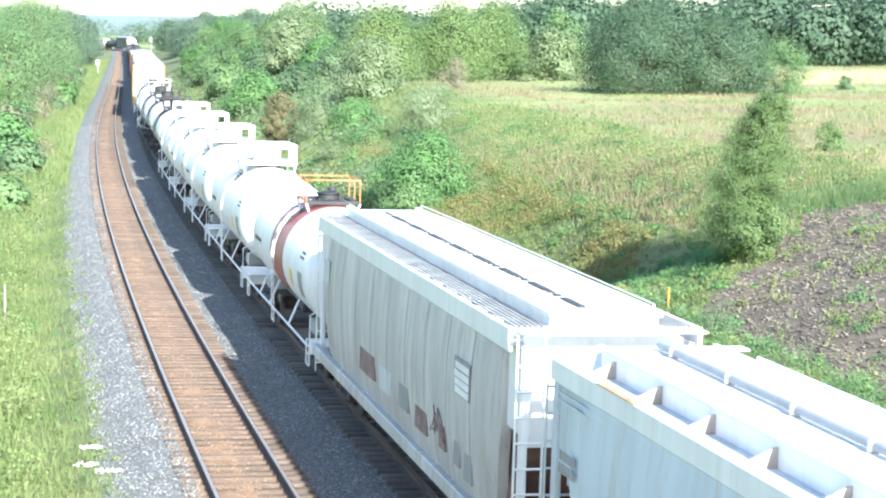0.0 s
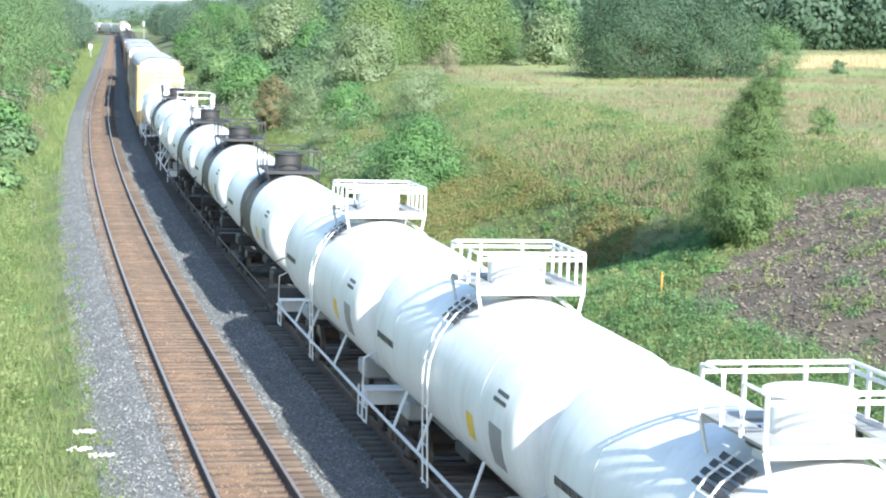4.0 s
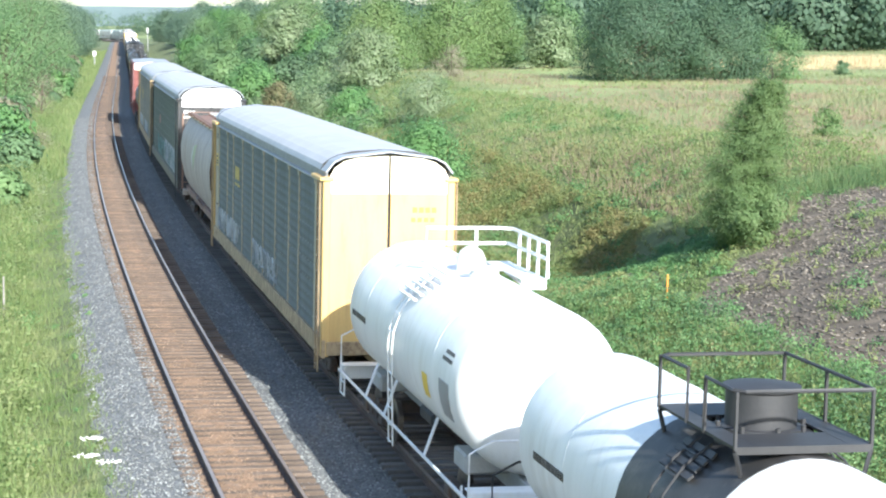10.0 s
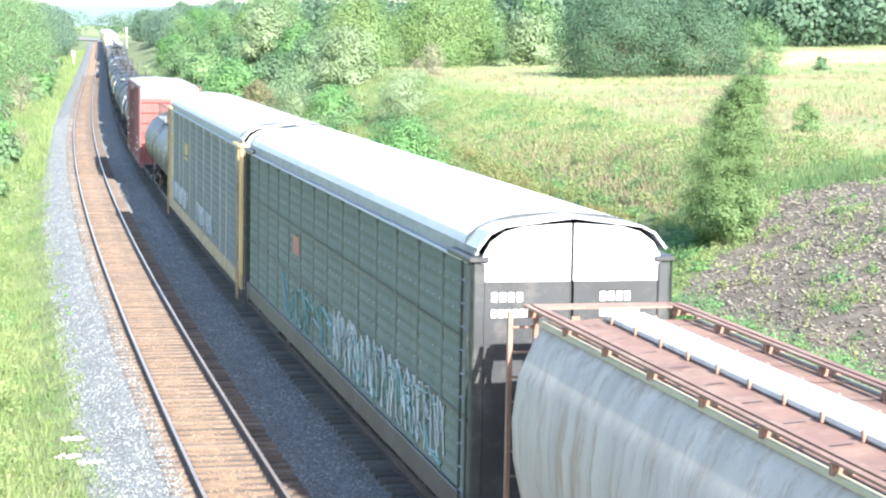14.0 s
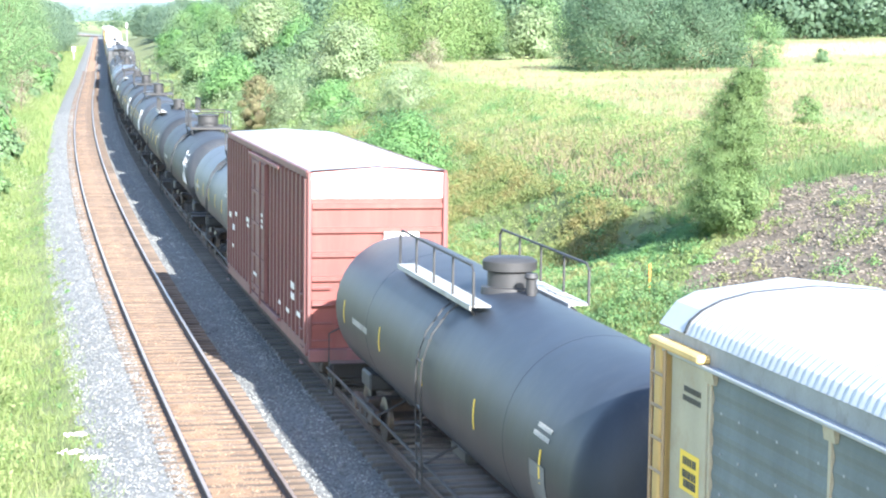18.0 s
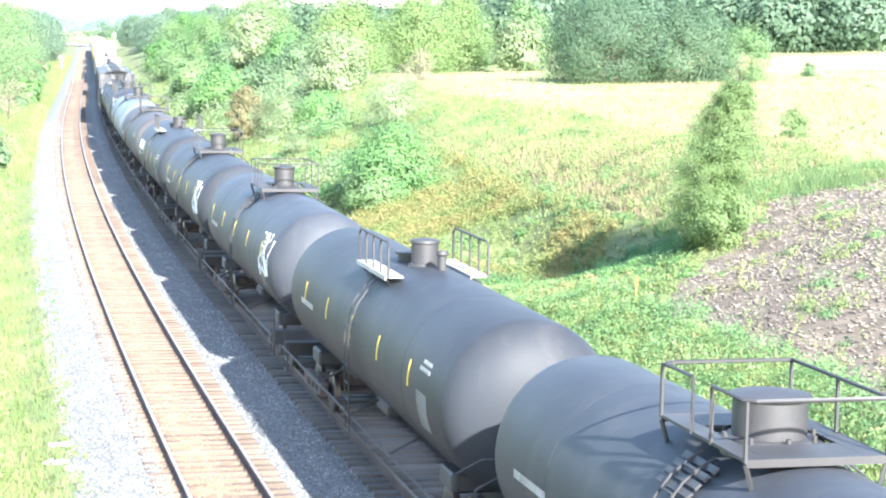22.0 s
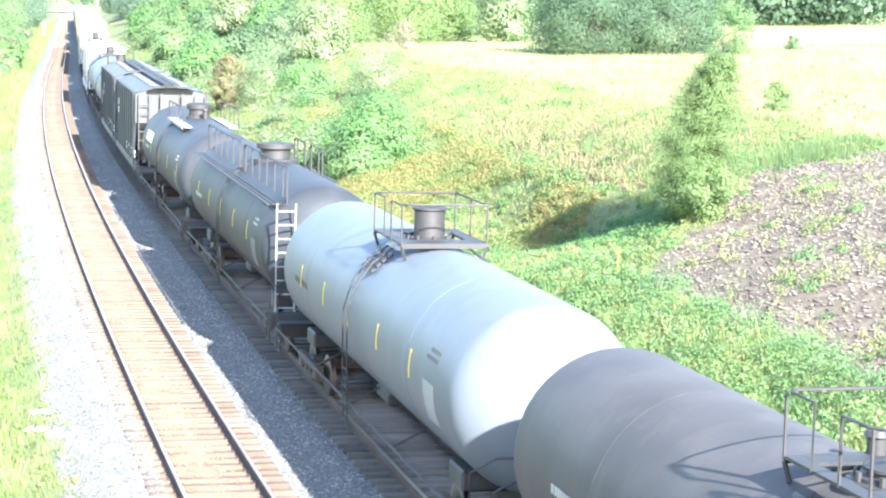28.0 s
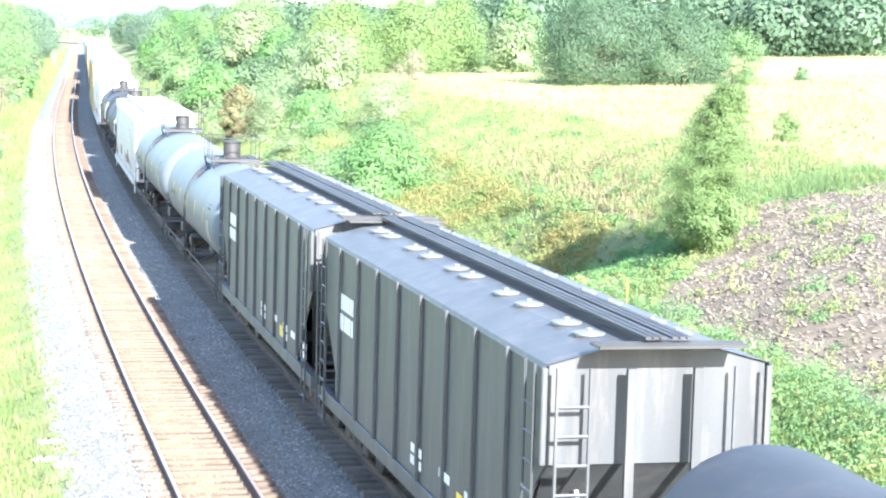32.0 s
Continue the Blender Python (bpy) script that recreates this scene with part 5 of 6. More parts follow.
        part("roof_hood", plate(bmesh.new(), [(x * 1.004, z + .005) for x, z in few] + [(x * .985, z - .025) for x, z in reversed(few)], y0, y1), ROOF, car, "faceted roof end hood")
    # end doors: two leaves with a dark gap, painted top
    for s in (-1, 1):
        y0, y1 = sorted((s * (h - .12), s * (h - .06)))
        for sx in (-1, 1):
            low = [(sx * .035, 1.1), (sx * 1.36, 1.1), (sx * 1.40, 4.72), (sx * .035, 4.72)]
            side = [(-1.5, 4.86), (-1.46, 5.12), (-1.33, 5.36), (-1.1, 5.52), (-.8, 5.60)]
            top = [(sx * .025, 4.724), (sx * 1.40, 4.724)] + [(-sx * x * .965, z - .05) for x, z in side] + [(sx * .025, 5.60)]
            part("end_door", plate(bmesh.new(), low, y0, y1), end_low, car, "folding end door")
            part("end_cap", plate(bmesh.new(), top, y0, y1), end_top, car, "rounded end cap")
        y2, y3 = sorted((s * (h - .20), s * (h - .15)))
        part("door_gap", boxes((-.06, .06, y2, y3, 1.1, 5.55)), FITB, car, "dark gap between the end doors")
        yp = s * (h - .02)
        split("corner_post", [(-1.54, -1.36, min(yp, yp - s * .2), max(yp, yp - s * .2), .95, 5.0), (1.36, 1.54, min(yp, yp - s * .2), max(yp, yp - s * .2), .95, 5.0)], end_low, car, .02)
        split("corner_beam", [(min(sx * 1.30, sx * 1.62), max(sx * 1.30, sx * 1.62), min(yp, yp - s * 1.5), max(yp, yp - s * 1.5), 5.01, 5.10) for sx in (-1, 1)], end_low, car, .02)
        for sx in (-1, 1):
            yl = yp - s * .30
            lines = [[(sx * 1.6, yl - .2, .6), (sx * 1.6, yl - .2, 5.0)], [(sx * 1.6, yl + .2, .6), (sx * 1.6, yl + .2, 5.0)]]
            lines += [[(sx * 1.6, yl - .2, .75 + .36 * k), (sx * 1.6, yl + .2, .75 + .36 * k)] for k in range(12)]
            part("end_ladder", tubes(lines, .022, 4), LADDER if end_low is YELLOW else end_low, car)
    couplers(car, h + .35)
    trucks(car, h - 2.6)
    if extra:
        extra(car, h)
    return car


def sheet(bm, prof, y0, y1, rows=2):
    """A skin with the outline prof (x, z), drawn along the car."""
    prev = None
    for j in range(rows + 1):
        y = y0 + (y1 - y0) * j / rows
        q = [bm.verts.new((x, y, z)) for x, z in prof]
        if prev:
            for i in range(len(prof) - 1):
                bm.faces.new((prev[i], prev[i + 1], q[i + 1], q[i]))
        prev = q
    return bm


def hopper(label, length, body, roofm, style, extra=None):
    """A covered hopper: rounded or ribbed sides, sloped ends, roof with hatches and walkways."""
    car = empty("hopper_car", label, "hopper car", "train cars")
    h = length / 2
    fit = body
    if style == "cylinder":
        side = [(-1.05, 1.15), (-1.35, 1.75), (-1.52, 2.5), (-1.55, 3.1), (-1.47, 3.7), (-1.25, 4.2), (-1.05, 4.42)]
        eave = (-1.05, 4.42)
        ridge = 4.5
    else:
        side = [(-1.5, 1.25), (-1.5, 4.34)]
        eave = (-1.5, 4.34)
        ridge = 4.62
    yb = h - (.75 if style != "ribbed" else .35)
    full = side + [(-x, z) for x, z in reversed(side)]
    if style == "ribbed":
        for sx in (-1, 1):
            bm = bmesh.new()
            q = [bm.verts.new((sx * 1.5, y, z)) for y, z in ((-yb, 4.34), (yb, 4.34), (yb, 3.05), (yb - 1.9, 1.25), (-yb + 1.9, 1.25), (-yb, 3.05))]
            bm.faces.new(q)
            w = bmesh.ops.extrude_face_region(bm, geom=bm.faces[:])
            bmesh.ops.translate(bm, verts=[v for v in w["geom"] if isinstance(v, bmesh.types.BMVert)], vec=(-sx * .03, 0, 0))
            part("side_shell", bm, body, car, "flat ribbed side with cut lower corners")
    else:
        bm = sheet(bmesh.new(), side, -yb, yb, 24)
        sheet(bm, [(-x, z) for x, z in side], -yb, yb, 24)
        part("side_shell", bm, body, car, smooth=True)
    # sloped end sheets
    for s in (-1, 1):
        y0, y1 = s * yb, s * (yb - 2.2)
        zt, zm = side[-1][1], 3.05 if style == "ribbed" else 2.5
        bm = bmesh.new()
        up = [(x, z) for x, z in full if z > zm]
        ws = np.interp(zm, [z for _, z in side], [-x for x, _ in side])
        k = len(up) // 2
        up = up[:k] + [(-.75, ridge - .07), (0, ridge - .01), (.75, ridge - .07)] + up[k:]
        if style == "cylinder":
            plate(bm, [(x * .97, z) for x, z in side] + [(-.6, ridge - .06), (0, ridge - .02), (.6, ridge - .06)] + [(-x * .97, z) for x, z in reversed(side)], y0 - s * .18, y0 - s * .14)
        else:
            plate(bm, [(-ws, zm)] + up + [(ws, zm)], y0 - s * .04, y0)
        a = [bm.verts.new(p) for p in ((-ws, y0 - s * .02, zm), (ws, y0 - s * .02, zm), (1.1, y1, 1.1), (-1.1, y1, 1.1))]
        bm.faces.new(a)
        part("end_sheet", bm, body if style != "cylinder" else RUSTSHADE, car)
        part("end_platform", boxes((-1.4, 1.4, min(s * (h - .05), s * (yb - .3)), max(s * (h - .05), s * (yb - .3)), 1.05, 1.12), (-1.4, 1.4, min(s * h, s * (h - .18)), max(s * h, s * (h - .18)), .82, 1.12), cut=.012), fit, car)
        # ladders and uprights of the open end
        ye = s * (h - .12)
        for sx in (-1, 1):
            if style == "cylinder":
                split("end_post", [(min(x, x + sx * .07), max(x, x + sx * .07), min(ye, ye + s * .1), max(ye, ye + s * .1), 1.1, 4.5) for x in (sx * 1.0, sx * 1.38)], RUSTSHADE, car, .01)
                part("end_ladder", tubes([[(sx * 1.05, ye, 1.4 + .36 * k), (sx * 1.40, ye, 1.4 + .36 * k)] for k in range(9)], .02, 5), RUSTSHADE, car)
                continue
            lines = [[(sx * 1.42, ye, .6), (sx * 1.42, ye, zt)], [(sx * .98, ye, 1.1), (sx * .98, ye, zt)]]
            lines += [[(sx * 1.42, ye, .8 + .38 * k), (sx * .98, ye, .8 + .38 * k)] for k in range(9 if sx < 0 else 4)]
            part("end_ladder", tubes(lines, .026, 5), fit, car)
            yl = s * (h - .75)
            l2 = [[(sx * 1.6, yl - .22, .6), (sx * 1.6, yl - .22, zt)], [(sx * 1.6, yl + .22, .6), (sx * 1.6, yl + .22, zt)]]
            l2 += [[(sx * 1.6, yl - .22, .75 + .38 * k), (sx * 1.6, yl + .22, .75 + .38 * k)] for k in range(9)]
            part("side_ladder", tubes(l2, .02, 4), fit, car)
        part("mid_post", boxes(*[(x - .06, x + .06, min(ye, ye + s * .08), max(ye, ye + s * .08), 1.1, zt) for x in (-.45, .45)]), fit if style != "cylinder" else RUSTSHADE, car)
        for x in (-.9, .9) if style != "cylinder" else ():
            part("slope_brace", tubes([[(x, s * (h - .3), 1.1), (x, s * (yb - .5), 2.6)]], .05, 5), fit, car)
    e = 1.24 if style == "cylinder" else 1.55
    split("side_sill", [(-e, -e + .17, -h + .1, h - .1, 1.0, 1.28), (e - .17, e, -h + .1, h - .1, 1.0, 1.28)], fit if style != "cylinder" else RUSTSHADE, car, .015)
    part("centre_sill", boxes((-.3, .3, -h - .1, h + .1, .72, 1.08), cut=.02), RUSTSTEEL, car)
    for k in (-.36, 0, .36) if style != "ribbed" else (-.33, .0, .33):
        y = k * length
        bm = bmesh.new()
        a = [bm.verts.new(p) for p in ((-1.35, y - 1.9, 1.3), (1.35, y - 1.9, 1.3), (1.35, y + 1.9, 1.3), (-1.35, y + 1.9, 1.3))]
        b = [bm.verts.new(p) for p in ((-.55, y - .3, .42), (.55, y - .3, .42), (.55, y + .3, .42), (-.55, y + .3, .42))]
        bm.faces.new(b)
        for i in range(4):
            bm.faces.new((a[i], a[(i + 1) % 4], b[(i + 1) % 4], b[i]))
        if abs(k) < .3 or style == "ribbed":
            part("discharge_gate", bm, fit, car, "sloped discharge hopper")
        else:
            bm.free()
    # roof
    ridge_roof = ridge
    roof = [(eave[0] - .03, eave[1] - .05), (eave[0], eave[1] + .02), (-.75, ridge_roof - .06), (0, ridge_roof), (.75, ridge_roof - .06), (-eave[0], eave[1] + .02), (-eave[0] + .03, eave[1] - .05)]
    part("roof", sheet(bmesh.new(), roof, -yb - .05, yb + .05, 20), roofm, car)
    if style == "ribbed":
        n = 9
        for sx in (-1, 1):
            for k in range(n + 1):
                foot = max(1.28, 3.05 - min(k, n - k) * 2 * yb / n * .95)
                me = shared("hopper_rib_%.2f" % foot, lambda: boxes((-.06, .02, -.055, .055, foot, 4.32), cut=.015), [body])
                again("rib", me, car, pose(sx * 1.51, -yb + 2 * yb * k / n, 0, 0, 0, 0 if sx < 0 else 180))
        hm = shared("roof_hatch", lambda: lathe(lathe(bmesh.new(), [(0, .19), (.06, .19), (.065, .22), (.09, .22), (.12, .08)], 14, along="z"), [(.08, .05), (.15, .05)], 6, along="z"), [HATCH], True)
        for x in (-.62, .62):
            for k in range(10):
                again("roof_hatch", hm, car, pose(x, -yb + 2 * yb * (k + .5) / 10 + (-.3 if k % 2 else .25 * (k % 4 == 0)), ridge - .1), "pale round hatch lid")
        for x in (-.18, .18):
            bm = bmesh.new()
            for k in range(3):
                box(bm, x - .13 + k * .1, x - .05 + k * .1, -h, h, ridge + .10, ridge + .13)
            part("running_board", bm, FITB, car, "slatted roof walkway")
        part("end_walkway", boxes(*[(-1.0, 1.0, s * h - .06 + k * .12 - .2, s * h + .0 + k * .12 - .2, ridge + .02, ridge + .06) for s in (-1, 1) for k in range(4)]), FITB, car)
    else:
        n = 14
        rm = shared("roof_rib_" + style, lambda: sheet(bmesh.new(), [(eave[0], eave[1] + .03), (-.75, ridge_roof - .02), (-.42, ridge_roof)], -.03, .03, 1), [roofm])
        for sx in (-1, 1):
            for k in range(n):
                again("roof_rib", rm, car, pose(0, -yb + 2 * yb * (k + .5) / n, .012, 0, 0, 0 if sx < 0 else 180))
        if style == "cylinder":
            part("trough_hatch", boxes((-.30, .30, -yb + .2, yb - .2, ridge - .02, ridge + .09), cut=.03), LGREY, car, "long pale trough hatch cover")
            me = shared("hatch_clamp", lambda: boxes((-.34, -.29, -.03, .03, ridge - .03, ridge + .10), cut=.012), [RUSTSHADE])
            for k in range(16):
                again("hatch_clamp", me, car, pose(0, -yb + .6 + (2 * yb - 1.2) * k / 15, 0))
                again("hatch_clamp", me, car, pose(0, -yb + .6 + (2 * yb - 1.2) * k / 15, 0, 0, 0, 180))
            for sx in (-1, 1):
                x = sx * 1.08
                part("edge_walkway", boxes((x - .13, x - .05, -h, h, 4.56, 4.59), (x + .0, x + .1, -h, h, 4.56, 4.59)), RUSTSHADE, car, "rusty edge walkway")
                part("edge_rail", boxes((x - .04 + sx * .06, x + .04 + sx * .06, -yb, yb, 4.38, 4.46), cut=.01), TAN, car)
                me = shared("walk_bracket", lambda: boxes((-.14, .14, -.03, .03, 4.44, 4.555)), [RUSTSHADE])
                for k in range(11):
                    again("walkway_bracket", me, car, pose(x, -h + .3 + (2 * h - .6) * k / 10, 0))
        bm = bmesh.new()
        for s in (-1, 1):
            box(bm, -abs(eave[0]), abs(eave[0]), s * (h - .1) - .2, s * (h - .1) + .2, eave[1] + .13, eave[1] + .16)
        part("end_walkway", bm, RUSTSHADE, car)
    couplers(car, h + .25)
    trucks(car, h - 1.9)
    if extra:
        extra(car, h)
    return car


def belly_hopper(label, length, body, pipe=False, extra=None):
    """A covered hopper with bulging sides, tapered ends, a flat hatch roof and a recess along each eave."""
    car = empty("hopper_car", label, "hopper car", "train cars")
    h = length / 2
    yb = h - .55
    side = [(1.36, 1.12), (1.46, 1.5), (1.53, 2.1), (1.56, 2.7), (1.55, 3.3), (1.51, 3.8), (1.48, 4.02)]
    ys = [-yb, -yb + .25, -yb + .6, -yb + 1.1, -yb + 1.7] + [(-yb + 1.7) * (1 - k / 6) for k in range(1, 6)]
    ys += [0] + [-y for y in reversed(ys)]
    back = .6

    def shell_y(y, z):
        """The side ends short of the car's end, and further back near the floor."""
        most = yb - back - max(0, 2.6 - z) * .42
        return max(-most, min(most, y))

    for sx in (-1, 1):
        bm = bmesh.new()
        prev = None
        for y in ys:
            e = max(0, (abs(y) - (yb - 2.0)) / 2.0)
            q = [bm.verts.new((sx * (x - .34 * e * e), shell_y(y, z) if abs(y) > yb - 1.7 else y, z)) for x, z in side]
            if prev:
                for i in range(len(side) - 1):
                    bm.faces.new((prev[i], prev[i + 1], q[i + 1], q[i]))
            prev = q
        part("side_shell", bm, body, car, "bulging side plates", smooth=True)
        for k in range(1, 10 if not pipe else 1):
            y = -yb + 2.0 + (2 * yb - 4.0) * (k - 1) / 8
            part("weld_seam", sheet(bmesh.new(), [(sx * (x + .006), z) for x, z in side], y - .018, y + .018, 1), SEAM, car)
    for s in (-1, 1):
        y0 = s * yb
        lo, hi = sorted((y0, y0 - s * .05))
        part("end_sheet", plate(bmesh.new(), [(-1.24, 2.55), (-1.24, 4.2), (-.8, 4.4), (.8, 4.4), (1.24, 4.2), (1.24, 2.55)], lo, hi), WHITE if not pipe else body, car, "upright end plate")
        bm = bmesh.new()
        quad = [bm.verts.new(p) for p in ((-1.2, y0 - s * .03, 2.56), (1.2, y0 - s * .03, 2.56), (1.05, s * (yb - 2.3), 1.1), (-1.05, s * (yb - 2.3), 1.1))]
        low = [bm.verts.new(v.co + Vector((0, -s * .03, -.03))) for v in quad]
        bm.faces.new(quad)
        bm.faces.new(low)
        for i in range(4):
            bm.faces.new((quad[i], quad[(i + 1) % 4], low[(i + 1) % 4], low[i]))
        # the brown shadow under the end is put into the sheet's colour
        part("slope_sheet", bm, RUSTSHADE, car, "slope sheet coloured in the brown of its shade")
        # web plates that close the side of the open end, in the same shade brown
        for sx in (-1, 1):
            x0, x1 = sorted((sx * 1.10, sx * 1.15))
            bm = bmesh.new()
            pts = ((s * (yb - .5), 2.7), (s * (yb - .6), 2.2), (s * (yb - .9), 1.12), (s * (yb - 2.4), 1.12), (s * (yb - 2.4), 2.7))
            r0 = [bm.verts.new((x0, y, z)) for y, z in pts]
            r1 = [bm.verts.new((x1, y, z)) for y, z in pts]
            bm.faces.new(r0)
            bm.faces.new(r1)
            for i in range(5):
                bm.faces.new((r0[i], r0[(i + 1) % 5], r1[(i + 1) % 5], r1[i]))
            part("web_plate", bm, RUSTSHADE, car)
            x0, x1 = sorted((sx * 1.20, sx * 1.30))
            part("end_wing", boxes((x0, x1, min(s * (h - .15), s * (yb - back - .3)), max(s * (h - .15), s * (yb - back - .3)), 2.75, 4.1), cut=.04), WHITE if not pipe else body, car, "white upright end plate")
        part("end_platform", boxes((-1.4, 1.4, min(s * (h - .05), s * (yb - .3)), max(s * (h - .05), s * (yb - .3)), 1.05, 1.12), (-1.4, 1.4, min(s * h, s * (h - .18)), max(s * h, s * (h - .18)), .82, 1.12), cut=.012), body, car)
        ye = s * (h - .12)
        for sx in (-1, 1):
            part("corner_post", boxes((min(sx * 1.24, sx * 1.36), max(sx * 1.24, sx * 1.36), min(ye, ye - s * .16), max(ye, ye - s * .16), 1.12, 4.12), cut=.03), WHITE if not pipe else body, car, "upright corner post")
            lines = [[(sx * 1.42, ye, .6), (sx * 1.42, ye, 2.7)], [(sx * .98, ye, 1.1), (sx * .98, ye, 2.7)]] if sx > 0 else [[(-1.44, ye, .6), (-1.44, ye, 4.3)], [(-1.02, ye, .6), (-1.02, ye, 4.3)]]
            lines += [[(lines[0][0][0], ye, .8 + .38 * k), (lines[1][0][0], ye, .8 + .38 * k)] for k in range(9 if sx < 0 else 4)]
            part("end_ladder", tubes(lines, .02, 5), WHITE if not pipe else body, car)
        part("end_walkway", boxes((-1.42, 1.42, s * (h - .14) - .16, s * (h - .14) + .16, 4.34, 4.37), cut=.005), WHITE, car)
    split("side_sill", [(-1.53, -1.36, -h + .1, h - .1, 1.0, 1.26), (1.36, 1.53, -h + .1, h - .1, 1.0, 1.26)], body, car, .02)
    part("centre_sill", boxes((-.3, .3, -h - .1, h + .1, .72, 1.08), cut=.02), RUSTSTEEL, car)
    for y in (-length * .18, length * .18):
        bm = bmesh.new()
        a = [bm.verts.new(p) for p in ((-1.35, y - 2.6, 1.3), (1.35, y - 2.6, 1.3), (1.35, y + 2.6, 1.3), (-1.35, y + 2.6, 1.3))]
        b = [bm.verts.new(p) for p in ((-.55, y - .3, .42), (.55, y - .3, .42), (.55, y + .3, .42), (-.55, y + .3, .42))]
        bm.faces.new(b)
        for i in range(4):
            bm.faces.new((a[i], a[(i + 1) % 4], b[(i + 1) % 4], b[i]))
        part("discharge_gate", bm, body, car, "sloped discharge hopper")
    # roof: raised flat middle, a recess with cross ribs on either side, an upstand along the eave
    deep = 4.13 if pipe else 4.12
    inner = .84
    roofm = body if pipe else WHITE
    part("roof", boxes((-inner, inner, -yb + .02, yb - .02, 3.9, 4.44 if pipe else 4.52), cut=.03), WHITE, car, "flat white hatch roof")
    for sx in (-1, 1):
        x0, x1 = sorted((sx * (inner - .02), sx * 1.47))
        part("recess_floor", boxes((x0, x1, -yb + .02, yb - .02, deep - .04, deep)), PALEBLUE if pipe else LGREY, car)
        x0, x1 = sorted((sx * (1.445 if pipe else 1.43), sx * 1.50))
        part("top_rail", boxes((x0, x1, -yb - .1, yb + .1, 4.0, 4.30 if pipe else 4.36), cut=.015), WHITE, car, "white eave upstand")
        x0, x1 = sorted((sx * (inner - .06), sx * (inner + .04)))
        part("inner_rail", boxes((x0, x1, -yb - .05, yb + .05, 4.42 if pipe else 4.50, 4.48 if pipe else 4.58), cut=.015), WHITE, car)
        if pipe:
            n = 10
            rib = shared("gusset_%d" % sx, lambda: plate(bmesh.new(), [(sx * 1.40, deep), (sx * .88, 4.36), (sx * .82, 4.36), (sx * .82, deep)], -.012, .012), [RIBBROWN])
            for k in range(n):
                again("gusset", rib, car, pose(0, -yb + .7 + (2 * yb - 1.4) * k / (n - 1), 0))
            for z in (4.0, 3.9, 3.8):
                x0, x1 = sorted((sx * 1.46, sx * (1.485 + (4.0 - z) * .12)))
                part("ledge", boxes((x0, x1, -yb + .3, yb - .3, z - .012, z + .012)), body, car)
        else:
            me = shared("grate_bar", lambda: boxes((-.016, .016, -yb, yb, -.012, .012)), [FITG])
            for k in range(6):
                again("walkway_bar", me, car, pose(sx * (.93 + k * .085), 0, 4.36))
            me = shared("grate_cross", lambda: boxes((-.30, .30, -.025, .025, -.10, -.013)), [LGREY])
            for k in range(17):
                again("walkway_cross", me, car, pose(sx * 1.13, -yb + .2 + (2 * yb - .4) * k / 16, 4.36))
            part("grab_rail", tubes([[(sx * .86, -yb + .3, 4.56), (sx * .86, -yb + .35, 4.66), (sx * .86, yb - .35, 4.66), (sx * .86, yb - .3, 4.56)]], .012, 4), WHITE, car)
    if pipe:
        part("hatch_bar", tubes([[(-.10, -yb + .3, 4.52), (-.10, yb - .3, 4.52)]], .055, 10), PIPE, car, "long grey hatch bar")
        me = shared("bar_clamp", lambda: boxes((-.18, -.02, -.05, .05, 4.43, 4.59), cut=.03), [LGREY])
        for k in range(9):
            again("bar_clamp", me, car, pose(0, -yb + .9 + (2 * yb - 1.8) * k / 8, 0))
        part("rust_stain", boxes((-1.505, -1.425, 5.6, 7.1, 4.29, 4.304)), STAIN, car, "rusty run on the eave")
    else:
        for k in range(8):
            y = -yb + .9 + (2 * yb - 1.8) * k / 8
            split("hatch_slot", [(-.16, -.04, y, y + 1.05, 4.51, 4.55), (-.15, -.05, y + 1.35, y + 1.55, 4.51, 4.55), (-.15, -.05, y + 1.75, y + 1.95, 4.51, 4.55)], FITB, car, label="dark hatch seam")
    couplers(car, h + .25)
    trucks(car, h - 1.9)
    if extra:
        extra(car, h)
    return car


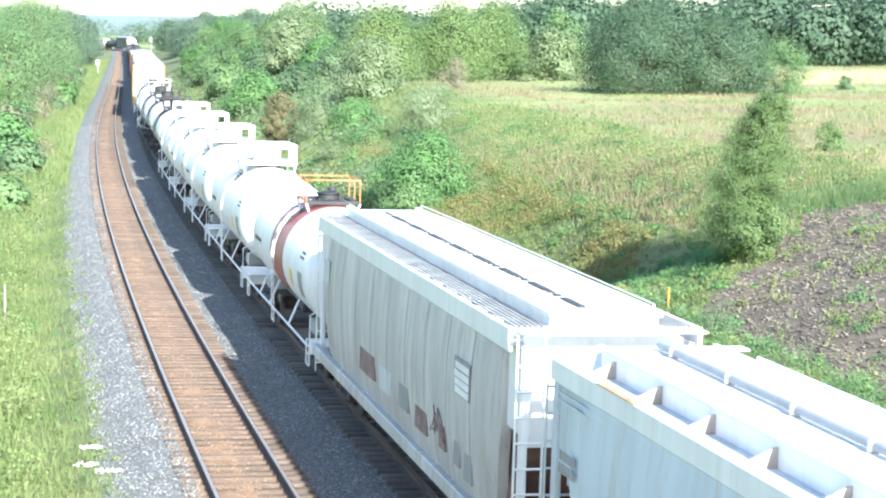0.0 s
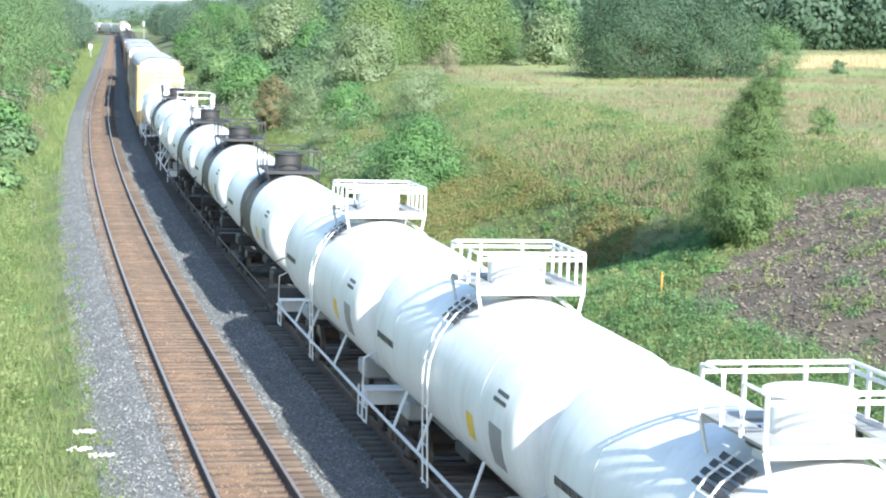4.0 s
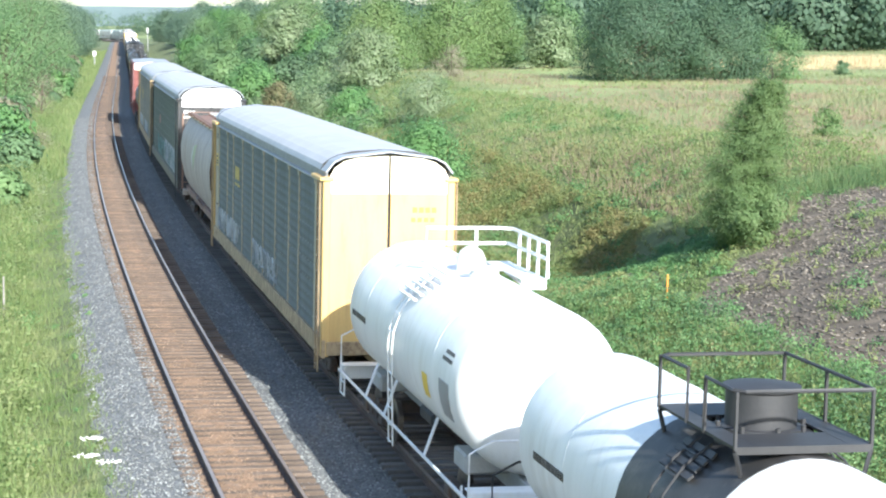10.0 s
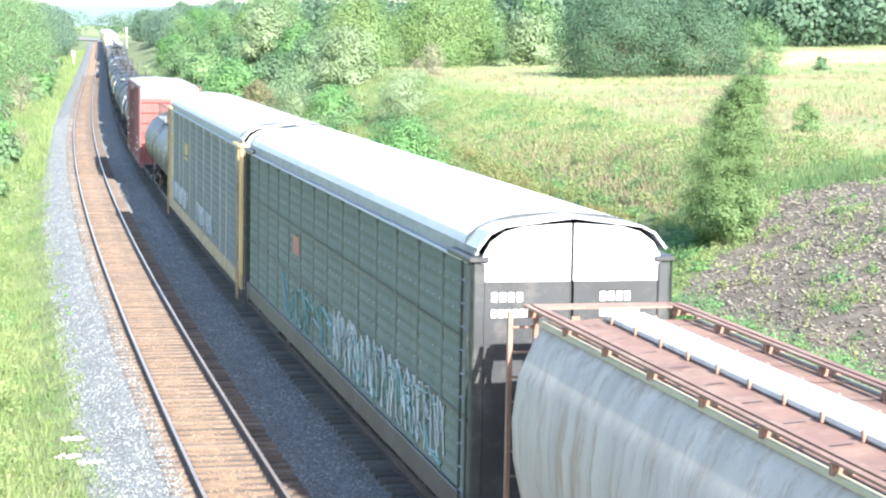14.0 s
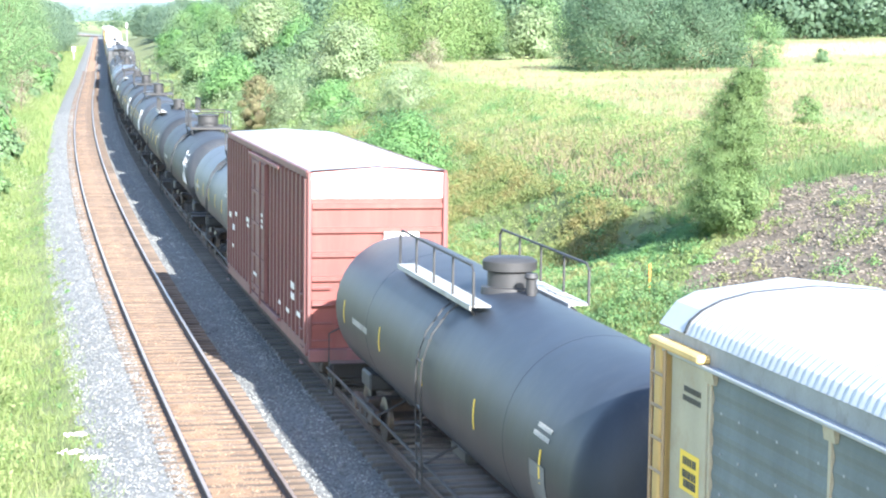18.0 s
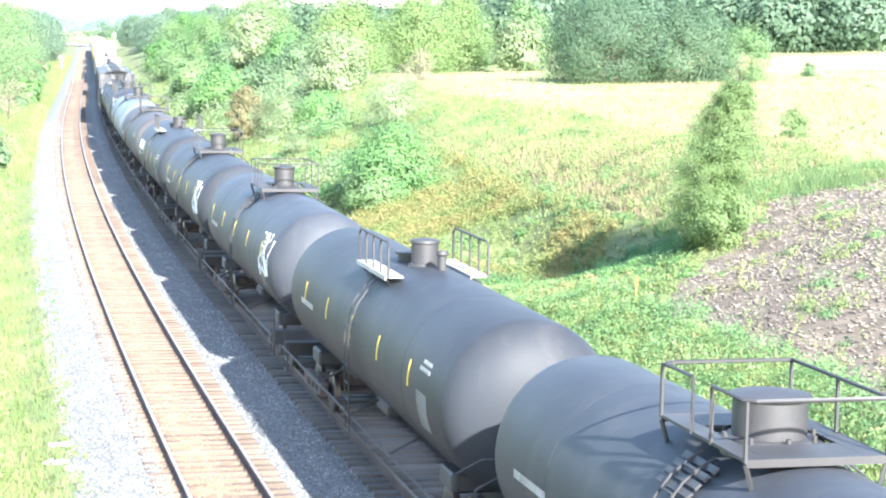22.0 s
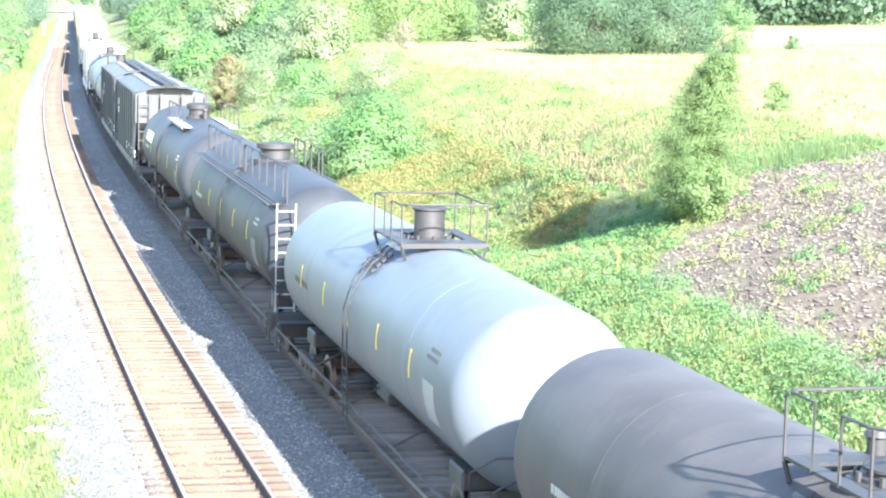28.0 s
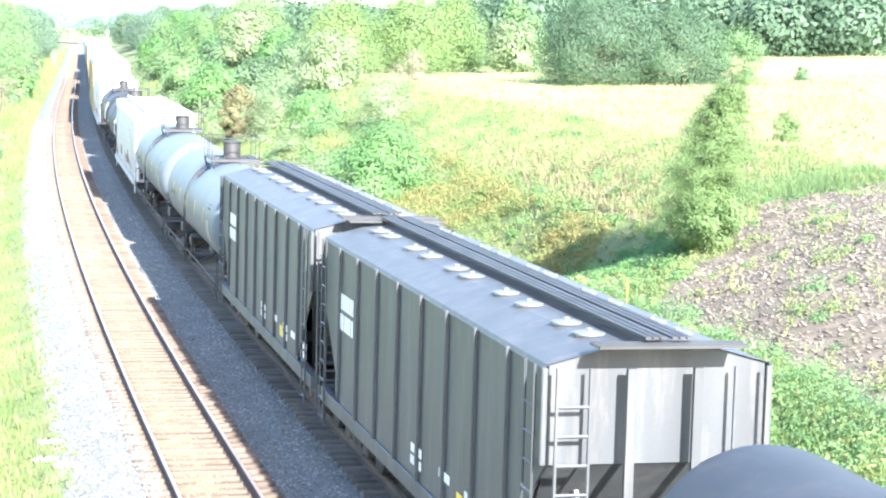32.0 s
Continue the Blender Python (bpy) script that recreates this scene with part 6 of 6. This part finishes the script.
def boxcar(label, length):
    car = empty("boxcar", label, "boxcar", "train cars")
    h = length / 2
    w = 1.58
    part("body", boxes((-w, w, -h, h, 1.05, 5.02), cut=.01), BROWN, car)
    split("side_sill", [(-w - .05, -w + .02, -h, h, .92, 1.2), (w - .02, w + .05, -h, h, .92, 1.2)], BROWN, car, .01)
    split("top_rail", [(-w - .05, -w + .05, -h, h, 4.98, 5.14), (w - .05, w + .05, -h, h, 4.98, 5.14)], BROWN, car, .02)
    # ribbed side panels and the plug door
    me = shared("box_rib", lambda: plate(bmesh.new(), [(-.075, 1.22), (0, 1.22), (0, 4.96), (-.075, 4.96)], -.10, .10), [BROWN])
    d0, d1 = -1.2, 1.9
    ys = [y for y in np.linspace(-h + .12, h - .12, 25) if not d0 - .25 < y < d1 + .25]
    for sx in (-1, 1):
        for y in ys:
            again("rib", me, car, pose(sx * w, y, 0, 0, 0, 0 if sx < 0 else 180))
        s0, s1 = sorted((sx * w, sx * (w + .09)))
        door = part("door", boxes((s0, s1, d0, d1, 1.2, 4.85), cut=.015), BROWN, car, "sliding door")
        o0, o1 = sorted((sx * (w + .088), sx * (w + .13)))
        part("door_rib", boxes(*[(o0, o1, d0 + .05, d1 - .05, z, z + .09) for z in (1.35, 2.2, 3.05, 3.9, 4.7)], *[(o0, o1, y, y + .07, 1.25, 4.8) for y in (d0 + .02, d0 + .95, d1 - .95, d1 - .09)], cut=.01), BROWN, door)
        for y in (d0 + .55, d1 - .55):
            part("lock_bar", tubes([[(sx * (w + .17), y, 1.1), (sx * (w + .17), y, 4.85)]], .025, 5), BROWN, door)
        split("door_track", [(min(sx * w, sx * (w + .14)), max(sx * w, sx * (w + .14)), d0 - 2.6, d1 + .2, z, z + .08) for z in (4.86, 1.12)], BROWN, car, .01)
    # roof sheets and ends
    part("roof", sheet(bmesh.new(), [(-w - .04, 5.1), (-w + .1, 5.15), (0, 5.24), (w - .1, 5.15), (w + .04, 5.1)], -h - .04, h + .04, 2), ROOF, car, "pale metal roof")
    rr = shared("box_roof_seam", lambda: sheet(bmesh.new(), [(-w, 5.135), (-w + .1, 5.17), (0, 5.262), (w - .1, 5.17), (w, 5.135)], -.04, .04, 1), [ROOF])
    for y in np.linspace(-h + .5, h - .5, 12):
        again("roof_seam", rr, car, pose(0, y, 0))
    for s in (-1, 1):
        y = s * h
        part("end_sheet", plate(bmesh.new(), [(-w + .02, 1.05), (-w + .02, 5.1), (0, 5.22), (w - .02, 5.1), (w - .02, 1.05)], min(y, y + s * .02), max(y, y + s * .02)), BOXEND, car)
        corr = shared("box_corrugation", lambda: plate(bmesh.new(), [(-1.50, .20), (1.50, .20), (1.50, .09), (-1.50, .09)], -.09, 0), [BOXEND])
        part("end_cap", plate(bmesh.new(), [(-w + .06, 4.52), (-w + .06, 5.08), (0, 5.2), (w - .06, 5.08), (w - .06, 4.52)], min(y + s * .022, y + s * .05), max(y + s * .022, y + s * .05)), WHITE, car, "pale upper end panel")
        for k in range(6):
            again("end_corrugation", corr, car, pose(0, y + s * .018, 1.45 + .55 * k, 0, 0, 0 if s < 0 else 180))
        split("corner_post", [(-w - .03, -w + .07, min(y, y + s * .12), max(y, y + s * .12), 1.0, 5.1), (w - .07, w + .03, min(y, y + s * .12), max(y, y + s * .12), 1.0, 5.1)], BROWN, car, .02)
        part("end_sill", boxes((-w, w, min(y, y + s * .3), max(y, y + s * .3), .82, 1.1), cut=.02), BROWN, car)
        for sx in (-1, 1):
            lines = [[(sx * (w + .09), y - s * .15, z), (sx * (w + .09), y - s * .6, z)] for z in (.72, 1.1, 1.5, 1.9, 2.3)]
            lines += [[(sx * 1.5, y + s * .16, z), (sx * 1.05, y + s * .16, z)] for z in (1.3, 1.7, 2.1, 2.5)]
            part("grab_iron", tubes(lines, .02, 5), BROWN, car)
    for i, (y0, y1, z, size) in enumerate(((-h + 1.6, -h + 2.1, 2.3, .13), (-h + 1.6, -h + 2.1, 2.05, .13), (-h + .6, -h + 1.1, 1.75, .09), (-h + 2.4, -h + 2.9, 1.6, .08), (-h + 3.9, -h + 4.2, 1.6, .08), (h - 1.2, h - .8, 2.75, .13), (h - 2.0, h - 1.6, 2.45, .13), (h - 2.6, h - 2.3, 2.9, .1), (h - 1.8, h - 1.5, 1.9, .08), (2.4, 2.9, 3.0, .10), (2.4, 2.8, 2.85, .08))):
        part("marking", bars(bmesh.new(), [(y0, y1, z)], size, flat_x=-w - .082, seed=i), MARKW, car, "row of plain white bars")
    for i, (y0, y1, z) in enumerate(((-.9, -.3, 3.45), (-.9, -.4, 3.3), (-.9, -.3, 3.15), (.3, .9, 1.75))):
        part("door_marking", bars(bmesh.new(), [(y0, y1, z)], .07, flat_x=-w - .135, seed=i + 30), MARKW, car)
    part("end_mark", boxes((.15, .95, -h - .13, -h - .125, 3.55, 3.75)), MARKW, car, "faded white patches")
    part("underframe", boxes((-.3, .3, -h - .1, h + .1, .7, 1.05), (-1.2, 1.2, -.15, .15, .75, 1.05), cut=.02), RUSTSTEEL, car)
    couplers(car, h + .4)
    trucks(car, h - 2.0)
    return car


def graffiti_tank(seed):
    def put(car, r, zc, h):
        part("graffiti", strokes(bmesh.new(), -h + .8, -h + 2.5, zc - .35, zc + .8, 0, 3, .020, seed, tank=(r, zc)), MARKW, car, "white spray-paint scrawl")
    return put


def emblem_tank(car, r, zc, h):
    """Broad slanting block shapes in white where the owner's name stands."""
    me = shared("emblem_block_%.2f" % r, lambda: curved(bmesh.new(), 0, .36, 8, 24, r + .003, zc, 4), [MARKW])
    for k in range(6):
        again("emblem_block", me, car, pose(0, h * .42 + k * .46, 0), "bold white block shape")


def block_emblem(bm, x, y0, z0, w, hgt):
    """Three squat solid blocks over a bar."""
    for k in range(3):
        y = y0 + .05 + k * w / 3
        box(bm, x - .006, x, y, y + w * .26, z0 + .2, z0 + hgt)
        box(bm, x - .006, x, y + w * .26, y + w * .29, z0 + .3, z0 + hgt - .1)
    box(bm, x - .006, x, y0 - .1, y0 + w, z0, z0 + .08)
    return bm


def rack_a(car, h):
    part("emblem", block_emblem(bmesh.new(), -1.485, 5.15, 3.35, 1.35, .62), OLDGOLD, car, "faded gold block emblem over a bar")
    part("graffiti", strokes(bmesh.new(), 5.0, 12.6, 1.42, 2.15, -1.488, 16, .020, 5), SCRAWL, car, "pale spray-paint letters along the sill")
    part("graffiti", strokes(bmesh.new(), -4.9, 1.3, 1.42, 2.15, -1.488, 11, .018, 6), SCRAWL, car, "pale spray-paint letters along the sill")
    part("marking", boxes((-1.506, -1.501, 12.2, 12.75, 3.55, 3.98)), MARKY, car, "yellow data panel")
    part("data_lines", bars(bmesh.new(), [(12.28, 12.65, z) for z in (3.64, 3.74, 3.88)], .07, flat_x=-1.508, seed=4), MARKK, car)
    part("corner_lines", bars(bmesh.new(), [(12.2, 12.7, z) for z in (4.55, 4.65, 2.2)], .05, flat_x=-1.504, seed=6), MARKK, car)
    bm = bmesh.new()
    for k in range(4):
        box(bm, .55 + k * .15, .66 + k * .15, -h + .05, -h + .056, 4.3, 4.42)
        box(bm, .52 + k * .15, .62 + k * .15, -h + .05, -h + .056, 4.08, 4.18)
    part("end_marking", bm, MARKY, car)


def rack_b(car, h):
    part("graffiti", strokes(bmesh.new(), -11.5, -1.0, 1.45, 2.6, -1.492, 22, .016, 9), SCRAWL, car, "white spray-paint loops")
    part("graffiti", strokes(bmesh.new(), -11.4, 6.5, 1.45, 2.45, -1.488, 15, .022, 12), TEAL, car, "teal spray-paint loops")
    part("emblem", boxes((-1.50, -1.49, 3.9, 4.9, 3.1, 3.55)), RED, car, "small red emblem panel")
    bm = bmesh.new()
    for x0 in (-1.25, .45):
        for k in range(4):
            box(bm, x0 + k * .13, x0 + .09 + k * .13, -h + .05, -h + .056, 4.42, 4.56)
        for k in range(6):
            box(bm, x0 + k * .11, x0 + .08 + k * .11, -h + .05, -h + .056, 4.18, 4.30)
    part("end_marking", bm, MARKW, car, "plain white bars")


def hopper_marks(car, h):
    x = -1.572
    part("marking", boxes((x, x + .012, -7.05, -5.95, 2.85, 3.45)), MARKG, car, "grey data panel")
    part("data_lines", bars(bmesh.new(), [(-7.0, -6.05, z) for z in (2.93, 3.06, 3.19, 3.33)], .09, flat_x=x - .004, seed=2), MARKW, car)
    part("marking", boxes((x, x + .010, 7.0, 7.7, 3.0, 3.5)), LGREY, car, "faded owner's panel")
    for y, w, z, q, m in ((1.3, 1.7, 1.75, .52, PATCH), (-.4, 1.1, 1.75, .45, LGREY), (-2.1, .9, 1.75, .45, MARKG), (-3.7, 1.0, 1.65, .62, PATCH), (-5.25, .5, 1.7, .6, PATCH), (-6.3, .42, 1.65, .68, MARKG), (-7.1, .5, 1.55, .85, MARKG)):
        t = -(1.46 + (z - 1.5) * .117 + .012)
        part("patch", boxes((t - .035, t + .06, y, y + w, z, z + q), cut=.004), m, car, "faded paint patch")
    part("graffiti", strokes(bmesh.new(), -5.2, -4.2, 1.85, 2.35, x + .02, 2, .010, 21), PATCH, car, "faint reddish scrawl")


def blue_marks(car, h):
    part("marking", bars(bmesh.new(), [(7.75, 8.45, z) for z in (2.95, 3.12)], .11, flat_x=-1.545, seed=8), MARKG, car, "rows of plain grey bars")


def on_side(z):
    """Half width of the rounded hopper's side at height z."""
    return float(np.interp(z, [1.15, 1.75, 2.5, 3.1, 3.7, 4.2], [1.05, 1.35, 1.52, 1.55, 1.47, 1.25]))


def cyl_marks(car, h):
    for m, lab, pts in ((GREENP, "faded green leaf emblem", ((.55, 3.55), (-.72, 3.66), (-.15, 2.95), (.85, 2.55))), (LGREY, "pale leaf emblem half", ((.70, 3.58), (.98, 2.50), (1.5, 2.95)))):
        bm = bmesh.new()
        # the shape follows the curved side in thin strips
        zs = np.linspace(min(p[1] for p in pts), max(p[1] for p in pts), 13)
        prev = None
        for z in zs:
            cut = []
            for (ya, za), (yb, zb) in zip(pts, pts[1:] + pts[:1]):
                if (za - z) * (zb - z) <= 0 and za != zb:
                    cut.append(ya + (yb - ya) * (z - za) / (zb - za))
            if not cut:
                continue
            x = -on_side(z) - .012
            q = [bm.verts.new((x + d, y, z)) for d in (0, .02) for y in (min(cut), max(cut))]
            if prev:
                bm.faces.new((prev[0], prev[1], q[1], q[0]))
                bm.faces.new((prev[0], q[0], q[2], prev[2]))
                bm.faces.new((prev[1], prev[3], q[3], q[1]))
            prev = q
        part("emblem", bm, m, car, lab)
    for k in range(1, 9):
        y = -8.05 + 16.1 * k / 9
        part("weld_seam", sheet(bmesh.new(), [(-on_side(z) - .004, z) for z in (1.2, 1.75, 2.5, 3.1, 3.7, 4.2)], y - .012, y + .012, 1), CYL, car)


def dark_hopper_marks(car, h):
    x = -1.515
    bm = bars(bmesh.new(), [(h - 3.4, h - 2.0, 3.3), (h - 3.4, h - 1.8, 2.9)], .26, flat_x=x, seed=3)
    bars(bm, [(-h + k, -h + k + .7, 1.75) for k in (.9, 2.3, 3.6, 5.2, 7.1)] + [(-h + k, -h + k + .7, 1.55) for k in (.9, 3.6, 7.1)], .12, flat_x=x, seed=9)
    part("marking", bm, MARKW, car, "rows of plain white bars")
    part("data_panel", boxes((x, x + .01, -h + 4.4, -h + 4.75, 1.45, 1.7)), MARKY, car)


def build_train():
    """All cars from the front; each row: place of the car's middle along the line at ten seconds, and the car."""
    cars = []

    def add(s, car):
        cars.append((s, car))
        return car

    def more(s, car):
        return add(s, copy_thing(car, pose(0, 0, 0)))

    belly = add(-122.3, belly_hopper("pale grey covered hopper car with faded paint patches", 19.2, HOPPER, extra=hopper_marks))
    add(-142.9, belly_hopper("pale blue-grey covered hopper car with a long roof hatch", 19.2, PALEBLUE, pipe=True, extra=blue_marks))
    more(-163.2, belly)
    add(-104.6, tank_car("white tank car with a maroon band and orange handrails", 15.0, WHITE, WHITE, "orange", r=1.42, band=(RED, 2.7), rods=True, marks=3))
    white = add(-89.6, tank_car("white tank car with a white railed platform", 14.2, WHITE, WHITE, "white", r=1.45, zc=2.53, rods=True, marks=4))
    for s in (-75.3, -62.6, -49.6):
        more(s, white)
    band = add(-33.6, tank_car("white tank car with a black band and black platform", 15.4, WHITE, FITB, "dark", r=1.32, zc=2.5, band=(BAND, 2.9), marks=5))
    more(-4.6, band)
    add(-18.7, tank_car("white tank car with a black band and a raised black platform", 14.2, WHITE, FITB, "high", r=1.30, zc=2.52, band=(BAND, 2.9), marks=6))
    pressure = add(8.6, tank_car("white pressure tank car with a handrail beside its dome", 13.6, WHITE, WHITE, "pressure", r=1.44, zc=2.54, rods=True, marks=7))
    more(21.9, band)
    more(36.8, pressure)
    ra = add(58.5, autorack("autorack car with grey panels, tan posts and yellow ends", 27.1, TAN, GALVB, YELLOW, CREAM, RUSTYSILL, extra=rack_a))
    add(82.0, hopper("weathered grey-brown rounded hopper car with a rusty roof", 17.6, CYL, RUSTSHADE, "cylinder", extra=cyl_marks))
    rb = add(105.8, autorack("autorack car with grey panels, black ends and spray paint", 27.1, GALV, GALV, BLACKP, WHITE, BLACKP, grid=True, extra=rack_b))
    more(134.1, ra)
    black = add(159.6, tank_car("black tank car with yellow stripes and pale running boards", 20.6, BLACKNEW, FITB, "boards", r=1.48, zc=2.52, stripes=(3.7, 1), marks=8))
    add(179.2, boxcar("reddish-brown ribbed boxcar with a pale roof", 15.7))
    add(195.3, tank_car("blue-black tank car with yellow stripes", 15.2, BLUEBLACK, FITB, "flat", r=1.40, zc=2.5, stripes=(2.15, 0), marks=9))
    old = add(211.0, tank_car("dark grey tank car with white spray paint", 16.2, BLACK, FITB, "dark", r=1.44, zc=2.5, marks=10, extra=graffiti_tank(3)))
    low = add(228.4, tank_car("black tank car with a small dome and pale running boards", 18.6, BLACK, FITB, "boards_low", r=1.45, zc=2.53, stripes=(2.7, 8), marks=15))
    mid = add(247.2, tank_car("black tank car with yellow stripes and white scrawl", 17.8, BLACK, FITB, "slim", r=1.43, zc=2.54, stripes=(2.85, 12), marks=11, extra=graffiti_tank(6)))
    more(265.0, mid)
    procor = add(283.2, tank_car("black tank car with bold white block emblem", 18.4, BLACK, FITB, "boards_low", r=1.46, zc=2.53, stripes=(2.7, 8), marks=12, extra=emblem_tank))
    add(302.1, tank_car("long dusty dark grey tank car with a railed platform", 19.2, DUSTY, FITB, "flat", r=1.46, zc=2.53, marks=18))
    silver = add(321.2, tank_car("silvery pale grey tank car with a railed platform", 18.8, SILVER, FITB, "slim", r=1.48, zc=2.57, stripes=(2.6, 4), marks=13))
    add(340.2, tank_car("long dark tank car with roof walkways and railings", 19.2, BLACK, FITB, "walkway", r=1.50, zc=2.58, stripes=(2.75, 5), marks=14))
    add(360.3, tank_car("black tank car with bold white block emblem and a wide dome", 19.6, BLACK, FITB, "boards_back", r=1.48, zc=2.55, stripes=(3.7, 3), marks=16, extra=emblem_tank))
    dh = add(379.8, hopper("dark grey ribbed hopper car with pale roof hatches", 16.4, DKHOP, DKHOP, "ribbed", extra=dark_hopper_marks))
    more(397.0, dh)
    more(415.6, silver)
    more(434.6, silver)
    more(453.4, belly)
    more(472.5, old)
    more(490.5, mid)
    s = 500.0
    order = [(belly, 20.4), (ra, 28.2), (rb, 28.2), (white, 14.6), (ra, 28.2), (belly, 20.4), (old, 17.0), (ra, 28.2), (rb, 28.2), (mid, 18.0)]
    small = ("rail_post", "step_slat", "ladder_r", "end_ladder", "side_ladder", "corner_step", "grab_iron", "hatch_clamp", "walkway", "data_lines", "strap", "toe_plate", "weld_seam", "bolts", "dome_bolt", "hatch_slot", "roof_rib", "brake", "air_res", "bottom", "side_frame", "rail_post", "graffiti", "saddle", "slope_brace", "vent")
    for k in range(19):
        c, w = order[k % len(order)] if s < 740 else (belly, 20.4)
        far = more(s + w / 2, c)
        for o in list(far.children_recursive):
            if o.name.startswith(small):
                bpy.data.objects.remove(o)
        s += w
    return cars


def gone(t):
    """Metres the train has rolled since ten seconds; it slows a little."""
    t -= 10
    return 15.905 * t - .0082 * t * t / 2


build_ground()
build_track("railway_track", -GAP, "empty railway track with rusty ballast and worn timber ties", 115, 330)
build_track("railway_track_2", 0, "railway track under the freight train", 75, 330)
stones("ballast", "grey crushed-stone ballast", 70000, 41, STONE, ballast_place, .030)
stones("rusty_ballast", "rust-stained ballast between the rails", 20000, 42, RUSTSTONE, rust_place, .024)
stones("wood_chips", "scattered pale wood chips on the mulched bank", 13000, 43, CHIP, chip_place, .06, (1.7, .45, .4))
build_plants()
build_posts()
build_signal()
build_backdrop()
TRAIN = build_train()


def motions():
    for s, car in TRAIN:
        rows = []
        for k in range(33):
            x, y, h = line(s - gone(k))
            rows.append((k, pose(x, y, 0, 0, CANT, -math.degrees(h))))
        walk(car, rows)


motions()
